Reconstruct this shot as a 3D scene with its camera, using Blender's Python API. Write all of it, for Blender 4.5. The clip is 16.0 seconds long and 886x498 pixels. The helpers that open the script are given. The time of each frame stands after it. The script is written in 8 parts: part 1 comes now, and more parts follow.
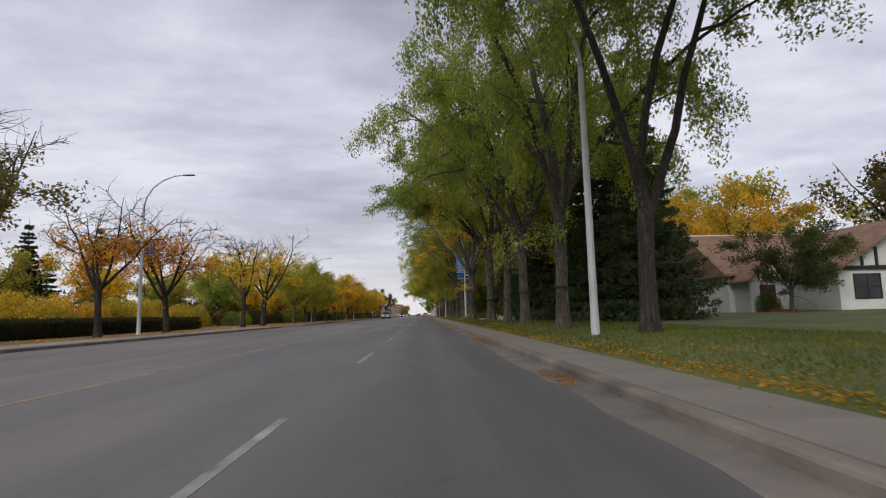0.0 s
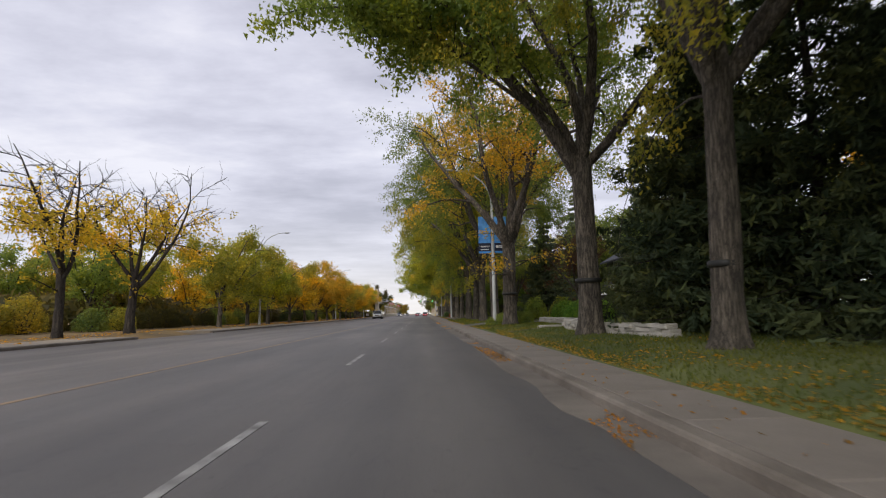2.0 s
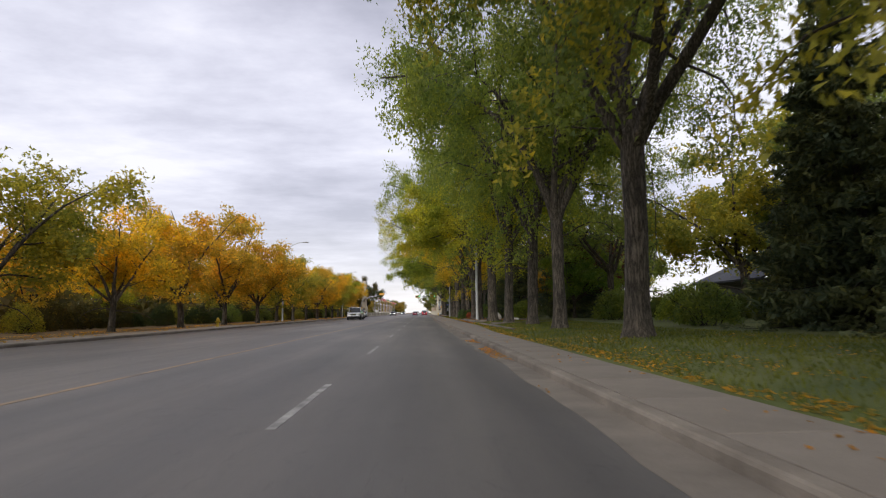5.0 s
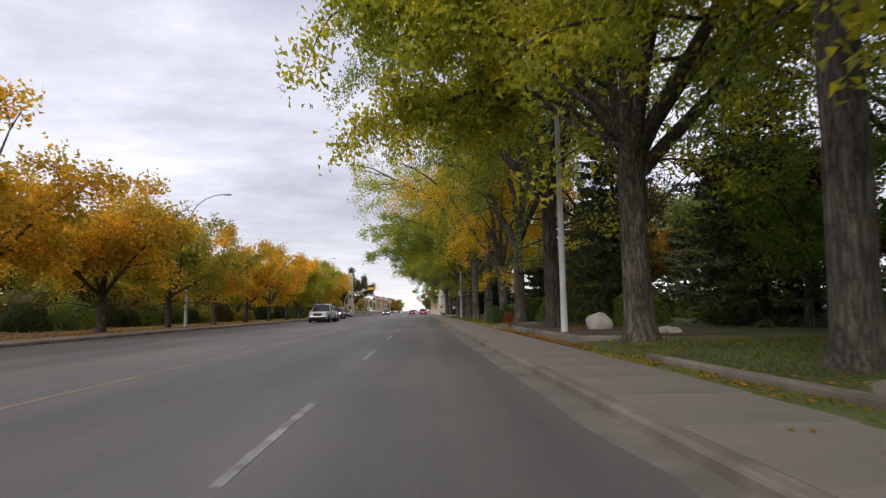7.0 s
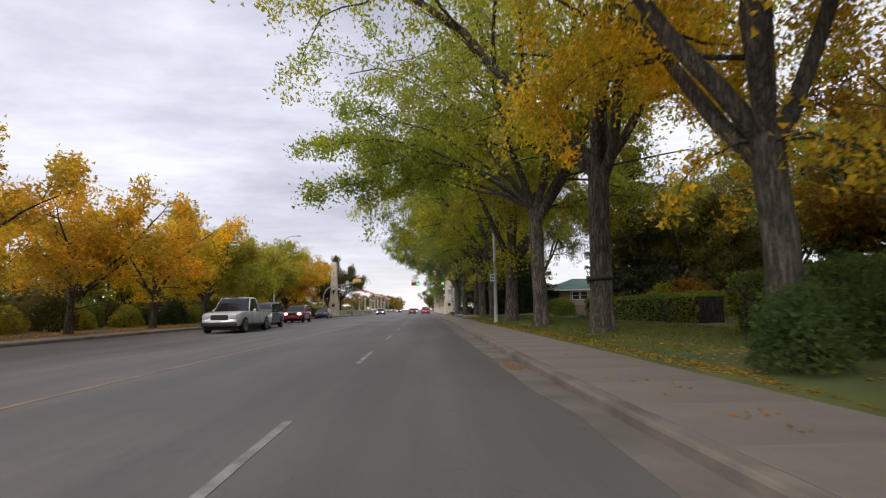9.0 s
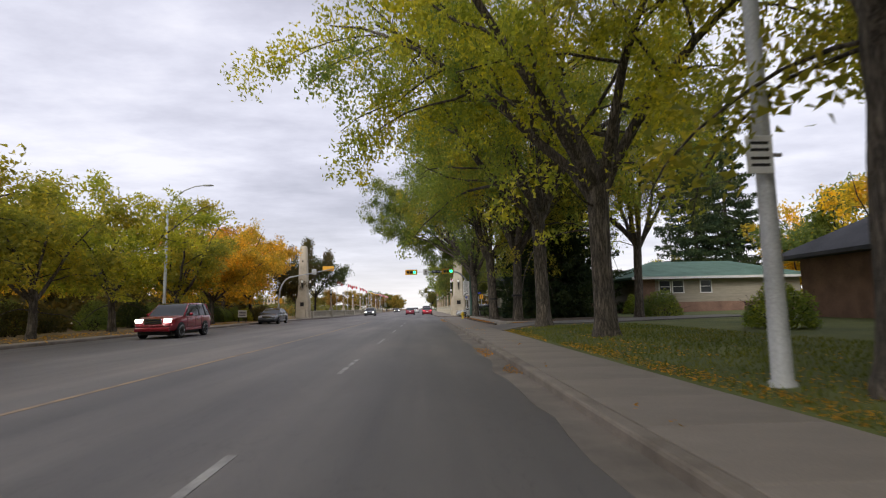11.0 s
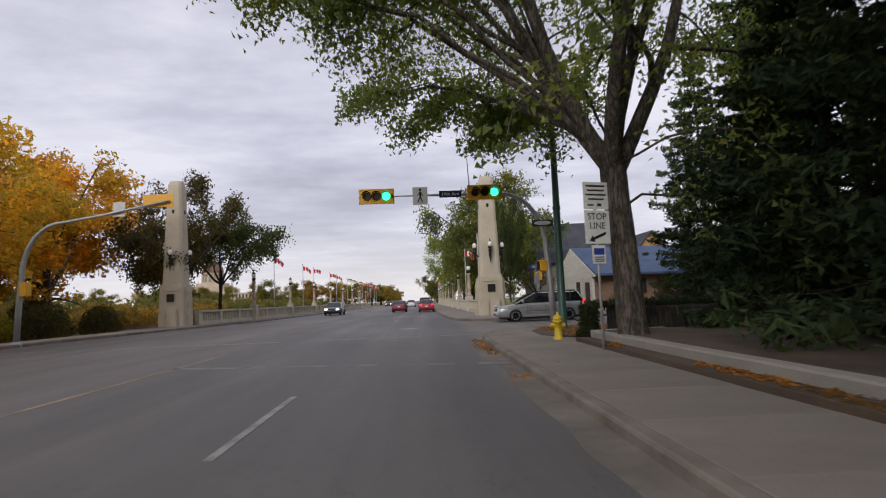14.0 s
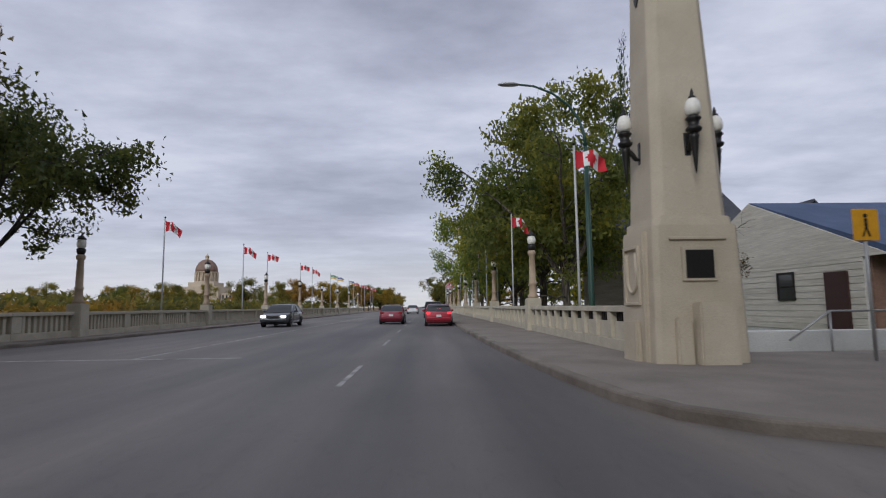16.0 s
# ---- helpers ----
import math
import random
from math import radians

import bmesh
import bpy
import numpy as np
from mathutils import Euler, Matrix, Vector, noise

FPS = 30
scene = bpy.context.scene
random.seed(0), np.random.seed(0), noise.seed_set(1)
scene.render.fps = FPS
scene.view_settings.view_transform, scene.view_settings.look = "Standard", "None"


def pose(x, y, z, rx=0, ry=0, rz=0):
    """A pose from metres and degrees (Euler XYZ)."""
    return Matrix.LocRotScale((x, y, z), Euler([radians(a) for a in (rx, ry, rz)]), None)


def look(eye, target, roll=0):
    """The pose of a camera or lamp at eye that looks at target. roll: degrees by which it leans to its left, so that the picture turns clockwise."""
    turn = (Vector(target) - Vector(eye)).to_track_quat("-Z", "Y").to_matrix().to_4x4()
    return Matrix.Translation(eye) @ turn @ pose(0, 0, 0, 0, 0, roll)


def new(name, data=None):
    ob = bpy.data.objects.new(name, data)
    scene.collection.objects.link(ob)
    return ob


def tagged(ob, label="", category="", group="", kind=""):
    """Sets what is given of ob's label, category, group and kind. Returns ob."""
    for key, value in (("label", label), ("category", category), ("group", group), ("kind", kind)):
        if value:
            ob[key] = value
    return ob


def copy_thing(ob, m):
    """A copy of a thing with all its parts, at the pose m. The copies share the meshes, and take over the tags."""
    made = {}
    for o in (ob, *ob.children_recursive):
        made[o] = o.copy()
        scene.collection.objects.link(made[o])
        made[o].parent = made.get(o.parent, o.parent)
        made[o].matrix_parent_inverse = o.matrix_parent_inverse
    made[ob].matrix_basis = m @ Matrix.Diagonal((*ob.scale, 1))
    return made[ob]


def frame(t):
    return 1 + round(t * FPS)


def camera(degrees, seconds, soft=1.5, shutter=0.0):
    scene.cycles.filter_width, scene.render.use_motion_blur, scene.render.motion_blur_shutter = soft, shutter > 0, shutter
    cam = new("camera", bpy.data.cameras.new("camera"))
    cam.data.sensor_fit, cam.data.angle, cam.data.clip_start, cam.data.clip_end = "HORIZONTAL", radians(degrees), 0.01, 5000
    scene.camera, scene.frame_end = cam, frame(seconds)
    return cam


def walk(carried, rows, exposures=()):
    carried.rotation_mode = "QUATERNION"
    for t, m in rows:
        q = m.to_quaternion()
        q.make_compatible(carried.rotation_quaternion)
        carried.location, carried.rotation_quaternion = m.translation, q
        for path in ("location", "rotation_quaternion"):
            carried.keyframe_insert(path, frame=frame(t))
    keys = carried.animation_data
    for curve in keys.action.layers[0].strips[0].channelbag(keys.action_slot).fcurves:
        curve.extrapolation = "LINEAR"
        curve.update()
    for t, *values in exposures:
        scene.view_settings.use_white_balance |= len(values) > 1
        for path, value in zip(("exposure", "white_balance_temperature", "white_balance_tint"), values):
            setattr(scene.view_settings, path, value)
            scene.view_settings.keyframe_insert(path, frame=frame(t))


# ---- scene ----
SKY, SUN = 1.0, 1.9
METRE = 1.1  # metres in one unit of the plan below
cam = camera(79.0, 16.0, 1.1, 0.13)
PATH = [
    (0, (-0.135, 0.841, 0.899), (-0.058, 2.825, 1.139), -1.4),
    (0.5, (0.018, 6.966, 0.936), (0.088, 8.949, 1.185), -0.4),
    (1, (0.081, 13.247, 0.951), (0.157, 15.23, 1.198), -0.5),
    (1.5, (0.115, 19.515, 0.96), (0.189, 21.498, 1.205), -0.5),
    (2, (0.086, 25.853, 0.966), (0.161, 27.838, 1.204), -1.0),
    (2.5, (0.06, 32.267, 0.976), (0.138, 34.251, 1.212), -0.7),
    (3, (0.029, 38.768, 0.956), (0.111, 40.753, 1.189), -1.0),
    (3.5, (-0.007, 45.358, 0.928), (0.074, 47.342, 1.163), -0.9),
    (4.2, (-0.028, 54.661, 0.939), (0.052, 56.645, 1.176), -0.6),
    (6.3, (-0.21, 82.573, 1.02), (-0.13, 84.559, 1.246), -1.1),
    (6.5, (-0.208, 85.221, 1.022), (-0.124, 87.206, 1.25), -1.0),
    (7, (-0.169, 91.824, 1.032), (-0.083, 93.809, 1.26), -0.7),
    (7.5, (-0.159, 98.418, 1.031), (-0.072, 100.403, 1.261), -1.0),
    (8, (-0.199, 104.991, 1.051), (-0.11, 106.975, 1.287), -0.1),
    (9.5, (-0.061, 124.558, 1.015), (0.016, 126.545, 1.233), -1.3),
    (10.2, (0.048, 133.602, 1.051), (0.119, 135.588, 1.276), -0.9),
    (12.3, (0.394, 160.436, 1.312), (0.47, 162.425, 1.512), -1.7),
    (12.5, (0.425, 162.94, 1.317), (0.504, 164.929, 1.516), -1.6),
    (13, (0.487, 169.081, 1.32), (0.563, 171.07, 1.514), -1.7),
    (13.5, (0.481, 175.182, 1.296), (0.555, 177.171, 1.487), -2.0),
    (14, (0.398, 181.32, 1.23), (0.476, 183.31, 1.418), -2.2),
    (14.5, (0.297, 187.52, 1.155), (0.369, 189.51, 1.342), -2.3),
    (14.9, (0.162, 192.555, 1.143), (0.216, 194.546, 1.32), -2.6),
    (15, (0.131, 193.81, 1.143), (0.197, 195.799, 1.334), -2.1),
    (15.5, (0.017, 200.049, 1.165), (0.077, 202.039, 1.356), -2.1),
    (16, (-0.074, 206.277, 1.175), (-0.01, 208.265, 1.387), -0.7),
]
EXPOSURES = ((0, -0.2, 6400, 10), (1.0, -0.1, 6400, 10), (2.2, 0.0, 6450, 10), (4, 0.1, 6450, 10), (6, 0.15, 6450, 10), (10.5, 0.12, 6450, 10), (12.5, 0.05, 6480, 10), (13.8, -0.12, 6450, 12), (14.5, -0.27, 6250, 12), (15.2, -0.5, 6100, 12), (16, -0.45, 6000, 10))
walk(cam, [(t, look(Vector(eye) * METRE, Vector(target) * METRE, roll)) for t, eye, target, roll in PATH], EXPOSURES)

# ---- world and sun: a high overcast with streaks of thinner cloud ----
world = bpy.data.worlds.new("overcast")
scene.world = world
world.use_nodes = True
wn, wl = world.node_tree.nodes, world.node_tree.links
wn.clear()
w_out = wn.new("ShaderNodeOutputWorld")
w_bg = wn.new("ShaderNodeBackground")
w_sky = wn.new("ShaderNodeTexSky")
w_sky.sky_type, w_sky.sun_disc = "NISHITA", False
w_sky.sun_elevation, w_sky.sun_rotation = radians(29), radians(205)
w_skyscale = wn.new("ShaderNodeVectorMath")
w_skyscale.operation = "SCALE"
w_skyscale.inputs["Scale"].default_value = 0.10
wl.new(w_sky.outputs[0], w_skyscale.inputs[0])
w_co = wn.new("ShaderNodeTexCoord")
w_sep = wn.new("ShaderNodeSeparateXYZ")
wl.new(w_co.outputs["Generated"], w_sep.inputs[0])


def wmath(op, a, b):
    n = wn.new("ShaderNodeMath")
    n.operation = op
    for socket, v in zip(n.inputs, (a, b)):
        if isinstance(v, (int, float)):
            socket.default_value = v
        else:
            wl.new(v, socket)
    return n.outputs[0]


# the cloud deck is a flat layer overhead, so its pattern is squeezed towards the horizon
w_up = wmath("ADD", wmath("MAXIMUM", w_sep.outputs[2], 0.0), 0.10)
w_plane = wn.new("ShaderNodeCombineXYZ")
wl.new(wmath("DIVIDE", w_sep.outputs[0], w_up), w_plane.inputs[0])
wl.new(wmath("DIVIDE", w_sep.outputs[1], w_up), w_plane.inputs[1])


def wnoise(scale, detail, rough, stretch, shift):
    mp = wn.new("ShaderNodeMapping")
    mp.inputs["Scale"].default_value = stretch
    mp.inputs["Location"].default_value = shift
    wl.new(w_plane.outputs[0], mp.inputs[0])
    n = wn.new("ShaderNodeTexNoise")
    n.inputs["Scale"].default_value, n.inputs["Detail"].default_value, n.inputs["Roughness"].default_value = scale, detail, rough
    wl.new(mp.outputs[0], n.inputs["Vector"])
    return n.outputs[0]


def wramp(value, stops):
    n = wn.new("ShaderNodeValToRGB")
    els = n.color_ramp.elements
    while len(els) < len(stops):
        els.new(0.5)
    for e, (p, c) in zip(els, stops):
        e.position, e.color = p, (*c, 1)
    wl.new(value, n.inputs[0])
    return n.outputs[0]


w_big = wnoise(0.55, 5, 0.55, (0.75, 1.0, 1.0), (3.1, 7.7, 0))
w_small = wnoise(1.9, 6, 0.6, (0.7, 1.0, 1.0), (1.2, 0.4, 0))
w_mix = wmath("ADD", wmath("MULTIPLY", w_big, 0.62), wmath("MULTIPLY", w_small, 0.38))
w_cloud = wramp(w_mix, [(0.37, (0.45, 0.455, 0.55)), (0.45, (0.61, 0.61, 0.72)), (0.515, (0.77, 0.77, 0.885)), (0.59, (0.97, 0.96, 1.04))])
w_low = wramp(w_sep.outputs[2], [(0.0, (1.02, 0.97, 0.93)), (0.10, (0.92, 0.91, 0.95)), (0.30, (0.82, 0.83, 0.92))])
w_haze = wn.new("ShaderNodeMix")
w_haze.data_type = "RGBA"
wl.new(wramp(w_sep.outputs[2], [(0.0, (0.85,) * 3), (0.18, (0.22,) * 3), (0.5, (0.0,) * 3)]), w_haze.inputs[0])
wl.new(w_cloud, w_haze.inputs[6])
wl.new(w_low, w_haze.inputs[7])
w_cover = wn.new("ShaderNodeMix")
w_cover.data_type = "RGBA"
w_cover.inputs[0].default_value = 0.93
wl.new(w_skyscale.outputs[0], w_cover.inputs[6])
wl.new(w_haze.outputs[2], w_cover.inputs[7])
wl.new(w_cover.outputs[2], w_bg.inputs[0])
w_bg.inputs[1].default_value = SKY
wl.new(w_bg.outputs[0], w_out.inputs[0])

sun_data = bpy.data.lights.new("sun", "SUN")
sun_data.energy, sun_data.angle, sun_data.color = SUN, radians(25), (1.0, 0.96, 0.90)
sun = new("sun", sun_data)
sun.matrix_world = look((0, 0, 60), (46, 98, 0))

# ---- materials ----
def shader(name):
    m = bpy.data.materials.new(name)
    m.use_nodes = True
    return m, m.node_tree.nodes, m.node_tree.links, m.node_tree.nodes["Principled BSDF"]


def noise_of(nodes, links, scale, detail=4, rough=0.55, stretch=(1, 1, 1), coord="Object"):
    tc, mp, n = nodes.new("ShaderNodeTexCoord"), nodes.new("ShaderNodeMapping"), nodes.new("ShaderNodeTexNoise")
    mp.inputs["Scale"].default_value = stretch
    n.inputs["Scale"].default_value, n.inputs["Detail"].default_value, n.inputs["Roughness"].default_value = scale, detail, rough
    links.new(tc.outputs[coord], mp.inputs[0])
    links.new(mp.outputs[0], n.inputs["Vector"])
    return n.outputs[0]


def ramp_of(nodes, links, value, stops):
    n = nodes.new("ShaderNodeValToRGB")
    els = n.color_ramp.elements
    while len(els) < len(stops):
        els.new(0.5)
    for e, (p, c) in zip(els, stops):
        e.position, e.color = p, (*c, 1)
    links.new(value, n.inputs[0])
    return n.outputs[0]


def mix_of(nodes, links, fac, a, b, mode="MIX"):
    n = nodes.new("ShaderNodeMix")
    n.data_type, n.blend_type = "RGBA", mode
    for socket, v in ((n.inputs[0], fac), (n.inputs[6], a), (n.inputs[7], b)):
        if isinstance(v, (int, float)):
            socket.default_value = v
        elif isinstance(v, tuple):
            socket.default_value = (*v, 1)
        else:
            links.new(v, socket)
    return n.outputs[2]


def bump_of(nodes, links, bsdf, height, strength, distance):
    n = nodes.new("ShaderNodeBump")
    n.inputs["Strength"].default_value, n.inputs["Distance"].default_value = strength, distance
    links.new(height, n.inputs["Height"])
    links.new(n.outputs[0], bsdf.inputs["Normal"])


def surface(name, dark, light, fine=60.0, coarse=1.5, rough=0.8, metal=0.0, bump=0.3, depth=0.004, stretch=(1, 1, 1), coord="Object", spread=0.25, coat=0.0):
    """A two-scale surface: coarse stains and fine grain between two colours."""
    m, nodes, links, bsdf = shader(name)
    big = noise_of(nodes, links, coarse, 5, 0.6, stretch, coord)
    small = noise_of(nodes, links, fine, 3, 0.6, stretch, coord)
    c = ramp_of(nodes, links, big, [(0.5 - spread, dark), (0.5 + spread, light)])
    grain = ramp_of(nodes, links, small, [(0.25, (0.78,) * 3), (0.75, (1.18,) * 3)])
    links.new(mix_of(nodes, links, 1.0, c, grain, "MULTIPLY"), bsdf.inputs["Base Color"])
    bsdf.inputs["Roughness"].default_value, bsdf.inputs["Metallic"].default_value = rough, metal
    bsdf.inputs["Coat Weight"].default_value = coat
    if bump:
        bump_of(nodes, links, bsdf, small, bump, depth)
    return m


def asphalt_material():
    m, nodes, links, bsdf = shader("asphalt")
    patch = noise_of(nodes, links, 0.22, 6, 0.62, (1, 0.35, 1))
    tracks = noise_of(nodes, links, 0.9, 4, 0.6, (1, 0.04, 1))
    grit = noise_of(nodes, links, 90, 2, 0.7)
    c = ramp_of(nodes, links, patch, [(0.30, (0.092, 0.087, 0.082)), (0.52, (0.130, 0.123, 0.116)), (0.72, (0.178, 0.162, 0.146))])
    t = ramp_of(nodes, links, tracks, [(0.35, (0.78, 0.78, 0.79)), (0.65, (1.10, 1.09, 1.08))])
    g = ramp_of(nodes, links, grit, [(0.3, (0.80,) * 3), (0.7, (1.2,) * 3)])
    c = mix_of(nodes, links, 1.0, mix_of(nodes, links, 1.0, c, t, "MULTIPLY"), g, "MULTIPLY")
    # tyre tracks worn dark along each lane, dust towards the kerb and over the far lanes
    place, apart = nodes.new("ShaderNodeTexCoord"), nodes.new("ShaderNodeSeparateXYZ")
    links.new(place.outputs["Object"], apart.inputs[0])
    sway = nodes.new("ShaderNodeMath")
    sway.operation = "MULTIPLY_ADD"
    links.new(noise_of(nodes, links, 0.5, 5, 0.65, (1, 0.12, 1)), sway.inputs[0])
    sway.inputs[1].default_value = 1.5
    links.new(apart.outputs[0], sway.inputs[2])
    span = nodes.new("ShaderNodeMapRange")
    span.inputs[1].default_value, span.inputs[2].default_value = -6.25, 3.75
    links.new(sway.outputs[0], span.inputs[0])
    lanes = ramp_of(nodes, links, span.outputs[0], [(0.08, (1.08, 1.04, 1.0)), (0.21, (1.0, 0.98, 0.97)), (0.30, (0.88, 0.88, 0.89)), (0.39, (1.04, 1.02, 1.01)), (0.48, (0.88, 0.88, 0.89)), (0.56, (1.05, 1.03, 1.02)), (0.645, (0.86, 0.86, 0.87)), (0.72, (1.02, 1.01, 1.0)), (0.80, (0.80, 0.80, 0.81)), (0.875, (0.92, 0.91, 0.90)), (0.93, (1.22, 1.14, 1.04))])
    c = mix_of(nodes, links, 1.0, c, lanes, "MULTIPLY")
    # thin sealed cracks
    tc, mp, v = nodes.new("ShaderNodeTexCoord"), nodes.new("ShaderNodeMapping"), nodes.new("ShaderNodeTexVoronoi")
    mp.inputs["Scale"].default_value = (0.30, 0.16, 1)
    v.feature = "DISTANCE_TO_EDGE"
    wob = nodes.new("ShaderNodeTexNoise")
    wob.inputs["Scale"].default_value, wob.inputs["Detail"].default_value = 0.6, 5
    add = nodes.new("ShaderNodeMixRGB")
    add.blend_type, add.inputs[0].default_value = "ADD", 1.0
    links.new(tc.outputs["Object"], mp.inputs[0])
    links.new(tc.outputs["Object"], wob.inputs["Vector"])
    links.new(mp.outputs[0], add.inputs[1])
    links.new(wob.outputs["Color"], add.inputs[2])
    links.new(add.outputs[0], v.inputs["Vector"])
    crack = ramp_of(nodes, links, v.outputs["Distance"], [(0.0, (0.62,) * 3), (0.012, (1.0,) * 3)])
    links.new(mix_of(nodes, links, 0.7, c, mix_of(nodes, links, 1.0, c, crack, "MULTIPLY")), bsdf.inputs["Base Color"])
    bsdf.inputs["Roughness"].default_value = 0.66
    bump_of(nodes, links, bsdf, grit, 0.35, 0.006)
    return m


def bark_material(name, dark, light):
    """Furrowed bark: narrow dark clefts between pale upright ridges, with greyer and browner patches."""
    m, nodes, links, bsdf = shader(name)
    ridge = noise_of(nodes, links, 9, 5, 0.65, (1, 1, 0.16))
    cleft = nodes.new("ShaderNodeMath")
    cleft.operation = "SUBTRACT"
    links.new(ridge, cleft.inputs[0])
    cleft.inputs[1].default_value = 0.5
    depth = nodes.new("ShaderNodeMath")
    depth.operation = "ABSOLUTE"
    links.new(cleft.outputs[0], depth.inputs[0])
    c = ramp_of(nodes, links, depth.outputs[0], [(0.0, dark), (0.05, tuple((a * 0.6 + b * 0.4) for a, b in zip(dark, light))), (0.16, light)])
    patch = ramp_of(nodes, links, noise_of(nodes, links, 1.1, 5, 0.6), [(0.32, (0.62, 0.60, 0.58)), (0.52, (1.0, 0.97, 0.92)), (0.72, (1.30, 1.26, 1.18))])
    grain = ramp_of(nodes, links, noise_of(nodes, links, 45, 3, 0.6, (1, 1, 0.4)), [(0.3, (0.75,) * 3), (0.7, (1.2,) * 3)])
    c = mix_of(nodes, links, 1.0, mix_of(nodes, links, 1.0, c, patch, "MULTIPLY"), grain, "MULTIPLY")
    links.new(c, bsdf.inputs["Base Color"])
    bsdf.inputs["Roughness"].default_value = 0.95
    bump_of(nodes, links, bsdf, depth.outputs[0], 1.0, 0.12)
    return m


def leaf_material(name, needle=False):
    """Leaves: the tree's own colour, each leaf turned a little towards yellow or dark; thin enough to let light through."""
    m, nodes, links, bsdf = shader(name)
    info, geo = nodes.new("ShaderNodeObjectInfo"), nodes.new("ShaderNodeNewGeometry")
    each = geo.outputs["Random Per Island"]
    tone = ramp_of(nodes, links, each, [(0.0, (0.65, 0.7, 0.6)), (0.5, (0.98, 0.98, 0.9)), (0.86, (1.22, 1.16, 0.9)), (1.0, (1.65, 1.42, 0.8))])
    clump = noise_of(nodes, links, 0.55, 3, 0.5)
    warm = ramp_of(nodes, links, clump, [(0.40, (0.8, 0.86, 0.9)), (0.62, (1.25, 1.12, 0.85))])
    c = mix_of(nodes, links, 1.0, info.outputs["Color"], tone, "MULTIPLY")
    c = mix_of(nodes, links, 1.0, c, warm, "MULTIPLY")
    links.new(c, bsdf.inputs["Base Color"])
    bsdf.inputs["Roughness"].default_value = 0.55
    bsdf.inputs["Specular IOR Level"].default_value = 0.3
    if needle:
        bsdf.inputs["Roughness"].default_value, bsdf.inputs["Specular IOR Level"].default_value = 0.9, 0.1
    if not needle:
        thin, both, out = nodes.new("ShaderNodeBsdfTranslucent"), nodes.new("ShaderNodeMixShader"), nodes["Material Output"]
        links.new(mix_of(nodes, links, 1.0, c, (1.4, 1.35, 1.0), "MULTIPLY"), thin.inputs[0])
        both.inputs[0].default_value = 0.60
        links.new(bsdf.outputs[0], both.inputs[1])
        links.new(thin.outputs[0], both.inputs[2])
        links.new(both.outputs[0], out.inputs[0])
    return m


def plain(name, colour, rough=0.5, metal=0.0, coat=0.0):
    m, nodes, links, bsdf = shader(name)
    n = noise_of(nodes, links, 14, 4)
    lo, hi = tuple(v * 0.9 for v in colour), tuple(min(1, v * 1.08) for v in colour)
    links.new(ramp_of(nodes, links, n, [(0.3, lo), (0.7, hi)]), bsdf.inputs["Base Color"])
    bsdf.inputs["Roughness"].default_value, bsdf.inputs["Metallic"].default_value = rough, metal
    bsdf.inputs["Coat Weight"].default_value = coat
    return m


def glow(name, colour, strength):
    m, nodes, links, bsdf = shader(name)
    bsdf.inputs["Base Color"].default_value = (*colour, 1)
    bsdf.inputs["Emission Color"].default_value = (*colour, 1)
    bsdf.inputs["Emission Strength"].default_value = strength
    return m


ASPHALT = asphalt_material()
WORN_PAINT = surface("worn_white_paint", (0.14, 0.135, 0.13), (0.40, 0.39, 0.37), 40, 2.2, 0.75, bump=0.2, spread=0.16)
FADED_PAINT = surface("faded_white_paint", (0.10, 0.096, 0.092), (0.25, 0.242, 0.234), 40, 2.2, 0.78, bump=0.2, spread=0.2)
YELLOW_PAINT = surface("worn_yellow_paint", (0.15, 0.125, 0.105), (0.38, 0.25, 0.135), 40, 1.6, 0.75, bump=0.2, spread=0.18)
WALKWAY = surface("walkway_concrete", (0.150, 0.128, 0.106), (0.255, 0.222, 0.188), 70, 0.7, 0.88, bump=0.3, depth=0.003)
PALE_CONCRETE = surface("pale_concrete", (0.22, 0.20, 0.17), (0.36, 0.33, 0.29), 60, 0.8, 0.9, bump=0.4, depth=0.004)
KERB = surface("kerb_concrete", (0.095, 0.078, 0.062), (0.245, 0.212, 0.176), 50, 0.9, 0.9, bump=0.5, depth=0.006, spread=0.2)
SAND = surface("gutter_sand", (0.098, 0.085, 0.072), (0.215, 0.186, 0.155), 80, 0.9, 0.95, bump=0.3, depth=0.004, spread=0.2)
GRASS = surface("lawn_grass", (0.052, 0.074, 0.016), (0.135, 0.145, 0.038), 45, 0.35, 0.95, bump=0.6, depth=0.02, spread=0.2)
LITTER = surface("leaf_strewn_earth", (0.105, 0.075, 0.034), (0.26, 0.165, 0.055), 26, 0.5, 0.95, bump=0.6, depth=0.02, spread=0.2)
SOIL = surface("garden_soil", (0.040, 0.028, 0.019), (0.12, 0.082, 0.052), 30, 0.9, 0.95, bump=0.6, depth=0.02)
BARK = bark_material("elm_bark", (0.030, 0.025, 0.020), (0.185, 0.160, 0.130))
DARK_BARK = bark_material("dark_bark", (0.016, 0.013, 0.011), (0.078, 0.066, 0.054))
LEAF = leaf_material("leaf")
NEEDLE = leaf_material("needle", True)
BAND = plain("tar_band", (0.012, 0.012, 0.011), 0.6)
STUCCO = surface("cream_cast_stone", (0.40, 0.345, 0.255), (0.59, 0.525, 0.405), 70, 0.6, 0.9, bump=0.10, depth=0.002)
RAIL_STONE = surface("balustrade_stone", (0.36, 0.325, 0.25), (0.56, 0.515, 0.405), 45, 1.2, 0.9, bump=0.25, depth=0.003)
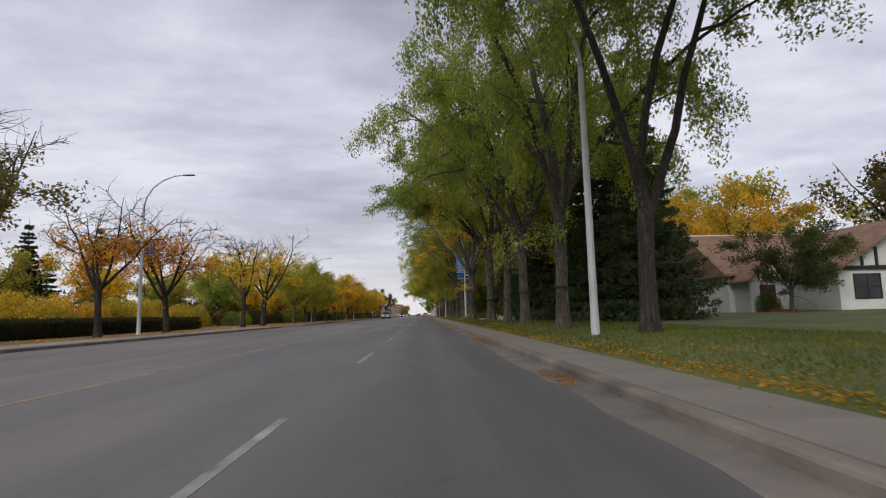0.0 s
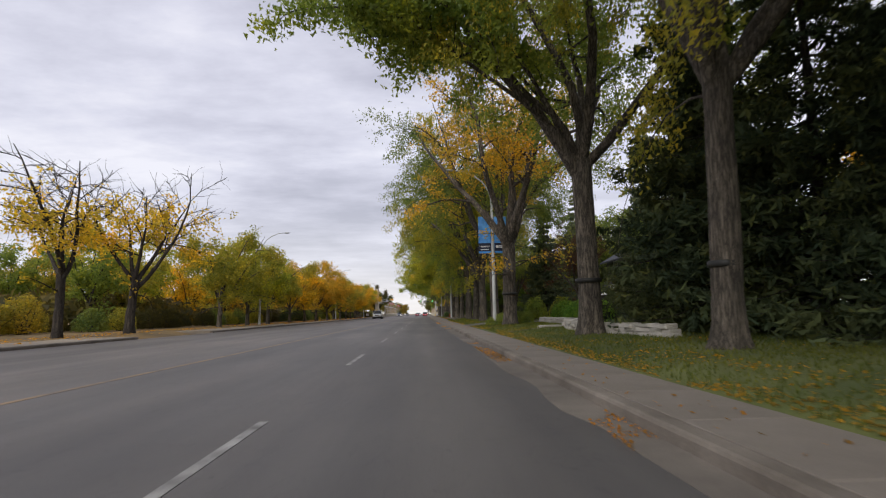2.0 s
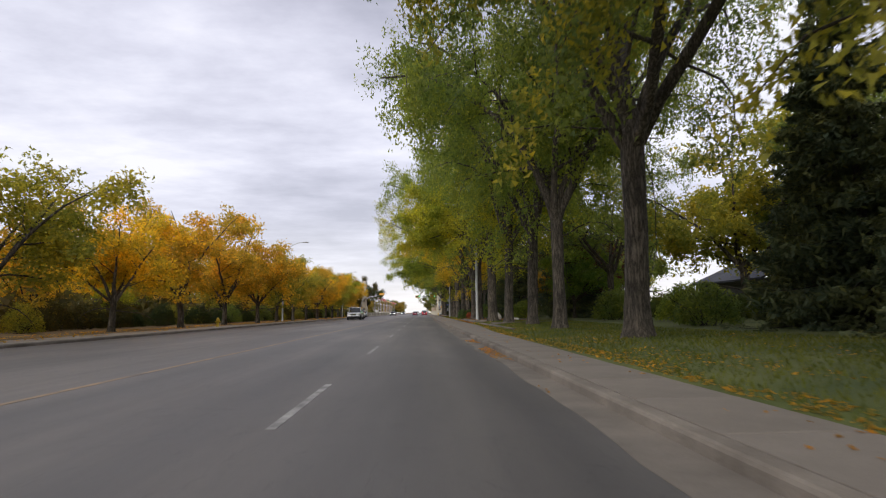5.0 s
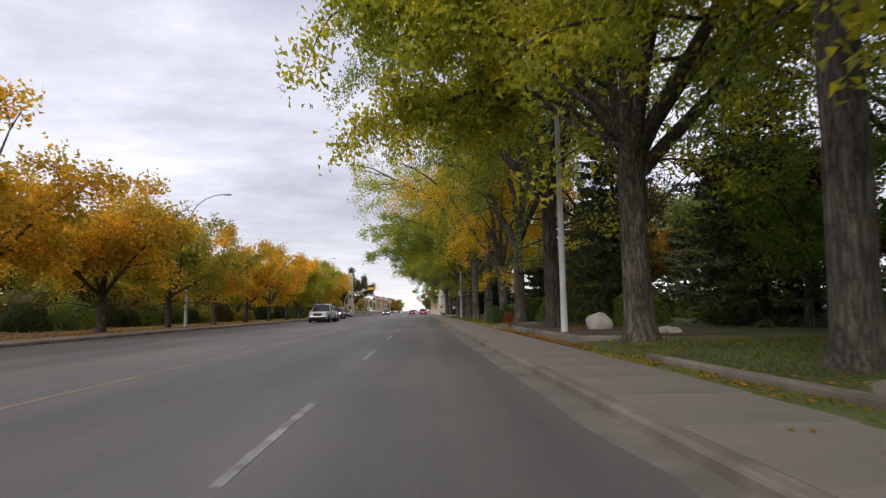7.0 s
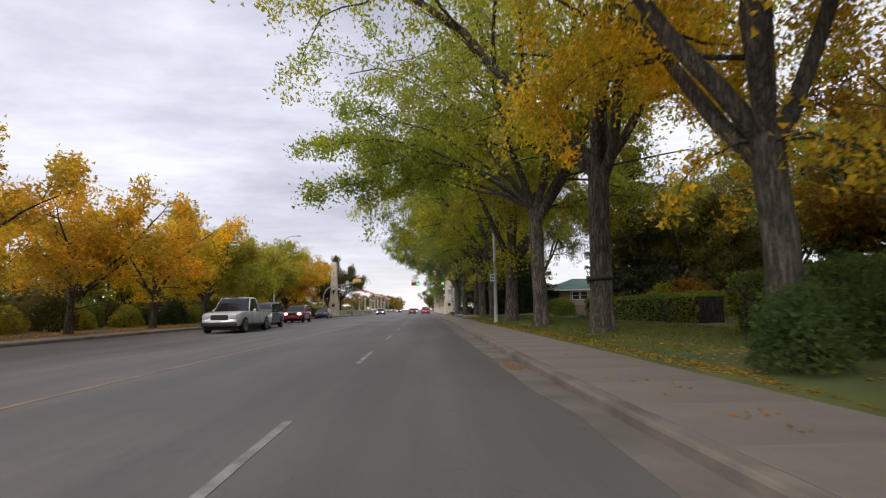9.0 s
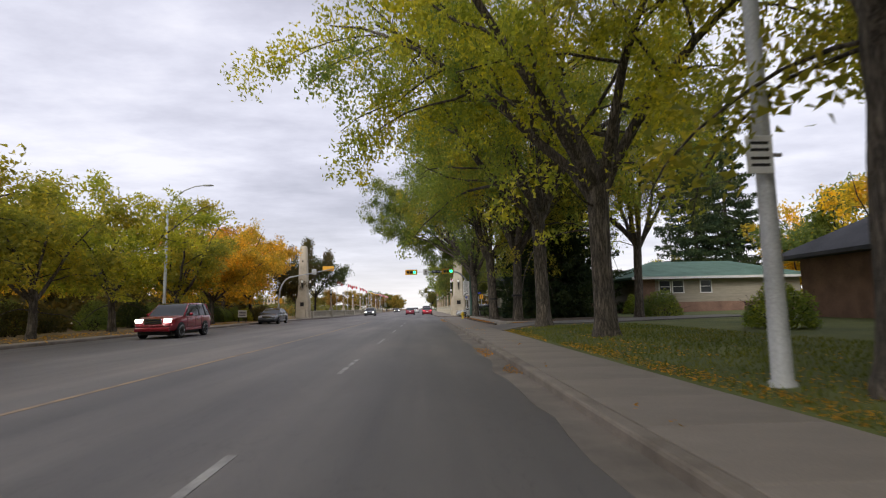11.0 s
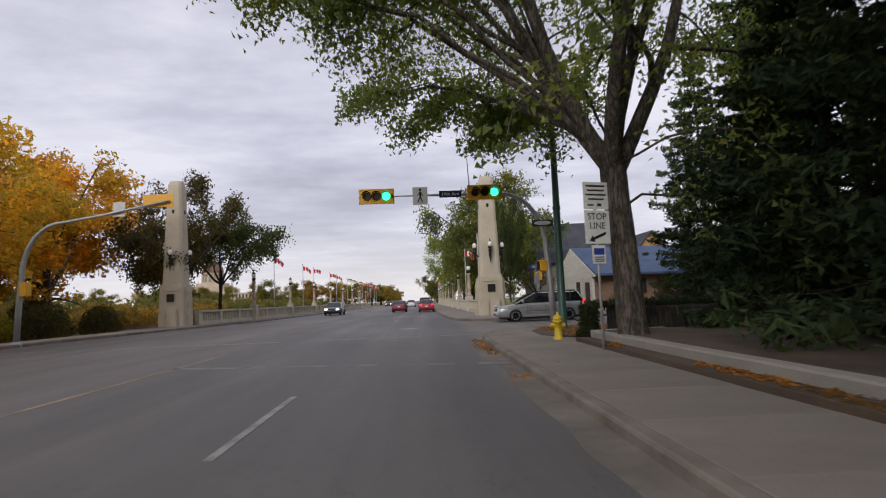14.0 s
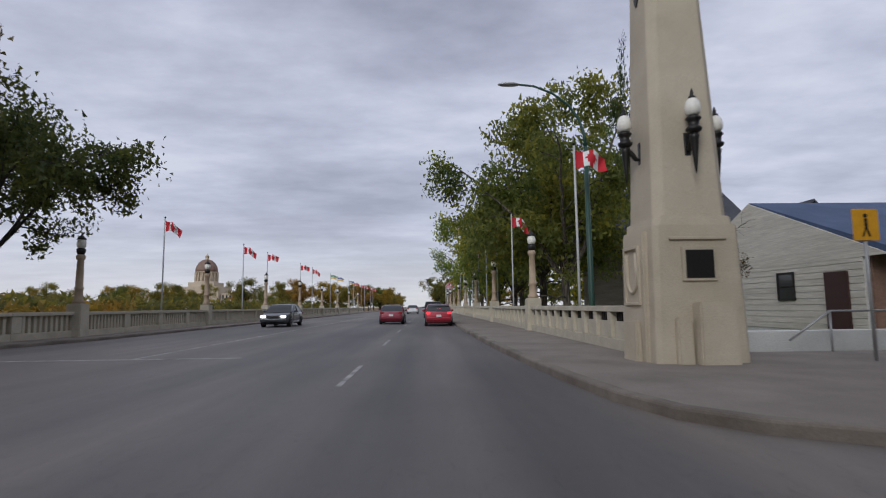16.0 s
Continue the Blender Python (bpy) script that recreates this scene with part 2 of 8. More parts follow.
GALV = surface("galvanised_steel", (0.30, 0.305, 0.30), (0.46, 0.465, 0.46), 40, 2.0, 0.5, 0.5, 0.1, 0.001)
GREEN_POLE = plain("green_painted_steel", (0.018, 0.060, 0.042), 0.45)
DARK_STEEL = plain("dark_bronze", (0.030, 0.028, 0.026), 0.45, 0.6)
RUST_STONE = surface("bronze_green_column", (0.28, 0.20, 0.13), (0.46, 0.36, 0.25), 40, 1.5, 0.7, bump=0.2)
SIGNAL_YELLOW = plain("signal_yellow", (0.72, 0.36, 0.015), 0.5)
SIGNAL_DARK = plain("dead_lens", (0.020, 0.012, 0.010), 0.3)
BLACK = plain("black_paint", (0.010, 0.010, 0.010), 0.5)
WHITE = plain("white_paint", (0.74, 0.74, 0.72), 0.5)
GREEN_LIGHT = glow("green_signal_light", (0.03, 1.0, 0.42), 3.2)
LAMP_GLASS = plain("opal_glass", (0.80, 0.78, 0.70), 0.25)
STEEL_WHITE = surface("pale_painted_pole", (0.34, 0.35, 0.34), (0.50, 0.51, 0.50), 30, 1.2, 0.5, 0.0, 0.1, 0.001)


# ---- mesh helpers ----
def link_mesh(name, verts, faces, material, parent=None, label="", smooth=False):
    me = bpy.data.meshes.new(name)
    me.from_pydata(verts, [], faces)
    for mat in material if isinstance(material, (list, tuple)) else (material,):
        me.materials.append(mat)
    if smooth:
        me.polygons.foreach_set("use_smooth", [True] * len(me.polygons))
    ob = new(name, me)
    if parent is not None:
        ob.parent = parent
    if label:
        tagged(ob, label)
    return ob


def part(name, bm, material, parent, label="", smooth=False):
    me = bpy.data.meshes.new(name)
    bm.to_mesh(me)
    bm.free()
    me.materials.append(material)
    if smooth:
        me.polygons.foreach_set("use_smooth", [True] * len(me.polygons))
    ob = new(name, me)
    if parent is not None:
        ob.parent = parent
    if label:
        tagged(ob, label)
    return ob


def box(bm, x0, x1, y0, y1, z0, z1, bevel=0.0, m=None):
    made = bmesh.ops.create_cube(bm, size=1.0)["verts"]
    for v in made:
        v.co = Vector((x0 + (v.co.x + 0.5) * (x1 - x0), y0 + (v.co.y + 0.5) * (y1 - y0), z0 + (v.co.z + 0.5) * (z1 - z0)))
    if bevel:
        edges = list({e for v in made for e in v.link_edges})
        bmesh.ops.bevel(bm, geom=edges, offset=bevel, segments=2, affect="EDGES", profile=0.5)
    if m is not None:
        bmesh.ops.transform(bm, matrix=m, verts=made if not bevel else bm.verts)
    return bm


def boxed(name, x0, x1, y0, y1, z0, z1, material, parent=None, bevel=0.0, label=""):
    return part(name, box(bmesh.new(), x0, x1, y0, y1, z0, z1, bevel), material, parent, label)


def tube(points, radii, sides=8, cap=True):
    """Verts and faces of a round tube along points."""
    pts = np.asarray(points, float)
    n = len(pts)
    rad = np.broadcast_to(np.asarray(radii, float), (n,))
    tan = np.gradient(pts, axis=0)
    tan /= np.linalg.norm(tan, axis=1)[:, None] + 1e-9
    ref = np.array([0.0, 0, 1]) if abs(tan[0][2]) < 0.9 else np.array([1.0, 0, 0])
    u = np.cross(tan, ref)
    u /= np.linalg.norm(u, axis=1)[:, None] + 1e-9
    w = np.cross(tan, u)
    a = np.arange(sides) * 2 * math.pi / sides
    ring = pts[:, None] + rad[:, None, None] * (np.cos(a)[None, :, None] * u[:, None] + np.sin(a)[None, :, None] * w[:, None])
    i, k = np.meshgrid(np.arange(n - 1), np.arange(sides), indexing="ij")
    k2 = (k + 1) % sides
    faces = np.stack([i * sides + k, i * sides + k2, (i + 1) * sides + k2, (i + 1) * sides + k], -1).reshape(-1, 4).tolist()
    if cap:
        faces += [list(range(sides))[::-1], list(range((n - 1) * sides, n * sides))]
    return ring.reshape(-1, 3), faces


def tube_ob(name, points, radii, material, parent=None, sides=10, label=""):
    v, f = tube(points, radii, sides)
    ob = link_mesh(name, v.tolist(), f, material, parent, label, True)
    return ob


def lathe(name, profile, material, parent=None, sides=20, label="", at=(0, 0, 0)):
    """A turned shape from (radius, height) pairs."""
    pts = [(at[0], at[1], at[2] + h) for _, h in profile]
    verts, n = [], len(profile)
    for r, h in profile:
        for k in range(sides):
            a = 2 * math.pi * k / sides
            verts.append((at[0] + r * math.cos(a), at[1] + r * math.sin(a), at[2] + h))
    faces = [[i * sides + k, i * sides + (k + 1) % sides, (i + 1) * sides + (k + 1) % sides, (i + 1) * sides + k] for i in range(n - 1) for k in range(sides)]
    faces += [list(range(sides))[::-1], list(range((n - 1) * sides, n * sides))]
    return link_mesh(name, verts, faces, material, parent, label, True)


def empty(name, m, label, category, group=""):
    ob = new(name)
    ob.matrix_world = m
    return tagged(ob, label, category, group)


def letters(name, text, size, m, material, parent, depth=0.003):
    """Raised lettering, as a mesh."""
    cu = bpy.data.curves.new(name, "FONT")
    cu.body, cu.size, cu.align_x, cu.align_y, cu.extrude = text, size, "CENTER", "CENTER", depth
    tmp = bpy.data.objects.new(name, cu)
    me = bpy.data.meshes.new_from_object(tmp)
    bpy.data.objects.remove(tmp)
    me.materials.append(material)
    ob = new(name, me)
    ob.parent = parent
    ob.matrix_local = m
    return ob

# ---- the large structure ----
L_KERB, R_KERB, YELLOW_X, DASH_X = -14.2, 2.05, -4.86, -1.4
CROSS0, CROSS1 = 202.4, 210.4  # the side street that meets the road
BRIDGE0, BRIDGE1 = 215.0, 345.0
WALK_Z, LAWN_EDGE = 0.13, 3.45


def kerb_x(y):
    """The right kerb's face, which wanders a little along the road."""
    return float(np.interp(y, (-60, 30, 60, 92, 124, 138, 165, 180, 196), (1.90, 1.87, 1.79, 1.66, 1.64, 1.78, 1.96, R_KERB, R_KERB)))


def lawn_x(y):
    """The lawn's edge beyond the walkway."""
    return float(np.interp(y, (-60, 60, 88, 98, 122, 135, 172), (2.96, 2.94, 2.90, 3.36, 3.48, 3.62, 3.62)))


def ground_height(x, y):
    """The lie of the land: a low bank on either side, the lake's hollow past the bridgehead."""
    z = -0.06
    edge = lawn_x(y)
    if x >= (4.8 if y > 169 else edge - 0.001) and y < 191:
        z = 0.14 + 0.16 * max(0, min(1, (x - edge) / 2.0)) + 0.012 * max(0, min(20, x - 8)) + 0.05 * noise.noise((x * 0.1, y * 0.1, 0))
    elif x <= -17 and y < 206 or x <= -15.9 and y < 180:
        z = 0.14 + 0.03 * noise.noise((x * 0.2, y * 0.2, 4))
    lake = max(0, min(1, (y - 222) / 14)) * max(0, min(1, (BRIDGE1 - y) / 12))
    if x < -28:
        lake = 0
    if x > 6:
        lake *= max(0, min(1, (y - 262) / 20))
    return z - 5.0 * lake


def build_ground():
    xs = [-3000, -900, -400, -220, -140, -90, -60] + [-45 + 3 * i for i in range(9)] + [-18, -17, -15.9, -14.6, -13, -5, 1.2, 3.0, LAWN_EDGE, 4.2, 5, 5.8]
    xs += [7 + 2 * i for i in range(12)] + [34, 40, 50, 65, 90, 140, 220, 400, 900, 3000]
    ys = [-1500, -400, -150, -70, -40, -20] + [-10 + 4 * i for i in range(52)] + [197.01, 200, 204, 208, 212, 216, 220] + [222 + 4 * i for i in range(32)] + [352, 370, 400, 450, 520, 620, 800, 1200, 3000]
    shift = {3.0: -0.12, LAWN_EDGE: 0.0, 4.2: 0.7}  # the columns that follow the lawn's edge
    verts = []
    for y in ys:
        for x in xs:
            q = lawn_x(y) + shift[x] if x in shift else x
            verts.append((q, y, ground_height(q, y)))
    nx = len(xs)
    faces, mats = [], []
    for j in range(len(ys) - 1):
        for i in range(nx - 1):
            faces.append((j * nx + i, j * nx + i + 1, (j + 1) * nx + i + 1, (j + 1) * nx + i))
            mats.append(1 if xs[i] < -5 else 0)
    ob = link_mesh("ground", verts, faces, [GRASS, LITTER], smooth=True)
    ob.data.polygons.foreach_set("material_index", mats)
    return tagged(ob, "green lawn and leaf-strewn earth on both sides of the road", "ground", kind="structure")


build_ground()


def slab(name, outline, z0, z1, material, label="", category="", parent=None):
    n = len(outline)
    verts = [(x, y, z0) for x, y in outline] + [(x, y, z1) for x, y in outline]
    faces = [list(range(n))[::-1], list(range(n, 2 * n))] + [[i, (i + 1) % n, n + (i + 1) % n, n + i] for i in range(n)]
    ob = link_mesh(name, verts, faces, material, parent)
    if label:
        tagged(ob, label, category, kind="structure")
    return ob


def arc(cx, cy, r, a0, a1, n=8):
    return [(cx + r * math.cos(radians(a0 + (a1 - a0) * i / n)), cy + r * math.sin(radians(a0 + (a1 - a0) * i / n))) for i in range(n + 1)]


# road bed with the mouth of the side street and the bridge deck
L_BRIDGE, R_BRIDGE = -12.9, 1.66
LEFT_LINE = [(-13.6, -60), (-13.35, 60), (-13.6, 100), (-14.2, 143), (-15.2, 184), (-15.6, 205), (-14.6, 216), (L_BRIDGE, 228)]
BRIDGE_KERB = [(2.94, CROSS1 + 0.75), (2.45, CROSS1 + 1.4), (2.2, CROSS1 + 2.4), (2.05, 214.5), (1.92, 217), (1.78, 222), (R_BRIDGE, 230)]
CORNER = [(R_KERB, 196), (2.12, 197.6), (2.4, 199.1), (3.1, 200.3), (4.3, 201.2), (6.0, 202.0), (7.8, 202.35)]
road = slab("road", [(kerb_x(-60 + 8 * i), -60 + 8 * i) for i in range(32)] + CORNER + [(60, CROSS0), (60, CROSS1), (4.6, CROSS1), (3.7, CROSS1 + 0.22)] + BRIDGE_KERB + [(R_BRIDGE, BRIDGE1), (R_BRIDGE, 1500), (L_BRIDGE, 1500)] + LEFT_LINE[::-1],
            -0.5, 0.0, ASPHALT, "worn grey asphalt road with faded lane paint", "road")


def strip(name, x, y0, y1, width, material, parent=road, z=0.004):
    return slab(name, [(x - width / 2, y0), (x + width / 2, y0), (x + width / 2, y1), (x - width / 2, y1)], -0.01, z, material, parent=parent)


for k in range(-2, 38):
    end = 5.85 + 8.39 * k if k < 22 else 188.8 if k == 22 else 217.4 + 8.39 * (k - 25)
    if not 190 < end < 216.5:
        strip("lane_dash", DASH_X, end - 2.9, end, 0.09, WORN_PAINT)
strip("centre_line", YELLOW_X, -60, 196, 0.105, YELLOW_PAINT)
strip("centre_line", -7.1, 219.6, 520, 0.11, WORN_PAINT)


def cross_line(y, x0, x1, width, material=FADED_PAINT):
    return slab("crossing_line", [(x0, y), (x1, y), (x1, y + width), (x0, y + width)], -0.01, 0.004, material, parent=road)


def skew_line(x0, x1, width):
    """A piece of the stop line, which lies a little askew over the lanes."""
    at = [191.86 - 0.20 * x for x in (x0, x1)]
    return slab("stop_line", [(x0, at[0]), (x1, at[1]), (x1, at[1] + width), (x0, at[0] + width)], -0.01, 0.004, FADED_PAINT, parent=road)


for x0, x1 in ((-5.4, -2.8), (-2.5, -1.41), (-1.22, -0.53), (-0.1, 0.95), (1.39, 2.03)):
    skew_line(x0, x1, 0.24)
for x0, x1 in ((-14, -4.4), (-3.9, -1.6), (-1.1, 0.3), (0.9, 2.3)):
    cross_line(200.0, x0, x1, 0.10, WORN_PAINT)
for x0, x1 in ((-7.0, -4.2), (-1.4, -0.3)):
    cross_line(205.8, x0, x1, 0.10)
cross_line(219.4, -12.0, -4.5, 0.15, WORN_PAINT)

# water under the bridge
slab("water", [(-900, 224), (900, 224), (900, 344), (-900, 344)], -3.4, -3.0, surface("lake_water", (0.02, 0.03, 0.035), (0.04, 0.05, 0.055), 3, 0.2, 0.08, bump=0.2, depth=0.05), "grey lake water below the bridge", "water")


# kerbs: one long moulding a side, with a rounded top edge
def kerb(name, line, face, top, label):
    """A kerb swept along a line of (x, y); face: +1 where the road lies to the left of the line's way."""
    prof = [(0.0, -0.2), (0.0, top - 0.035), (0.012, top - 0.012), (0.035, top), (0.16, top), (0.16, -0.2)]
    pts = [Vector((x, y, 0)) for x, y in line]
    verts = []
    for i, p in enumerate(pts):
        d = (pts[min(i + 1, len(pts) - 1)] - pts[max(i - 1, 0)]).normalized()
        side = Vector((d.y, -d.x, 0)) * face
        for u, v in prof:
            q = p + side * u
            verts.append((q.x, q.y, v + 0.006 * noise.noise((q.x * 1.3, q.y * 0.8, 2))))
    n = len(prof)
    faces = [[i * n + k, i * n + (k + 1) % n, (i + 1) * n + (k + 1) % n, (i + 1) * n + k] for i in range(len(pts) - 1) for k in range(n)]
    faces += [list(range(n))[::-1], list(range((len(pts) - 1) * n, len(pts) * n))]
    return tagged(link_mesh(name, verts, faces, KERB), label, "kerb", kind="structure")


r_line = [(kerb_x(-60 + 2 * i), -60 + 2 * i) for i in range(128)] + CORNER + [(60, CROSS0)]
kerb("kerb_right", r_line, 1, 0.12, "low worn concrete kerb with sand in the gutter")
n_line = [(60, CROSS1), (4.6, CROSS1), (3.7, CROSS1 + 0.22)] + BRIDGE_KERB + [(R_BRIDGE, 234 + 4 * i) for i in range(77)]
kerb("kerb_bridge", n_line, 1, 0.14, "concrete kerb curving on to the bridge")
def left_x(y):
    return float(np.interp(y, [q[1] for q in LEFT_LINE], [q[0] for q in LEFT_LINE]))


l_line = [(left_x(-60 + 2 * i), -60 + 2 * i) for i in range(57)]
kerb("kerb_left", l_line, -1, 0.12, "pale concrete kerb along the verge")
kerb("kerb_left_far", [(left_x(61 + 2 * i), 61 + 2 * i) for i in range(240)], -1, 0.12, "pale concrete kerb leading on to the bridge")


# walkway of cast slabs on the house side, with recessed joints
def walkway():
    ys = [-60 + 4 * i for i in range(59)]
    base = slab("pavement_right", [(kerb_x(y) + 0.15, y) for y in ys] + [(R_KERB + 0.15, 190), (4.25, 190), (4.25, 172.5)] + [(lawn_x(y) + 0.1, y) for y in ys[::-1]], -0.3, WALK_Z - 0.02, KERB, "pale grey concrete walkway beside the kerb", "pavement")
    bm = box(bmesh.new(), 0, 1, 0.006, 1.494, -0.05, 0.0, 0.006)
    me = bpy.data.meshes.new("slab")
    bm.to_mesh(me)
    bm.free()
    me.materials.append(WALKWAY)
    for k in range(-6, 127):
        y0 = 1.5 * k
        x0 = max(kerb_x(y0), kerb_x(y0 + 1.5)) + 0.165
        w = (4.20 if y0 > 172 else lawn_x(y0 + 0.7)) - x0
        ob = new("slab", me)
        ob.parent = base
        ob.matrix_world = pose(x0, y0, WALK_Z + 0.004 * noise.noise((k * 1.7, 0, 0)), 0, 0.3 * noise.noise((k * 2.1, 3, 0)), 0) @ Matrix.Diagonal((w, 1, 1, 1))


walkway()
slab("pavement_corner", [(R_KERB + 0.16, 190)] + [(x + 0.13, y - 0.12) for x, y in CORNER] + [(60, CROSS0 - 0.16), (60, 198.0), (5.6, 198.0), (5.6, 190)], -0.3, WALK_Z - 0.005, WALKWAY, "concrete street corner with fallen leaves", "pavement")
slab("pavement_left", [(left_x(61 + 3 * i) - 0.16, 61 + 3 * i) for i in range(52)] + [(-17.2, 214), (-17.2, 190), (-15.95, 170), (-15.95, 61)], -0.3, 0.125, surface("left_walk", (0.20, 0.165, 0.12), (0.36, 0.31, 0.25), 50, 0.6, 0.9, bump=0.3), "pale concrete walkway edged with fallen leaves", "pavement")
slab("pavement_left_near", [(left_x(-60) - 0.16, -60), (left_x(52) - 0.16, 52), (-15.95, 52), (-15.95, -60)], -0.3, 0.125, bpy.data.materials["left_walk"], "pale concrete walkway beside the hedge", "pavement")
slab("pavement_bridge_right", [(R_BRIDGE + 0.15, 540), (4.7, 540), (4.7, 217.6), (14, 217.6), (60, 217.6), (60, CROSS1 + 0.15), (4.65, CROSS1 + 0.15), (3.8, CROSS1 + 0.36)] + [(x + 0.14, y + 0.06) for x, y in BRIDGE_KERB], -0.6, 0.135, WALKWAY, "grey concrete bridge pavement", "pavement")
slab("pavement_bridge_left", [(left_x(214) - 0.15, 214), (left_x(221) - 0.15, 221), (L_BRIDGE - 0.15, 228), (L_BRIDGE - 0.15, 540), (-14.7, 540), (-14.7, 229), (-17.4, 219.5), (-17.4, 214)], -0.6, 0.125, WALKWAY, "grey concrete bridge pavement", "pavement")
drift = [(kerb_x(q * 0.8) - 0.40 + 0.16 * noise.noise((q * 0.45, 1.3, 0)) + 0.12 * noise.noise((q * 1.7, 4.1, 0)), q * 0.8) for q in range(-75, 246)]
slab("gutter", [(kerb_x(-60 + 8 * i), -60 + 8 * i) for i in range(33)] + drift[::-1], -0.01, 0.003, SAND, parent=road)

# ---- trees ----
def branch_line(rng, start, way, length, steps, bend, droop, lift=0.0):
    pts, p, d = [np.array(start, float)], np.array(start, float), np.array(way, float)
    for i in range(steps):
        d = d + rng.normal(0, bend, 3) + np.array([0, 0, lift - droop * (i / steps)])
        d /= np.linalg.norm(d)
        p = p + d * length / steps
        pts.append(p.copy())
    return np.array(pts)


def side_way(rng, d, angle):
    """A way that leaves d by the given angle, to a random side."""
    r = rng.normal(0, 1, 3)
    s = np.cross(d, r)
    s /= np.linalg.norm(s) + 1e-9
    return d * math.cos(angle) + s * math.sin(angle)


class Wood:
    def __init__(self):
        self.v, self.f, self.n = [], [], 0

    def add(self, pts, radii, sides):
        v, f = tube(pts, radii, sides, False)
        self.v.append(v)
        self.f += [[a + self.n for a in face] for face in f]
        self.n += len(v)

    def mesh(self, name, material):
        me = bpy.data.meshes.new(name)
        me.from_pydata(np.concatenate(self.v).tolist(), [], self.f)
        me.materials.append(material)
        me.polygons.foreach_set("use_smooth", [True] * len(me.polygons))
        return me


def leaf_mesh(name, centres, size, rng, material, flat=0.0, wide=0.30):
    """Small pointed leaves about the given centres, each an island of its own."""
    n = len(centres)
    a = rng.normal(0, 1, (n, 3))
    a[:, 2] = a[:, 2] * (1 - flat) - 0.25
    a /= np.linalg.norm(a, axis=1)[:, None]
    b = np.cross(a, rng.normal(0, 1, (n, 3)))
    b /= np.linalg.norm(b, axis=1)[:, None] + 1e-9
    c = np.cross(a, b)
    s = size * rng.uniform(0.65, 1.3, n)[:, None]
    skew = rng.uniform(-0.35, 0.35, n)[:, None]
    v = np.stack([centres - a * s * 0.5 + c * s * 0.1, centres + b * s * wide + a * s * skew, centres + a * s * 0.5 - b * s * wide * 0.8], 1).reshape(-1, 3)
    f = np.arange(3 * n).reshape(-1, 3)
    me = bpy.data.meshes.new(name)
    me.from_pydata(v.tolist(), [], f.tolist())
    me.materials.append(material)
    return me


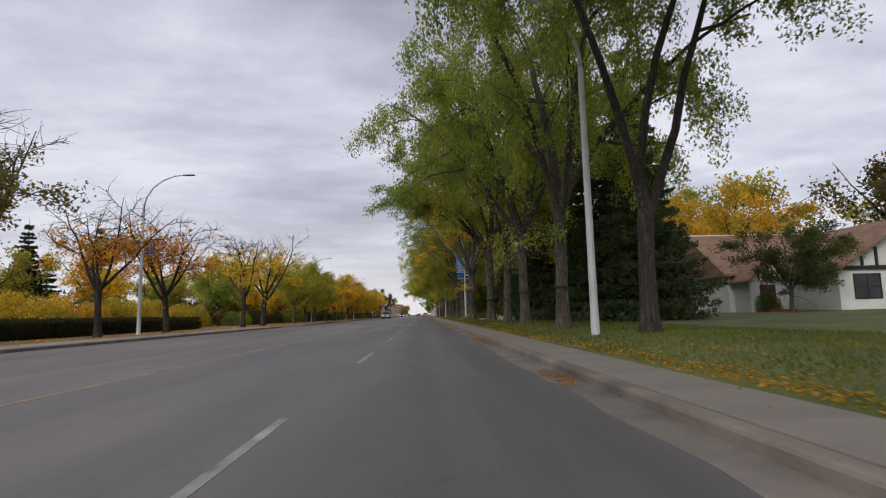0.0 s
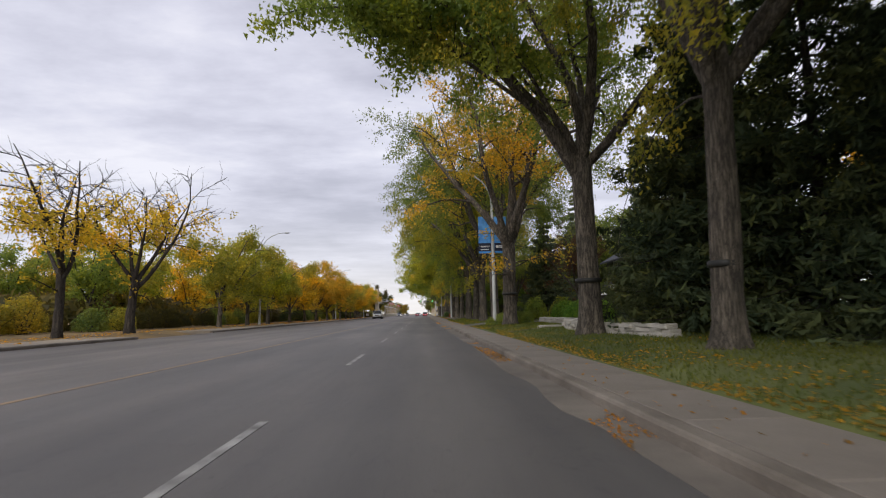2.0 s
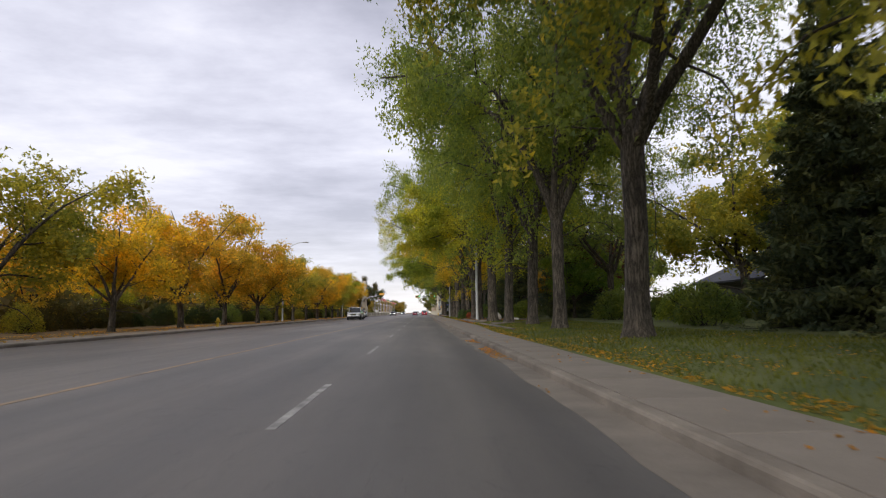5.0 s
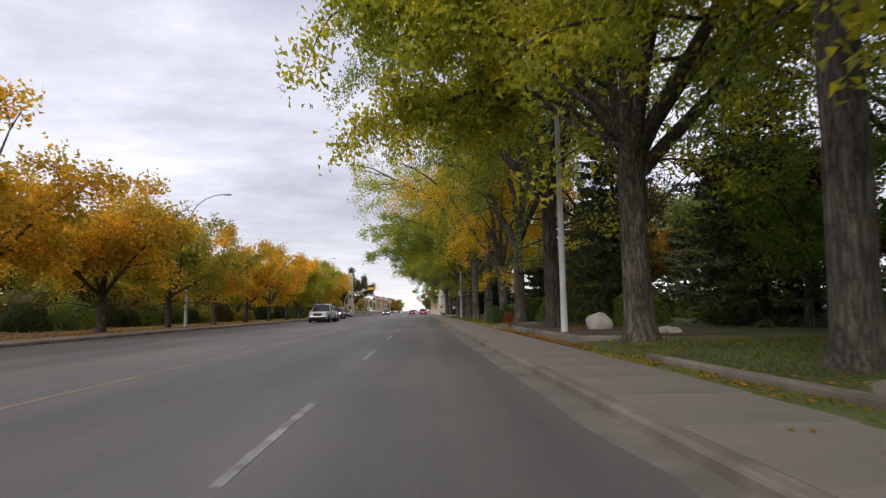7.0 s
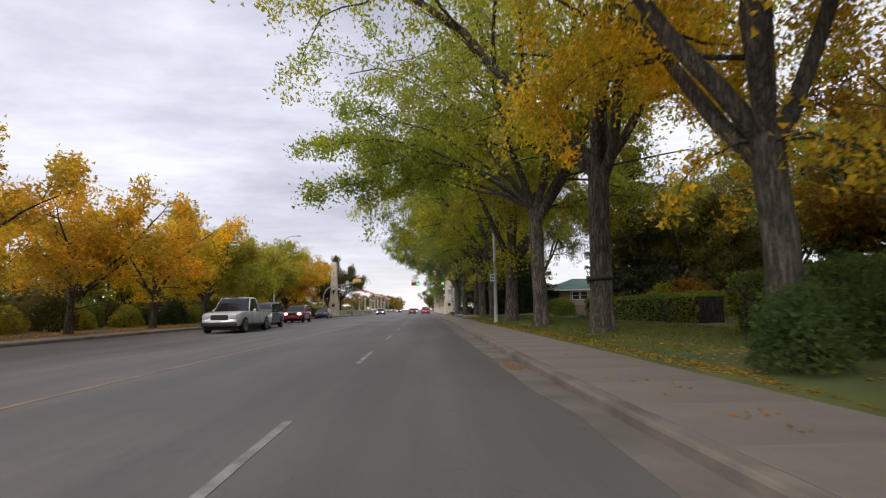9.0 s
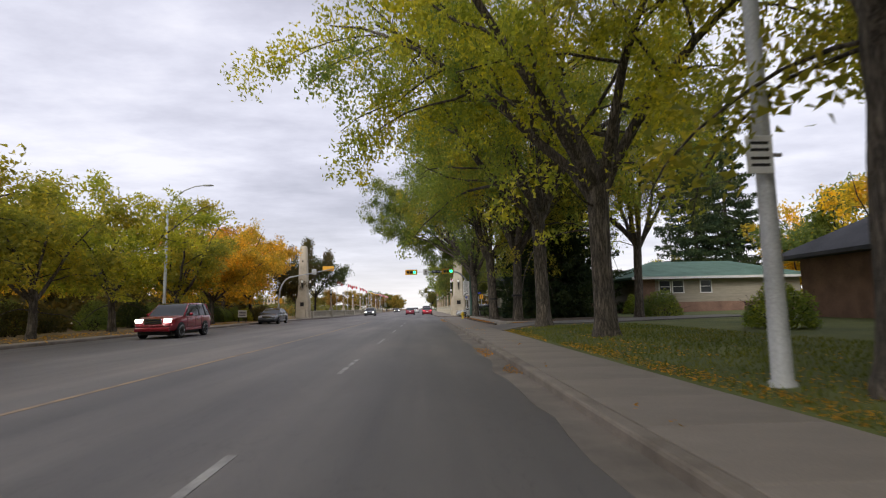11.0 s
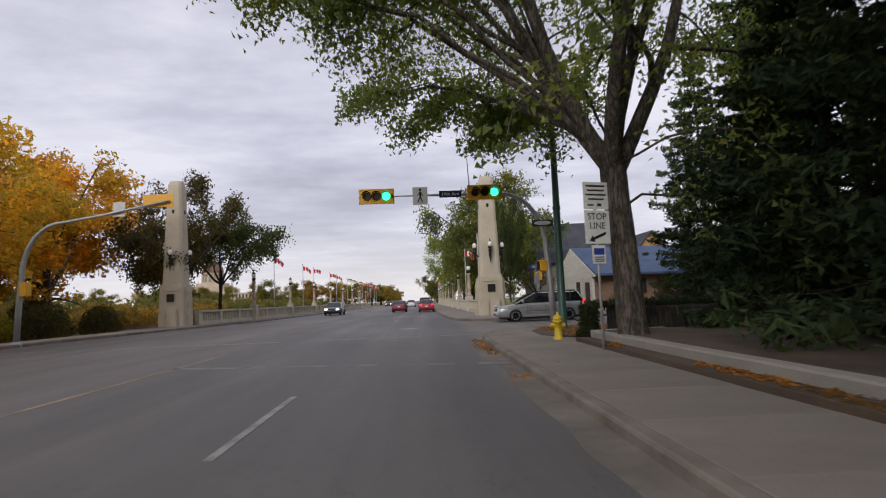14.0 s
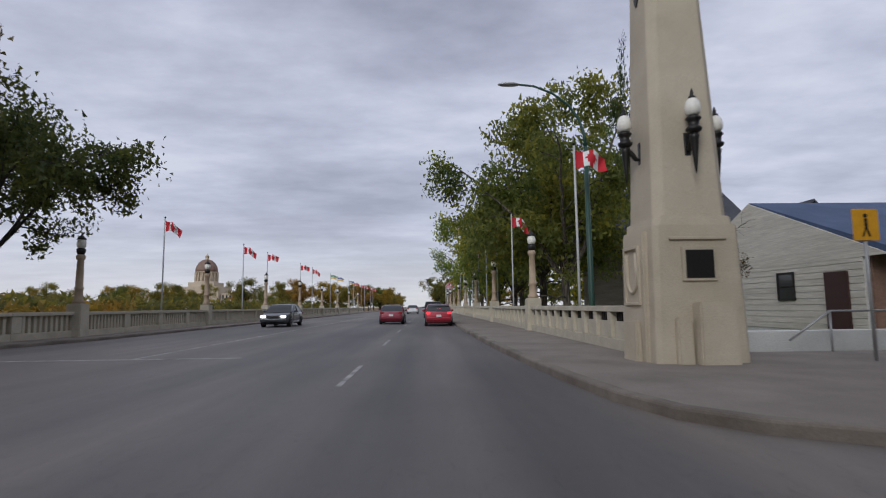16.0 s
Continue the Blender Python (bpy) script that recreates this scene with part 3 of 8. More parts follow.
def broadleaf(seed, height, fork, girth, spread, limbs, leaves, leaf, fill, droop=0.10, low=0.0, bark=BARK, wide=0.42, reach_to=(), subs=6, twigs=6, crown_low=0.35, bare_top=0.0, fine=True, sides=(14, 8, 5), tilts=(0.35, 0.75), arch=0.06):
    """A street tree: a trunk with flared foot that forks into rising limbs, boughs, twigs and leaves.
    fill: the leaves' scatter about a twig. Returns (wood mesh, leaf mesh)."""
    rng = np.random.default_rng(seed)
    wood = Wood()
    lean = rng.normal(0, 0.035, 2)
    zs = np.array([-0.25, 0.0, 0.15, 0.45, 1.0, fork * 0.5, fork * 0.8, fork, fork + 0.35, fork + 0.8])
    wob = rng.normal(0, 0.03, (len(zs), 2))
    wob[:5] = 0  # the foot stands straight
    wob = np.cumsum(wob, 0)
    trunk = np.stack([lean[0] * zs + wob[:, 0], lean[1] * zs + wob[:, 1], zs], 1)
    fine_z = np.concatenate([np.linspace(-0.25, 1.0, 6), np.linspace(1.0, zs[-1], 12)[1:]])
    fine_path = np.stack([np.interp(fine_z, zs, trunk[:, 0]), np.interp(fine_z, zs, trunk[:, 1]), fine_z], 1)
    fine_r = girth * np.interp(fine_z, zs, [1.5, 1.38, 1.2, 1.08, 1.0, 0.93, 0.94, 0.95, 0.62, 0.16])
    wood.add(fine_path, fine_r, sides[0] + 6)
    skin = wood.v[-1]  # buttressed, lumpy stem
    axis = np.stack([np.interp(skin[:, 2], zs, trunk[:, 0]), np.interp(skin[:, 2], zs, trunk[:, 1])], 1)
    off = skin[:, :2] - axis
    turn = np.arctan2(off[:, 1], off[:, 0])
    lump = np.array([1 + 0.10 * noise.noise((math.cos(a) * 1.6 + seed, math.sin(a) * 1.6, z * 0.5)) + 0.06 * noise.noise((math.cos(a) * 4, math.sin(a) * 4 + seed, z * 1.6)) + 0.10 * max(0, 0.8 - z) * math.cos(a * 5 + seed) for a, z in zip(turn, skin[:, 2])])
    skin[:, :2] = axis + off * lump[:, None]
    top = trunk[-3]
    tips = []
    az0 = rng.uniform(0, 6.28)
    for i in range(limbs):
        az = az0 + i * 2 * math.pi / limbs + rng.normal(0, 0.25)
        tilt = rng.uniform(*tilts) if i else 0.12
        way = np.array([math.cos(az) * math.sin(tilt), math.sin(az) * math.sin(tilt), math.cos(tilt)])
        reach = (height - fork) * rng.uniform(0.8, 1.0) / max(0.72, math.cos(tilt))
        reach = min(reach, spread / max(0.25, math.sin(tilt)))
        start = top - np.array([0, 0, rng.uniform(0, fork * 0.16)])
        limb = branch_line(rng, start, way, reach, 9, 0.10, arch, 0.06)
        rad = girth * np.linspace(0.62, 0.10, len(limb)) * rng.uniform(0.8, 1.05)
        wood.add(limb, rad, sides[1])
        for k in range(subs):
            t = crown_low + (0.98 - crown_low) * (k + rng.uniform(0, 0.9)) / subs
            j = min(len(limb) - 2, int(t * (len(limb) - 1)))
            d = limb[j + 1] - limb[j]
            d /= np.linalg.norm(d)
            w = side_way(rng, d, rng.uniform(0.7, 1.25))
            w[2] = w[2] * 0.6 + 0.08
            w /= np.linalg.norm(w)
            ln = spread * rng.uniform(0.45, 0.75) * (1.15 - 0.5 * t)
            bough = branch_line(rng, limb[j], w, ln, 6, 0.16, droop * 2.0, 0.04)
            wood.add(bough, np.linspace(max(0.02, rad[j] * 0.5), 0.014, len(bough)), sides[2])
            for q in range(twigs):
                u = 0.25 + 0.75 * (q + rng.uniform(0, 1)) / twigs
                h = min(len(bough) - 2, int(u * (len(bough) - 1)))
                d = bough[h + 1] - bough[h]
                d /= np.linalg.norm(d)
                w = side_way(rng, d, rng.uniform(0.5, 1.1))
                twig = branch_line(rng, bough[h], w, spread * rng.uniform(0.14, 0.28), 4, 0.22, droop * 3.0)
                if fine:
                    wood.add(twig, np.linspace(0.014, 0.005, len(twig)), 3)
                tips.append(twig)
    for k in range(int(low * 10)):  # shoots on the trunk and low hanging sprays
        z = rng.uniform(fork * 0.55, fork * 1.15)
        az = rng.uniform(0, 6.28)
        w = np.array([math.cos(az), math.sin(az), 0.1])
        bough = branch_line(rng, (top[0] * z / fork, top[1] * z / fork, z), w, spread * rng.uniform(0.3, 0.65), 6, 0.15, droop * 4)
        wood.add(bough, np.linspace(0.035, 0.008, len(bough)), 4)
        tips += [bough[1:4], bough[3:]]
    for goal in reach_to:  # long arching boughs that hang out over the road
        goal = np.array(goal, float)
        t = np.linspace(0, 1, 9)[:, None]
        mid = (top + goal) / 2 + np.array([0, 0, 2.2])
        limb = (1 - t) ** 2 * top + 2 * t * (1 - t) * mid + t ** 2 * goal + rng.normal(0, 0.12, (9, 3)) * (t > 0)
        wood.add(limb, np.linspace(girth * 0.26, 0.02, 9), sides[1])
        for k in range(9):
            j = 4 + k % 5
            w = rng.normal(0, 1, 3) * np.array([1, 1, 0.3])
            w /= np.linalg.norm(w)
            bough = branch_line(rng, limb[min(j, 8)], w, rng.uniform(1.2, 2.2), 5, 0.2, droop * 4)
            wood.add(bough, np.linspace(0.025, 0.008, len(bough)), sides[2])
            tips += [bough, bough[2:], limb[5:]]
    tips_at = np.array([p for tw in tips for p in tw[1:]])
    if bare_top:
        tips_at = tips_at[tips_at[:, 2] < height * (1 - bare_top) + rng.normal(0, height * 0.08, len(tips_at))]
    pick = rng.integers(0, len(tips_at), leaves)
    clump = rng.uniform(0.45, 1.0, len(tips_at))[pick][:, None]
    at = tips_at[pick] + np.clip(rng.normal(0, 1, (leaves, 3)), -1.6, 1.6) * np.array([fill, fill, fill * 0.8]) * clump
    at = at[at[:, 2] > max(1.6, fork * 0.62)]
    return wood.mesh("trunk", bark), leaf_mesh("crown", at, leaf, rng, LEAF, 0.0, wide)


def spruce(seed, height, radius, tufts=27000):
    """A dark spruce with drooping tiers that reach down to the ground."""
    rng = np.random.default_rng(seed)
    wood = Wood()
    wood.add(np.array([[0, 0, -0.2], [0, 0, height * 0.5], [0, 0, height]]), [0.035 * height ** 0.9 * 0.5, 0.1, 0.012], 8)
    at = []
    tiers = int(height * 1.7)
    lop = rng.uniform(0.75, 1.2, 7)  # fuller and thinner sides
    for i in range(tiers):
        z = 0.5 + (height - 0.9) * (i + rng.uniform(-0.3, 0.3)) / tiers
        r = radius * max(0.0, 1 - z / height) ** 0.85 * rng.uniform(0.74, 1.12) + 0.12
        n = max(5, int(5 + r * 1.9))
        for k in range(n):
            az = 2 * math.pi * (k + rng.uniform(-0.45, 0.45)) / n
            ln = r * rng.uniform(0.55, 1.15) * float(np.interp(az % 6.283, np.linspace(0, 6.283, 8), np.append(lop, lop[0])))
            m = 6
            t = np.linspace(0.0, 1, m)
            sag = rng.uniform(0.24, 0.42)
            pts = np.stack([np.cos(az) * ln * t, np.sin(az) * ln * t, z - sag * ln * t + (sag * 0.62) * ln * t ** 3], 1)
            wood.add(pts, np.linspace(0.024, 0.006, m), 3)
            c = max(5, int(tufts / tiers / n * ln / (radius * 0.5)))
            u = rng.uniform(0.10, 1.0, c) ** 0.65
            side = rng.normal(0, 1, c) * 0.13 * ln * np.sqrt(np.maximum(0.05, 1.1 - u))
            hang = rng.uniform(0, 1, c) ** 1.6 * (0.16 + 0.10 * ln * (1.0 - 0.5 * u))
            p = np.stack([np.cos(az) * ln * u - np.sin(az) * side, np.sin(az) * ln * u + np.cos(az) * side, z - sag * ln * u + (sag * 0.62) * ln * u ** 3 - np.abs(side) * 0.35 - hang], 1)
            at.append(p)
    at = np.concatenate(at)
    return wood.mesh("trunk", DARK_BARK), leaf_mesh("crown", at, 0.34, rng, NEEDLE, 0.0, 0.17)


def thicket(seed, size, leaves, leaf):
    """A rounded shrub of many stems; size is (width, depth, height)."""
    rng = np.random.default_rng(seed)
    wood = Wood()
    tips = []
    for k in range(16):
        az, tilt = rng.uniform(0, 6.28), rng.uniform(0.05, 0.75)
        w = np.array([math.cos(az) * math.sin(tilt), math.sin(az) * math.sin(tilt), math.cos(tilt)])
        pts = branch_line(rng, (rng.normal(0, 0.12), rng.normal(0, 0.12), -0.1), w, 1.05, 5, 0.18, 0.06)
        wood.add(pts * np.array([size[0] * 0.6, size[1] * 0.6, size[2]]), np.linspace(0.022, 0.006, len(pts)), 4)
        tips.append(pts)
    tips = np.concatenate(tips)
    d = rng.normal(0, 1, (leaves, 3))
    d /= np.linalg.norm(d, axis=1)[:, None]
    d[:, 2] = np.abs(d[:, 2])
    bumps = np.array([1 + 0.22 * noise.noise((p[0] * 2.2 + seed, p[1] * 2.2, p[2] * 2.2)) for p in d])
    at = d * (rng.uniform(0.35, 1.0, leaves) ** 0.45 * bumps)[:, None] * np.array([size[0] / 2, size[1] / 2, size[2] * 0.92]) + np.array([0, 0, 0.04 * size[2]])
    return wood.mesh("woody_base", DARK_BARK), leaf_mesh("foliage", at, leaf, rng, LEAF)


def plant(name, meshes, x, y, colour, turn=0.0, scale=1.0, label="", category="tree", group="", z=None, parts=("trunk", "crown"), tall=None):
    """Sets a tree or shrub on the ground with its own foliage colour."""
    ob = empty(name, pose(x, y, ground_height(x, y) if z is None else z, 0, 0, turn) @ Matrix.Diagonal((scale, scale, tall or scale, 1)), label, category, group)
    for nm, me in zip(parts, meshes):
        p = new(nm, me)
        p.parent = ob
        if nm == parts[1]:
            p.color = (*colour, 1)
    return ob


GREEN, DEEP, OLIVE, YELLOW, GOLD, ORANGE = (0.225, 0.285, 0.072), (0.170, 0.220, 0.070), (0.325, 0.315, 0.062), (0.62, 0.46, 0.050), (0.54, 0.375, 0.055), (0.50, 0.26, 0.050)
LIME = (0.38, 0.395, 0.056)
FAR_HUES = ((0.20, 0.19, 0.06), (0.13, 0.16, 0.06), (0.28, 0.18, 0.06), (0.30, 0.23, 0.06), (0.17, 0.17, 0.06))
# spruce green paled so its colour stands in for haze and glare over the darks
HAZED_PINE = (0.120, 0.145, 0.095)
PINE = (0.042, 0.064, 0.036)
DIM_PINE = (0.075, 0.098, 0.058)

ELM_KW = dict(fine=False, sides=(14, 7, 4), tilts=(0.45, 0.85), arch=0.30, subs=8, twigs=6, crown_low=0.28)
ELMS = [
    broadleaf(11, 17.0, 5.0, 0.37, 9.4, 7, 74000, 0.155, 0.40, 0.14, 0.35, **ELM_KW),
    broadleaf(23, 16.0, 4.4, 0.34, 9.0, 7, 74000, 0.155, 0.40, 0.15, 0.4, **ELM_KW),
    broadleaf(37, 17.5, 5.6, 0.38, 9.8, 7, 72000, 0.155, 0.40, 0.13, 0.25, **ELM_KW),
    broadleaf(41, 15.0, 3.8, 0.34, 8.4, 6, 68000, 0.155, 0.40, 0.16, 0.45, **ELM_KW),
]
FORKED = broadleaf(53, 17.0, 2.9, 0.28, 8.6, 3, 66000, 0.15, 0.42, 0.10, 0.0, DARK_BARK, crown_low=0.5, subs=10, twigs=7)
SPARSE = broadleaf(67, 16.5, 4.6, 0.36, 6.6, 7, 22000, 0.15, 0.30, 0.04, 0.8, bare_top=0.10, twigs=8)
REACHING = broadleaf(47, 16.5, 4.6, 0.34, 7.4, 7, 76000, 0.155, 0.42, 0.15, 0.35, reach_to=((-6.4, 1.2, 5.7), (-6.9, -1.6, 7.4), (-5.0, 2.5, 6.5), (-5.0, -1.2, 7.8), (-5.8, 0.2, 9.6)), **ELM_KW)
ARCHING = broadleaf(43, 16.0, 5.2, 0.32, 6.6, 6, 62000, 0.155, 0.42, 0.08, 0.0, reach_to=((-7.6, -2.4, 8.8), (-6.0, -1.0, 9.6), (-7.0, 0.8, 10.2), (-4.6, -2.6, 8.9), (-3.4, 1.0, 9.2)), fine=False, sides=(14, 7, 4), tilts=(0.4, 0.75), arch=0.12, subs=8, twigs=6, crown_low=0.42)
OVERHUNG = broadleaf(29, 16.5, 5.0, 0.31, 9.0, 7, 52000, 0.15, 0.42, 0.14, 0.1, reach_to=((-9.4, 0.0, 5.8), (-9.0, -1.6, 7.4), (-9.6, 1.5, 8.6), (-7.4, 0.8, 5.6), (-7.0, -1.2, 6.8), (-8.2, 0.4, 9.6)), **ELM_KW)
THIN = broadleaf(61, 16.5, 5.0, 0.33, 9.2, 7, 46000, 0.15, 0.40, 0.14, 0.1, **ELM_KW)
CORNER_ELM = broadleaf(59, 16.0, 4.2, 0.31, 9.8, 7, 84000, 0.15, 0.44, 0.18, 0.3, reach_to=((-6.6, 7.2, 8.3), (-4.2, 7.6, 8.0), (-1.9, 6.6, 6.8), (-0.7, 7.0, 7.4), (-9.0, 0.5, 13.0), (-7.6, 4.0, 11.2), (-8.6, -2.0, 12.0), (-9.3, 1.0, 9.4), (-8.8, -0.6, 8.2), (-9.0, -0.2, 10.8)), **ELM_KW)
SMALL_KW = dict(fine=False, sides=(10, 6, 3), tilts=(0.45, 0.95), arch=0.16, subs=6, twigs=6, crown_low=0.2)
SMALL = [
    broadleaf(71, 7.4, 1.9, 0.17, 4.2, 6, 19000, 0.19, 0.36, 0.10, 0.3, **SMALL_KW),
    broadleaf(79, 8.2, 2.1, 0.18, 4.4, 6, 20000, 0.19, 0.36, 0.12, 0.4, **SMALL_KW),
    broadleaf(83, 7.0, 1.7, 0.16, 4.4, 6, 19000, 0.19, 0.38, 0.12, 0.3, **SMALL_KW),
]
LAKE = broadleaf(131, 8.0, 3.1, 0.15, 4.6, 6, 17000, 0.19, 0.36, 0.05, 0.0, DARK_BARK, fine=False, sides=(10, 6, 3), tilts=(0.6, 1.0), arch=0.12, subs=6, twigs=6, crown_low=0.35)
BARE = [
    broadleaf(91, 7.2, 2.3, 0.19, 4.4, 5, 5200, 0.15, 0.26, 0.03, 0.2, DARK_BARK, bare_top=0.25, twigs=9, subs=7, tilts=(0.45, 0.9)),
    broadleaf(97, 7.6, 2.6, 0.17, 4.0, 5, 3000, 0.15, 0.26, 0.02, 0.1, DARK_BARK, bare_top=0.35, twigs=9, subs=7, tilts=(0.4, 0.85)),
]
FAR = [
    broadleaf(121, 10.0, 2.4, 0.20, 4.6, 5, 7500, 0.30, 0.6, 0.10, 0.3, DARK_BARK, subs=4, twigs=3, tilts=(0.4, 0.9), crown_low=0.15, fine=False, sides=(8, 4, 3)),
    broadleaf(127, 9.0, 2.0, 0.18, 4.8, 6, 7500, 0.30, 0.6, 0.10, 0.3, DARK_BARK, subs=4, twigs=3, tilts=(0.4, 0.95), crown_low=0.15, fine=False, sides=(8, 4, 3)),
]
SPRUCES = [spruce(101, 15, 3.6), spruce(103, 12, 3.2), spruce(107, 18, 4.0, 34000)]
SHRUBS = [thicket(111, (2.4, 2.2, 1.6), 3400, 0.14), thicket(113, (2.0, 2.4, 2.0), 3400, 0.14)]
SHRUB_PARTS = ("woody_base", "foliage")


def band(tree, z, r):
    """A tarred insect band round the trunk."""
    lathe("band", [(r * 0.98, z), (r * 1.06, z + 0.01), (r * 1.06, z + 0.11), (r * 0.98, z + 0.12)], BAND, tree, 14, "black sticky insect band")


ELM = "mature elm with green leaves and grey furrowed bark"
TURNING = "elm with yellowing leaves beside the walkway"
for x, y, which, turn, scale, colour, banded, label in (
    (6.2, 6.5, 0, 20, 1.0, GREEN, 0, ELM),
    (5.3, 13.7, 9, 95, 1.0, DEEP, 0, "elm forked low into two dark limbs"),
    (4.85, 20.1, 0, 320, 0.95, GREEN, 1.5, ELM),
    (4.97, 27.8, 1, 150, 1.0, GREEN, 1.5, ELM),
    (5.15, 34.7, 2, 20, 0.9, OLIVE, 1.5, ELM),
    (4.98, 41.6, 5, 0, 1.0, GREEN, 1.5, "elm with a long bough arching over the road"),
    (4.8, 55.2, 8, 200, 1.0, GOLD, 1.6, "half-bare elm with thin golden leaves"),
    (5.0, 62.8, 4, 250, 1.0, DEEP, 1.5, ELM),
    (5.0, 70.2, 3, 80, 1.0, OLIVE, 0, TURNING),
    (5.2, 78.5, 2, 330, 0.95, DEEP, 0, ELM),
    (5.2, 86.0, 1, 10, 1.0, GREEN, 0, ELM),
    (5.5, 92.6, 0, 300, 1.0, GREEN, 0, ELM),
    (5.2, 98.3, 2, 15, 1.0, GREEN, 0, ELM),
    (5.05, 104.5, 6, 0, 1.0, LIME, 0, "yellowing elm with a long bough over the road"),
    (4.9, 112.2, 1, 75, 1.1, GREEN, 0, ELM),
    (5.3, 121.2, 8, 240, 1.0, GREEN, 0, "half-bare elm with thin green leaves"),
    (5.05, 125.5, 3, 15, 0.84, YELLOW, 0, TURNING),
    (5.1, 133.7, 4, 100, 1.0, LIME, 1.5, ELM),
    (4.95, 141.0, 3.5, 0, 1.0, (0.30, 0.36, 0.070), 0, ELM),
    (5.0, 149.0, 3, 220, 1.0, OLIVE, 0, TURNING),
    (5.3, 159.0, 1, 130, 0.95, LIME, 0, TURNING),
    (12.4, 174.3, 4, 70, 0.86, (0.10, 0.125, 0.055), 0, "dark green tree overhanging the driveway"),
    (5.4, 167.5, 2, 260, 0.9, GREEN, 0, ELM),
    (5.6, 175.2, 1, 310, 0.95, OLIVE, 1.5, ELM),
    (4.85, 180.2, 0, 70, 0.92, GREEN, 1.5, ELM),
    (4.85, 192.7, 7, 0, 1.0, DEEP, 0, ELM),
):
    meshes = CORNER_ELM if which == 7 else REACHING if which == 6 else ARCHING if which == 5 else THIN if which == 4 else OVERHUNG if which == 3.5 else FORKED if which == 9 else SPARSE if which == 8 else ELMS[which]
    spread = 1.0 if which in (3.5, 5, 6) or y == 55.2 else float(np.interp(y, (6, 20, 30, 50, 66, 80, 88, 104, 116, 130, 142, 152, 172, 181, 190), (0.86, 0.64, 0.70, 0.86, 0.84, 0.86, 0.70, 0.74, 0.78, 0.92, 1.12, 1.0, 0.85, 0.86, 1.0)))
    t = plant("elm_tree", meshes, x, y, colour, turn, scale * spread, label, "tree", "elms along the walkway", tall=scale)
    if banded:
        band(t, banded, 0.365 if which != 8 else 0.39)

# spruces and dark growth in the gardens
for x, y, which, turn, scale in ((10.9, 27, 0, 10, 0.82), (12.0, 31.5, 2, 150, 0.95), (15.5, 40, 0, 60, 1.0), (9.8, 38.4, 0, 75, 0.95), (14, 36, 2, 70, 1.0), (10.5, 44, 1, 130, 1.0), (13, 50, 0, 200, 1.1), (9.5, 35.5, 1, 40, 0.8), (18.2, 88, 2, 20, 0.9), (17.6, 66.5, 0, 100, 1.1), (12.5, 80, 1, 300, 1.0),
                                 (9.3, 117.4, 2, 30, 0.78), (13, 112, 2, 160, 0.95), (21, 127, 0, 220, 0.8), (23, 131, 2, 50, 0.8), (18.0, 139.5, 0, 10, 0.7), (20.5, 133.0, 1, 10, 0.8), (13, 150, 1, 0, 1.0), (9.2, 181.0, 2, 40, 1.0), (9.4, 183.5, 2, 80, 0.95), (8.6, 188.6, 0, 30, 0.9), (9.9, 193.2, 1, 140, 1.15), (14.0, 190, 0, 240, 1.1), (10.2, 182.4, 1, 10, 1.0), (15.8, 204.0, 2, 10, 0.9), (29.6, 200.5, 2, 130, 1.4), (34.5, 203.0, 2, 20, 1.5), (8.9, 41.5, 0, 200, 1.0), (11.6, 76.2, 1, 20, 0.75), (12.6, 81.5, 0, 90, 0.7), (9.6, 31.0, 2, 260, 0.8)):
    plant("spruce_tree", SPRUCES[which], x, y, PINE if y > 165 else DIM_PINE if y < 43 else HAZED_PINE, turn, scale, "tall dark green spruce with drooping boughs", "tree", "spruces in the gardens")

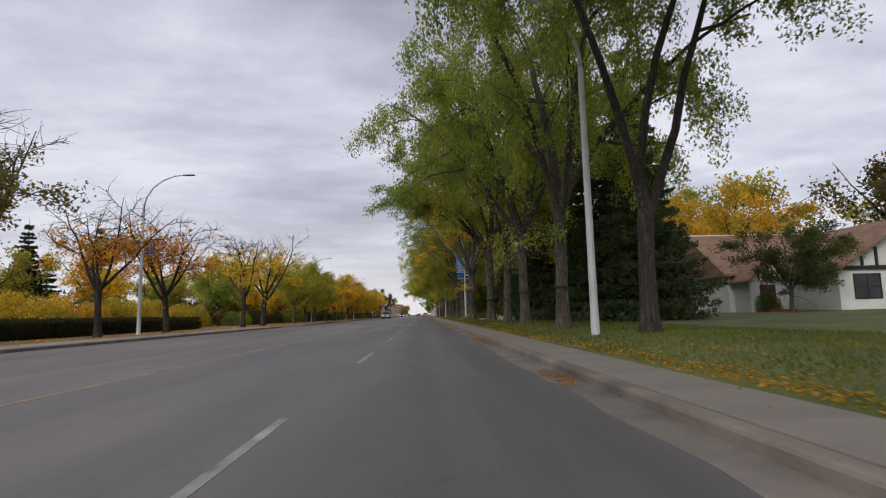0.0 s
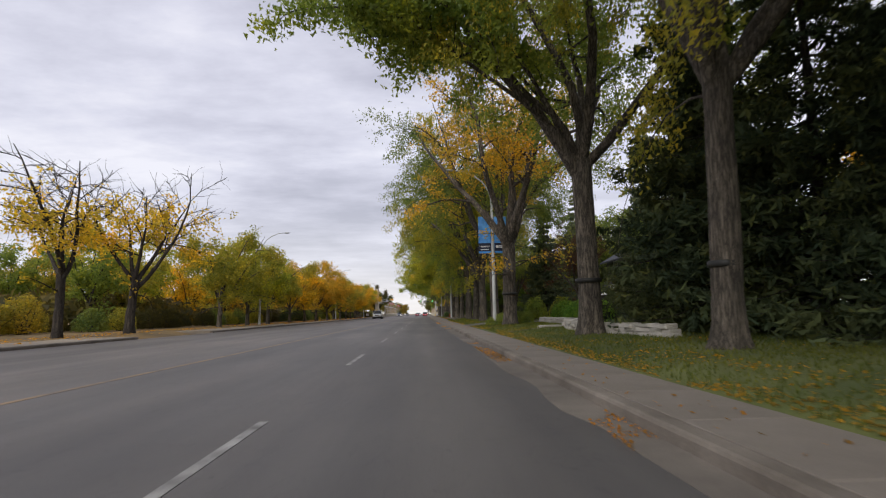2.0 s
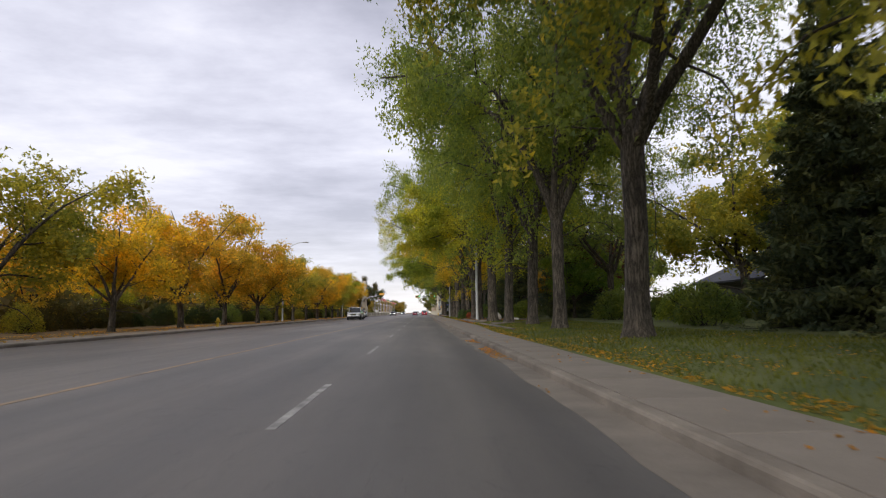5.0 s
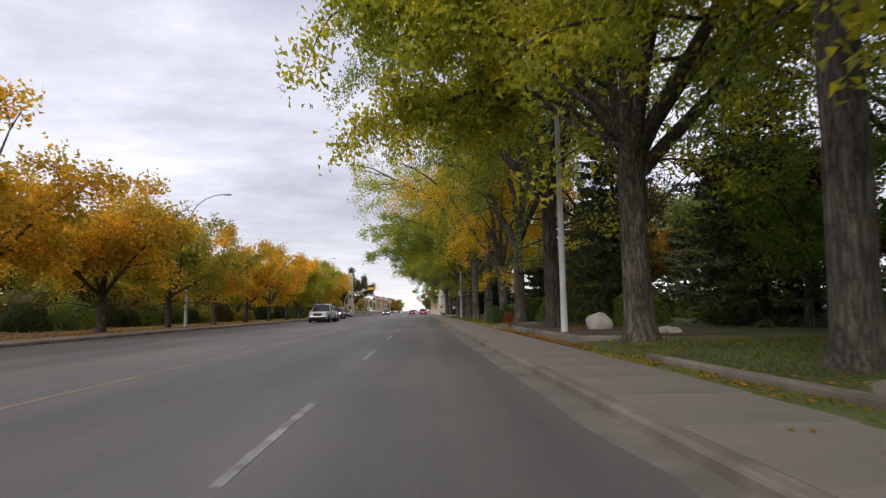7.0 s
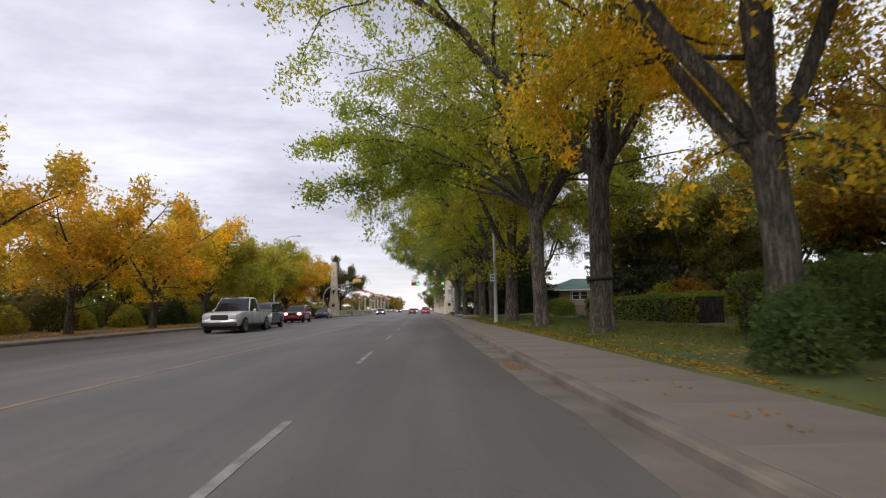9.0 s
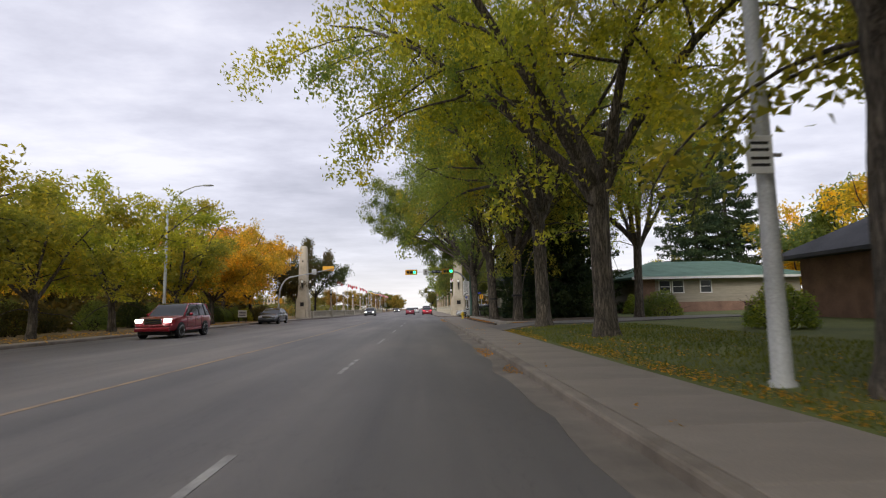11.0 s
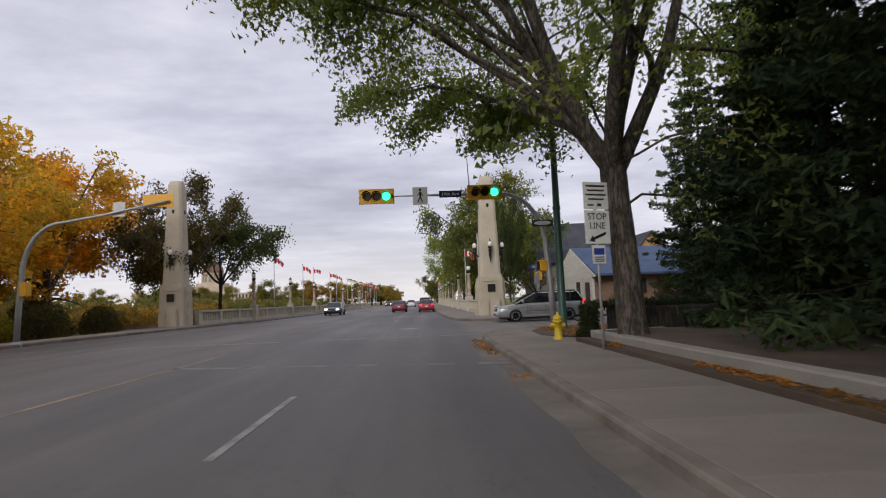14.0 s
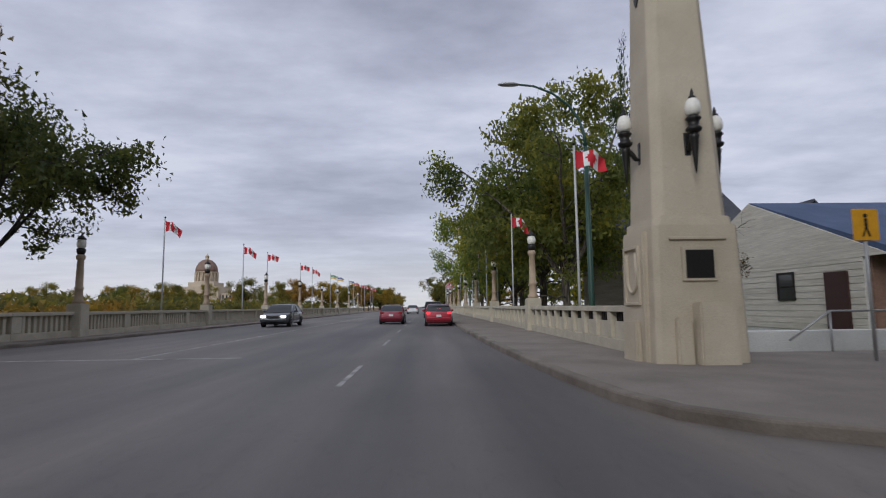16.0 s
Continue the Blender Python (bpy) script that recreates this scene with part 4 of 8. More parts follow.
# small street trees over the left verge
for x, y, which, turn, scale, colour, label in (
    (-16.9, 21.4, 10, 0, 1.2, (0.14, 0.13, 0.045), "thin-leaved dark street tree in autumn"),
    (-16.9, 29.4, 11, 50, 1.0, ORANGE, "nearly bare street tree with a few orange leaves"),
    (-17.0, 37.1, 10, 120, 1.0, ORANGE, "nearly bare street tree with a few orange leaves"),
    (-16.8, 51.5, 11, 200, 1.15, YELLOW, "nearly bare street tree with a few yellow leaves"),
    (-16.8, 57.6, 10, 280, 1.25, YELLOW, "nearly bare street tree with forked limbs"),
    (-17.0, 71.8, 1, 20, 1.0, OLIVE, "small yellow-green street tree"),
    (-17.3, 80.0, 0, 75, 1.05, LIME, "small yellow-green street tree"),
    (-17.3, 87.0, 1, 130, 1.0, OLIVE, "small green street tree with some yellow leaves"),
    (-17.0, 95.5, 2, 170, 1.0, YELLOW, "small street tree in golden leaf"),
    (-16.8, 103.5, 1, 210, 1.05, GOLD, "small street tree in golden leaf"),
    (-16.9, 112.0, 0, 260, 1.1, GOLD, "small street tree in golden leaf"),
    (-16.7, 120.7, 2, 300, 1.15, GOLD, "small street tree in golden leaf"),
    (-16.9, 128.5, 1, 340, 0.95, OLIVE, "small green street tree with some yellow leaves"),
    (-16.9, 136.5, 0, 30, 1.0, GOLD, "small street tree in golden leaf"),
    (-16.9, 144.5, 2, 80, 1.05, GOLD, "small street tree in golden leaf"),
    (-16.9, 152.5, 1, 120, 1.0, YELLOW, "small street tree in golden leaf"),
    (-16.9, 160.5, 0, 165, 1.05, OLIVE, "small yellow-green street tree"),
    (-17.2, 168.5, 2, 205, 1.05, OLIVE, "small yellow-green street tree"),
    (-18.5, 177.0, 1, 245, 1.1, LIME, "small yellow-green street tree"),
    (-18.8, 186.0, 0, 285, 1.15, OLIVE, "small yellow-green street tree"),
    (-19.2, 194.0, 2, 325, 1.2, GOLD, "small street tree in golden leaf"),
    (-21.6, 203.0, 1, 15, 1.3, GOLD, "small street tree in golden leaf"),
    (-22.2, 214.6, 1, 200, 1.35, (0.54, 0.32, 0.04), "small street tree in orange leaf"),
    (-27.6, 221.0, 0, 65, 1.65, (0.50, 0.27, 0.04), "small street tree in golden leaf"),
):
    meshes = BARE[which - 10] if which >= 10 else SMALL[which]
    plant("street_tree", meshes, x, y, colour, turn, scale, label, "tree", "street trees over the verge")

# woods behind the left verge: far trees, understorey and a clipped hedge
rng = random.Random(5)
for y in range(24, 214, 7):
    for depth in (0, 1):
        x = -23.5 - depth * 11 - rng.uniform(0, 5) - (6 if y < 62 else 0)
        yy = y + rng.uniform(-2.5, 2.5)
        hue = rng.choice((OLIVE, LIME, YELLOW, GREEN, OLIVE, GOLD)) if y < 160 else rng.choice((OLIVE, GOLD, YELLOW, LIME))
        s_ = rng.uniform(0.75, 1.05) * (1.0 if depth else 0.85)
        if y < 62 and depth == 0:
            continue
        plant("woodland_tree", FAR[(y + depth) % 2], x, yy, hue, rng.uniform(0, 360), s_, "woodland tree in mixed autumn leaf behind the verge", "tree", "woodland behind the verge")
for x, y, w in ((-44, 62, 1), (-47, 66, 0), (-41, 70, 0), (-50, 74, 1), (-38, 148, 0)):
    plant("spruce_tree", SPRUCES[w], x, y, PINE, 40 * w, 0.9, "dark spruce among autumn woods", "tree", "spruces in the woods")
for k in range(26):
    y = 12 + k * 1.9
    plant("yellow_shrub", SHRUBS[k % 2], -23.5 - rng.uniform(0, 3.5), y, rng.choice(((0.46, 0.36, 0.05), (0.38, 0.32, 0.06), GOLD, (0.46, 0.36, 0.05))), rng.uniform(0, 360), rng.uniform(1.2, 1.6), "rounded shrub in yellow autumn leaf", "shrub", "yellow shrubs behind the hedge", parts=SHRUB_PARTS)
for k in range(60):
    y = 62 + k * 2.5
    plant("dark_shrub", SHRUBS[k % 2], -20.8 - rng.uniform(0, 2.0), y, rng.choice((DEEP, (0.05, 0.07, 0.03), (0.08, 0.075, 0.03), OLIVE)), rng.uniform(0, 360), rng.uniform(0.8, 1.15), "dark green shrub under the trees", "shrub", "shrubs under the trees", parts=SHRUB_PARTS)


def hedge(name, x0, x1, y0, y1, z, height, colour, label, leaves, seed, leaf=0.10):
    """A clipped hedge: a woody core under a dense skin of small leaves."""
    h = empty(name, pose((x0 + x1) / 2, (y0 + y1) / 2, z), label, "hedge")
    hx, hy = (x1 - x0) / 2, (y1 - y0) / 2
    part("core", box(bmesh.new(), -hx * 0.8, hx * 0.8, -hy * 0.99, hy * 0.99, -0.1, height * 0.9, 0.05), DARK_BARK, h)
    g = np.random.default_rng(seed)
    at = np.stack([g.uniform(-hx, hx, leaves), g.uniform(-hy, hy, leaves), g.uniform(0.0, height, leaves)], 1)
    side = g.integers(0, 5, leaves)
    at[side == 0, 0] = -hx + g.normal(0, 0.05, (side == 0).sum())
    at[(side == 1) | (side == 2), 0] = hx + g.normal(0, 0.05, ((side == 1) | (side == 2)).sum())
    at[side >= 3, 2] = height + g.normal(0, 0.05, (side >= 3).sum())
    c = new("foliage", leaf_mesh("foliage", at, leaf, g, LEAF))
    c.parent = h
    c.color = (*colour, 1)
    return h


def wood_edge(name, x, y0, y1, height, colour, label, leaves, seed):
    """A far belt of undergrowth, too dense to tell apart."""
    g = np.random.default_rng(seed)
    y = g.uniform(y0, y1, leaves)
    top = np.array([height * (0.7 + 0.45 * noise.noise((q * 0.13, seed, 0)) + 0.2 * noise.noise((q * 0.5, seed, 2))) for q in y])
    at = np.stack([x + g.normal(0, 1.2, leaves), y, g.uniform(0, 1, leaves) ** 0.8 * top], 1)
    ob = new(name, leaf_mesh(name, at, 0.85, g, LEAF))
    ob.color = (*colour, 1)
    return tagged(ob, label, "undergrowth", kind="stuff")


wood_edge("undergrowth", -33, 222, 430, 3.4, (0.15, 0.15, 0.055), "green and orange growth along the lake bank", 9000, 35)
wood_edge("undergrowth", -30, 220, 260, 2.2, (0.26, 0.18, 0.05), "orange bushes along the lake bank", 2500, 36)
wood_edge("undergrowth", -37, -30, 222, 5.5, (0.16, 0.14, 0.05), "olive brown undergrowth at the edge of the woods", 9000, 31)
wood_edge("undergrowth", -27, 60, 214, 3.8, (0.13, 0.115, 0.05), "dark olive undergrowth behind the street trees", 11000, 32)
wood_edge("undergrowth", 44, -60, 205, 6.0, (0.10, 0.12, 0.04), "green undergrowth behind the gardens", 9000, 33)
wood_edge("undergrowth", 18.5, 84, 156, 2.2, (0.075, 0.10, 0.035), "dark green undergrowth between the gardens", 4500, 34)
hedge("clipped_hedge", -20.6, -19.2, 4, 48, 0.12, 0.95, (0.045, 0.05, 0.022), "long low clipped dark green hedge", 32000, 9, 0.14)

# trees on the far banks and beside the bridge
for k in range(74):
    side = -1 if k % 2 else 1
    x = side * (9 + (k // 2) ** 1.35 * 1.2) - 5 + rng.uniform(-3, 3)
    y = 352 + rng.uniform(0, 60) + (k % 3) * 14
    plant("far_tree", FAR[k % 2], x, y, rng.choice(FAR_HUES), rng.uniform(0, 360), rng.uniform(0.8, 1.15), "far tree in autumn leaf beyond the lake", "tree", "trees on the far bank", z=-0.1)
for k in range(34):
    side = -1 if k % 2 else 1
    plant("far_tree", FAR[k % 2], (-21 if side < 0 else 9) + side * rng.uniform(0, 4), 420 + 16 * (k // 2), rng.choice(FAR_HUES), rng.uniform(0, 360), rng.uniform(0.9, 1.2), "far roadside tree in autumn leaf", "tree", "trees on the far bank", z=-0.1)
for k in range(16):
    plant("bank_tree", FAR[k % 2], -40 - k * 9 + rng.uniform(-4, 4), 236 + (k % 4) * 10 + k * 5, rng.choice(FAR_HUES), rng.uniform(0, 360), rng.uniform(0.4, 0.55), "low lakeside tree in autumn leaf", "tree", "trees on the lakeside", z=-0.1)
for x, y, w, c, sc, lab in ((-18.0, 221.6, 0, (0.105, 0.090, 0.045), 1.1, "lakeside tree with thin dark brown leaves"), (-16.3, 226.4, 1, (0.075, 0.095, 0.038), 1.02, "small dark green lakeside tree")):
    plant("lakeside_tree", LAKE if w else SMALL[w], x, y, c, 30 * w, sc, lab, "tree", z=-0.3, tall=1.42 if w == 0 else 1.2)
for x, y, w, c, sc in ((8.2, 238, 0, (0.17, 0.19, 0.06), 1.45), (8.6, 246, 1, (0.13, 0.17, 0.06), 1.55), (8.0, 255, 2, (0.15, 0.19, 0.06), 1.45), (9.8, 262, 0, OLIVE, 1.5), (8.4, 270, 1, GREEN, 1.45), (9.5, 279, 2, DEEP, 1.45), (8.4, 288, 0, GREEN, 1.45)):
    plant("bank_tree", SMALL[w], x, y, c, 47 * w + y, sc, "leafy green tree beside the bridge", "tree", "trees beside the bridge", z=-0.5, tall=sc * 1.2)
plant("poplar_tree", SMALL[1], 7.1, 222.6, (0.075, 0.105, 0.045), 0, 0.27, "tall narrow dark green poplar", "tree", z=-0.1, tall=1.22)

# ---- the bridgehead: pylons, balustrades, lamp columns, flags ----
def tapered(bm, x0, x1, y0, y1, z0, z1, shrink):
    """A block whose top is narrower by shrink on each side."""
    made = bmesh.ops.create_cube(bm, size=1.0)["verts"]
    for v in made:
        top = v.co.z > 0
        ix, iy = v.co.x + 0.5, v.co.y + 0.5
        s = shrink if top else 0
        v.co = Vector((x0 + s + ix * (x1 - x0 - 2 * s), y0 + s + iy * (y1 - y0 - 2 * s), z1 if top else z0))
    edges = list({e for v in made for e in v.link_edges})
    bmesh.ops.bevel(bm, geom=edges, offset=0.03, segments=2, affect="EDGES")
    return bm


def chamfered(half0, half1, z0, z1, cut):
    """A tapering square block with its upright corners cut off."""
    bm = bmesh.new()
    rings = []
    for h, z in ((half0, z0), (half1, z1)):
        c = h - cut
        rings.append([bm.verts.new((x, y, z)) for x, y in ((h, -c), (h, c), (c, h), (-c, h), (-h, c), (-h, -c), (-c, -h), (c, -h))])
    for k in range(8):
        bm.faces.new((rings[0][k], rings[0][(k + 1) % 8], rings[1][(k + 1) % 8], rings[1][k]))
    bm.faces.new(rings[0][::-1])
    bm.faces.new(rings[1])
    bmesh.ops.bevel(bm, geom=bm.edges[:], offset=0.015, segments=2, affect="EDGES")
    return bm


def lantern(parent, x, y, z, turn, s=1.0):
    """A wall lantern: a scrolled bronze bracket with a pendant, an opal globe and a pointed cap."""
    lamp = new("lantern")
    lamp.parent = parent
    lamp.matrix_world = parent.matrix_world @ pose(x, y, z, 0, 0, turn) @ Matrix.Scale(s, 4)
    tagged(lamp, "bronze bracket lantern with an opal globe")
    boxed("wall_plate", -0.06, 0.04, -0.06, 0.06, -0.42, 0.06, DARK_STEEL, lamp, 0.02)
    tube_ob("bracket", [(0.02, 0, -0.32), (0.10, 0, -0.30), (0.18, 0, -0.18), (0.22, 0, -0.12), (0.30, 0, -0.12)], [0.03, 0.045, 0.055, 0.045, 0.04], DARK_STEEL, lamp, 8)
    lathe("pendant", [(0.004, -0.86), (0.025, -0.72), (0.05, -0.45), (0.075, -0.16), (0.09, -0.1), (0.06, -0.04)], DARK_STEEL, lamp, 10, at=(0.30, 0, 0))
    lathe("socket", [(0.06, -0.05), (0.13, 0.0), (0.14, 0.05), (0.09, 0.09), (0.10, 0.2), (0.14, 0.24), (0.10, 0.3)], DARK_STEEL, lamp, 12, at=(0.30, 0, 0))
    lathe("globe", [(0.09, 0.3), (0.13, 0.36), (0.14, 0.46), (0.12, 0.58), (0.06, 0.66)], LAMP_GLASS, lamp, 14, at=(0.30, 0, 0))
    lathe("finial", [(0.075, 0.64), (0.06, 0.69), (0.03, 0.72), (0.035, 0.76), (0.008, 0.86)], DARK_STEEL, lamp, 8, at=(0.30, 0, 0))


def pylon(x, y, flip):
    """A tapering cream stone pylon with cut corners on a stepped plinth."""
    p = empty("stone_pylon", pose(x, y, 0.0), "tapering cream stone pylon with bronze lanterns at the bridgehead", "pylon", "pylons at the bridgehead")
    part("plinth", chamfered(0.84, 0.77, -0.2, 2.80, 0.07), STUCCO, p)
    part("shoulder", chamfered(0.735, 0.715, 2.78, 2.98, 0.10), STUCCO, p)
    part("shaft", chamfered(0.68, 0.475, 2.96, 9.72, 0.15), STUCCO, p)
    part("cap", chamfered(0.47, 0.37, 9.70, 10.05, 0.14), STUCCO, p)
    for s in (-1, 1):
        # ears on the plinth's flanks, stepped boxes at its foot
        part("flank", tapered(bmesh.new(), *((-0.90, -0.70) if s < 0 else (0.70, 0.90)), -0.52, 0.52, -0.2, 2.72, 0.03), STUCCO, p)
        part("buttress", tapered(bmesh.new(), -0.20, 0.50, *((-1.12, -0.74) if s < 0 else (0.74, 1.12)), -0.2, 1.30, 0.035), STUCCO, p)
        part("buttress", tapered(bmesh.new(), -0.52, -0.22, *((-0.95, -0.74) if s < 0 else (0.74, 0.95)), -0.2, 1.02, 0.02), STUCCO, p)
        part("buttress", tapered(bmesh.new(), *((-1.02, -0.86) if s < 0 else (0.86, 1.02)), -0.34, 0.34, -0.2, 0.95, 0.03), STUCCO, p)
        boxed("moulding", -0.52, 0.52, *((-0.825, -0.75) if s < 0 else (0.75, 0.825)), 2.50, 2.56, STUCCO, p, 0.012)
        boxed("plaque_frame", -0.31, 0.31, *((-0.835, -0.76) if s < 0 else (0.76, 0.835)), 1.70, 2.36, STUCCO, p, 0.012)
        boxed("plaque", -0.25, 0.25, *((-0.85, -0.8) if s < 0 else (0.8, 0.85)), 1.76, 2.30, DARK_STEEL, p, 0.008, "dark bronze plaque")
        rim = bmesh.new()
        xa = -0.93 if s < 0 else 0.87
        for y0, y1, z0, z1 in ((-0.36, -0.30, 1.25, 2.45), (0.30, 0.36, 1.25, 2.45), (-0.30, 0.30, 1.25, 1.31), (-0.30, 0.30, 2.39, 2.45)):
            box(rim, xa, xa + 0.06, y0, y1, z0, z1, 0.008)
        part("relief_panel", rim, STUCCO, p, "carved relief panel frame")
        arch = [(0, 0.22 * math.cos(radians(a)), 1.86 + 0.36 * math.sin(radians(a))) for a in range(-180, 1, 20)]
        tube_ob("relief_arch", [((-0.90 if s < 0 else 0.90), y_, z_) for _, y_, z_ in [(0, -0.22, 2.3)] + arch + [(0, 0.22, 2.3)]], 0.035, STUCCO, p, 6)
    for a, b in (((0, -0.61), -90), ((-0.61, 0), 180), ((0.61, 0), 0), ((0, 0.61), 90)):
        lantern(p, a[0], a[1], 4.62, b)
    for s in (-1, 1):
        for yx in (0, 1):
            lo, hi = (-0.56, -0.50) if s < 0 else (0.50, 0.56)
            shield = [(-0.085, 8.02), (0.085, 8.02), (0.085, 7.84), (0.0, 7.72), (-0.085, 7.84)]
            v = [((q, d) if not yx else (d, q)) + (z,) for d in (lo, hi) for q, z in shield]
            f = [list(range(5)), list(range(9, 4, -1))] + [[k, (k + 1) % 5, 5 + (k + 1) % 5, 5 + k] for k in range(5)]
            link_mesh("shield", v, f, DARK_STEEL, p, "small dark shield")
    return p


right_pylon = pylon(4.75, 216.4, 1)
right_pylon.scale = (1, 1, 0.92)
pylon(-16.4, 218.6, -1)

BAL_ME = {}


def stone_block(name, dims, bevel=0.015, material=None):
    bm = box(bmesh.new(), *dims, bevel)
    me = bpy.data.meshes.new(name)
    bm.to_mesh(me)
    bm.free()
    me.materials.append(material or RAIL_STONE)
    return me


def balustrade_bay(x, y, length, panels=False):
    """One bay of the stone parapet: plinth, coping, posts, and either slots between square balusters or recessed panels under a small grille."""
    b = empty("balustrade", pose(x, y, 0.12), "cream stone balustrade bay with recessed panels" if panels else "cream stone balustrade bay with narrow slots", "balustrade", "balustrade bays of the bridge")
    key = (round(length, 2), panels)
    if key not in BAL_ME:
        made = [("plinth", stone_block("plinth", (-0.16, 0.16, 0, length, -0.3, 0.26)), 0.0), ("coping", stone_block("coping", (-0.19, 0.19, 0, length, 0.88, 1.02)), 0.0)]
        post = stone_block("post", (-0.17, 0.17, 0, 0.24 if panels else 0.42, 0.26, 0.88))
        if panels:
            step = length / 3
            sheet = stone_block("panel", (-0.07, 0.07, 0.0, step - 0.24, 0.26, 0.66), 0.01)
            bar = stone_block("grille_bar", (-0.035, 0.035, 0.0, 0.05, 0.66, 0.88), 0.005, DARK_STEEL)
            for k in range(3):
                made += [("post", post, step * k), ("panel", sheet, step * k + 0.24)]
                made += [("grille_bar", bar, step * k + 0.24 + (step - 0.24) * (j + 0.5) / 6 - 0.025) for j in range(6)]
        else:
            n = int((length - 0.5) / 0.24)
            bal = stone_block("baluster", (-0.09, 0.09, 0.0, 0.13, 0.26, 0.88), 0.01)
            made += [("post", post, 0.0)] + [("baluster", bal, 0.52 + (length - 0.52) / n * k) for k in range(n)]
        BAL_ME[key] = made
    for nm, me, dy in BAL_ME[key]:
        o = new(nm, me)
        o.parent = b
        o.location = (0, dy, 0)
    return b


for k in range(34):
    balustrade_bay(4.45, 217.9 + 3.25 * k, 3.25, k < 20)
    if k > 2:
        balustrade_bay(-14.45, 219.3 + 3.25 * k, 3.25)
for k in range(3):  # the parapet swings out towards the pylon
    balustrade_bay(-15.45 + 0.31 * k, 219.65 + 3.1 * k, 3.1).rotation_euler = (0, 0, radians(-5.7))


def lamp_column(x, y):
    """A stone lamp column on a square pedestal, with an opal lantern."""
    c = empty("lamp_column", pose(x, y, 0.12), "cream stone lamp column with a ringed shaft and lantern", "lamp post", "lamp columns along the bridge")
    part("pedestal", tapered(bmesh.new(), -0.34, 0.34, -0.34, 0.34, -0.3, 1.35, 0.05), RAIL_STONE, c)
    lathe("shaft", [(0.22, 1.35), (0.23, 1.45), (0.165, 1.55), (0.15, 1.9), (0.175, 1.93), (0.175, 2.0), (0.145, 2.03), (0.14, 2.6), (0.125, 3.15), (0.17, 3.2), (0.18, 3.3), (0.13, 3.38)], RUST_STONE, c, 16)
    lathe("socket", [(0.12, 3.38), (0.17, 3.5), (0.17, 3.6), (0.13, 3.64)], DARK_STEEL, c, 12)
    lathe("globe", [(0.11, 3.64), (0.17, 3.72), (0.18, 3.86), (0.14, 4.02), (0.06, 4.1)], LAMP_GLASS, c, 14)
    lathe("finial", [(0.19, 4.0), (0.15, 4.08), (0.08, 4.14), (0.05, 4.18), (0.012, 4.3), (0.004, 4.36)], DARK_STEEL, c, 8)
    return c


first_col = lamp_column(4.45, 229.0)
for k in range(1, 8):
    copy_thing(first_col, pose(4.45, 229.0 + 13.0 * k, 0.12))
for k in range(8):
    copy_thing(first_col, pose(-14.42, 229.0 + 13.0 * k, 0.12))

FLAG_RED, FLAG_WHITE, FLAG_BLUE, FLAG_GREEN, FLAG_YELLOW = (plain(n, c, 0.8) for n, c in (("red_cloth", (0.50, 0.018, 0.03)), ("white_cloth", (0.72, 0.72, 0.72)), ("blue_cloth", (0.02, 0.06, 0.28)), ("green_cloth", (0.02, 0.20, 0.06)), ("yellow_cloth", (0.70, 0.45, 0.03))))


def flag_on_pole(x, y, height, kind, sag=0.3, turn=0.0):
    """A white flagpole outside the parapet with a flag drooping in light wind."""
    f = empty("flagpole", pose(x, y, 0.1, 0, 0, turn), "white flagpole with a red and white flag" if kind == 0 else "white flagpole with a green, white and yellow flag", "flagpole", "flagpoles along the bridge")
    tube_ob("pole", [(0, 0, -0.5), (0, 0, height)], [0.05, 0.035], STEEL_WHITE, f, 8)
    lathe("ball", [(0.01, 0), (0.05, 0.03), (0.055, 0.06), (0.01, 0.11)], DARK_STEEL, f, 8, at=(0, 0, height))
    nx, nz, w, h = 16, 8, 1.02, 0.56
    verts, faces, mats = [], [], []
    for j in range(nz + 1):
        for i in range(nx + 1):
            u, v = i / nx, j / nz
            verts.append((0.05 + u * w * (1 - 0.12 * sag), 0.12 * math.sin(u * 8 + v * 1.9) * (0.25 + u), height - 0.15 - v * h * (1 - 0.1 * u) - sag * u * u * 0.8 - 0.045 * math.sin(u * 9 + v)))
    for j in range(nz):
        for i in range(nx):
            faces.append((j * (nx + 1) + i, j * (nx + 1) + i + 1, (j + 1) * (nx + 1) + i + 1, (j + 1) * (nx + 1) + i))
            u, v = (i + 0.5) / nx, (j + 0.5) / nz
            if kind == 0:
                leaf = abs(u - 0.5) < 0.16 * (1 - abs(v - 0.45) * 1.6) or (abs(u - 0.5) < 0.03 and v < 0.85)
                mats.append(0 if u < 0.25 or u > 0.75 or leaf else 1)
            else:
                mats.append(2 if v < 0.34 else 1 if v < 0.66 else 3)
    cloth = link_mesh("flag", verts, faces, [FLAG_RED, FLAG_WHITE, FLAG_GREEN if kind == 1 else FLAG_BLUE, FLAG_YELLOW], f, smooth=True)
    cloth.data.polygons.foreach_set("material_index", mats)
    return f


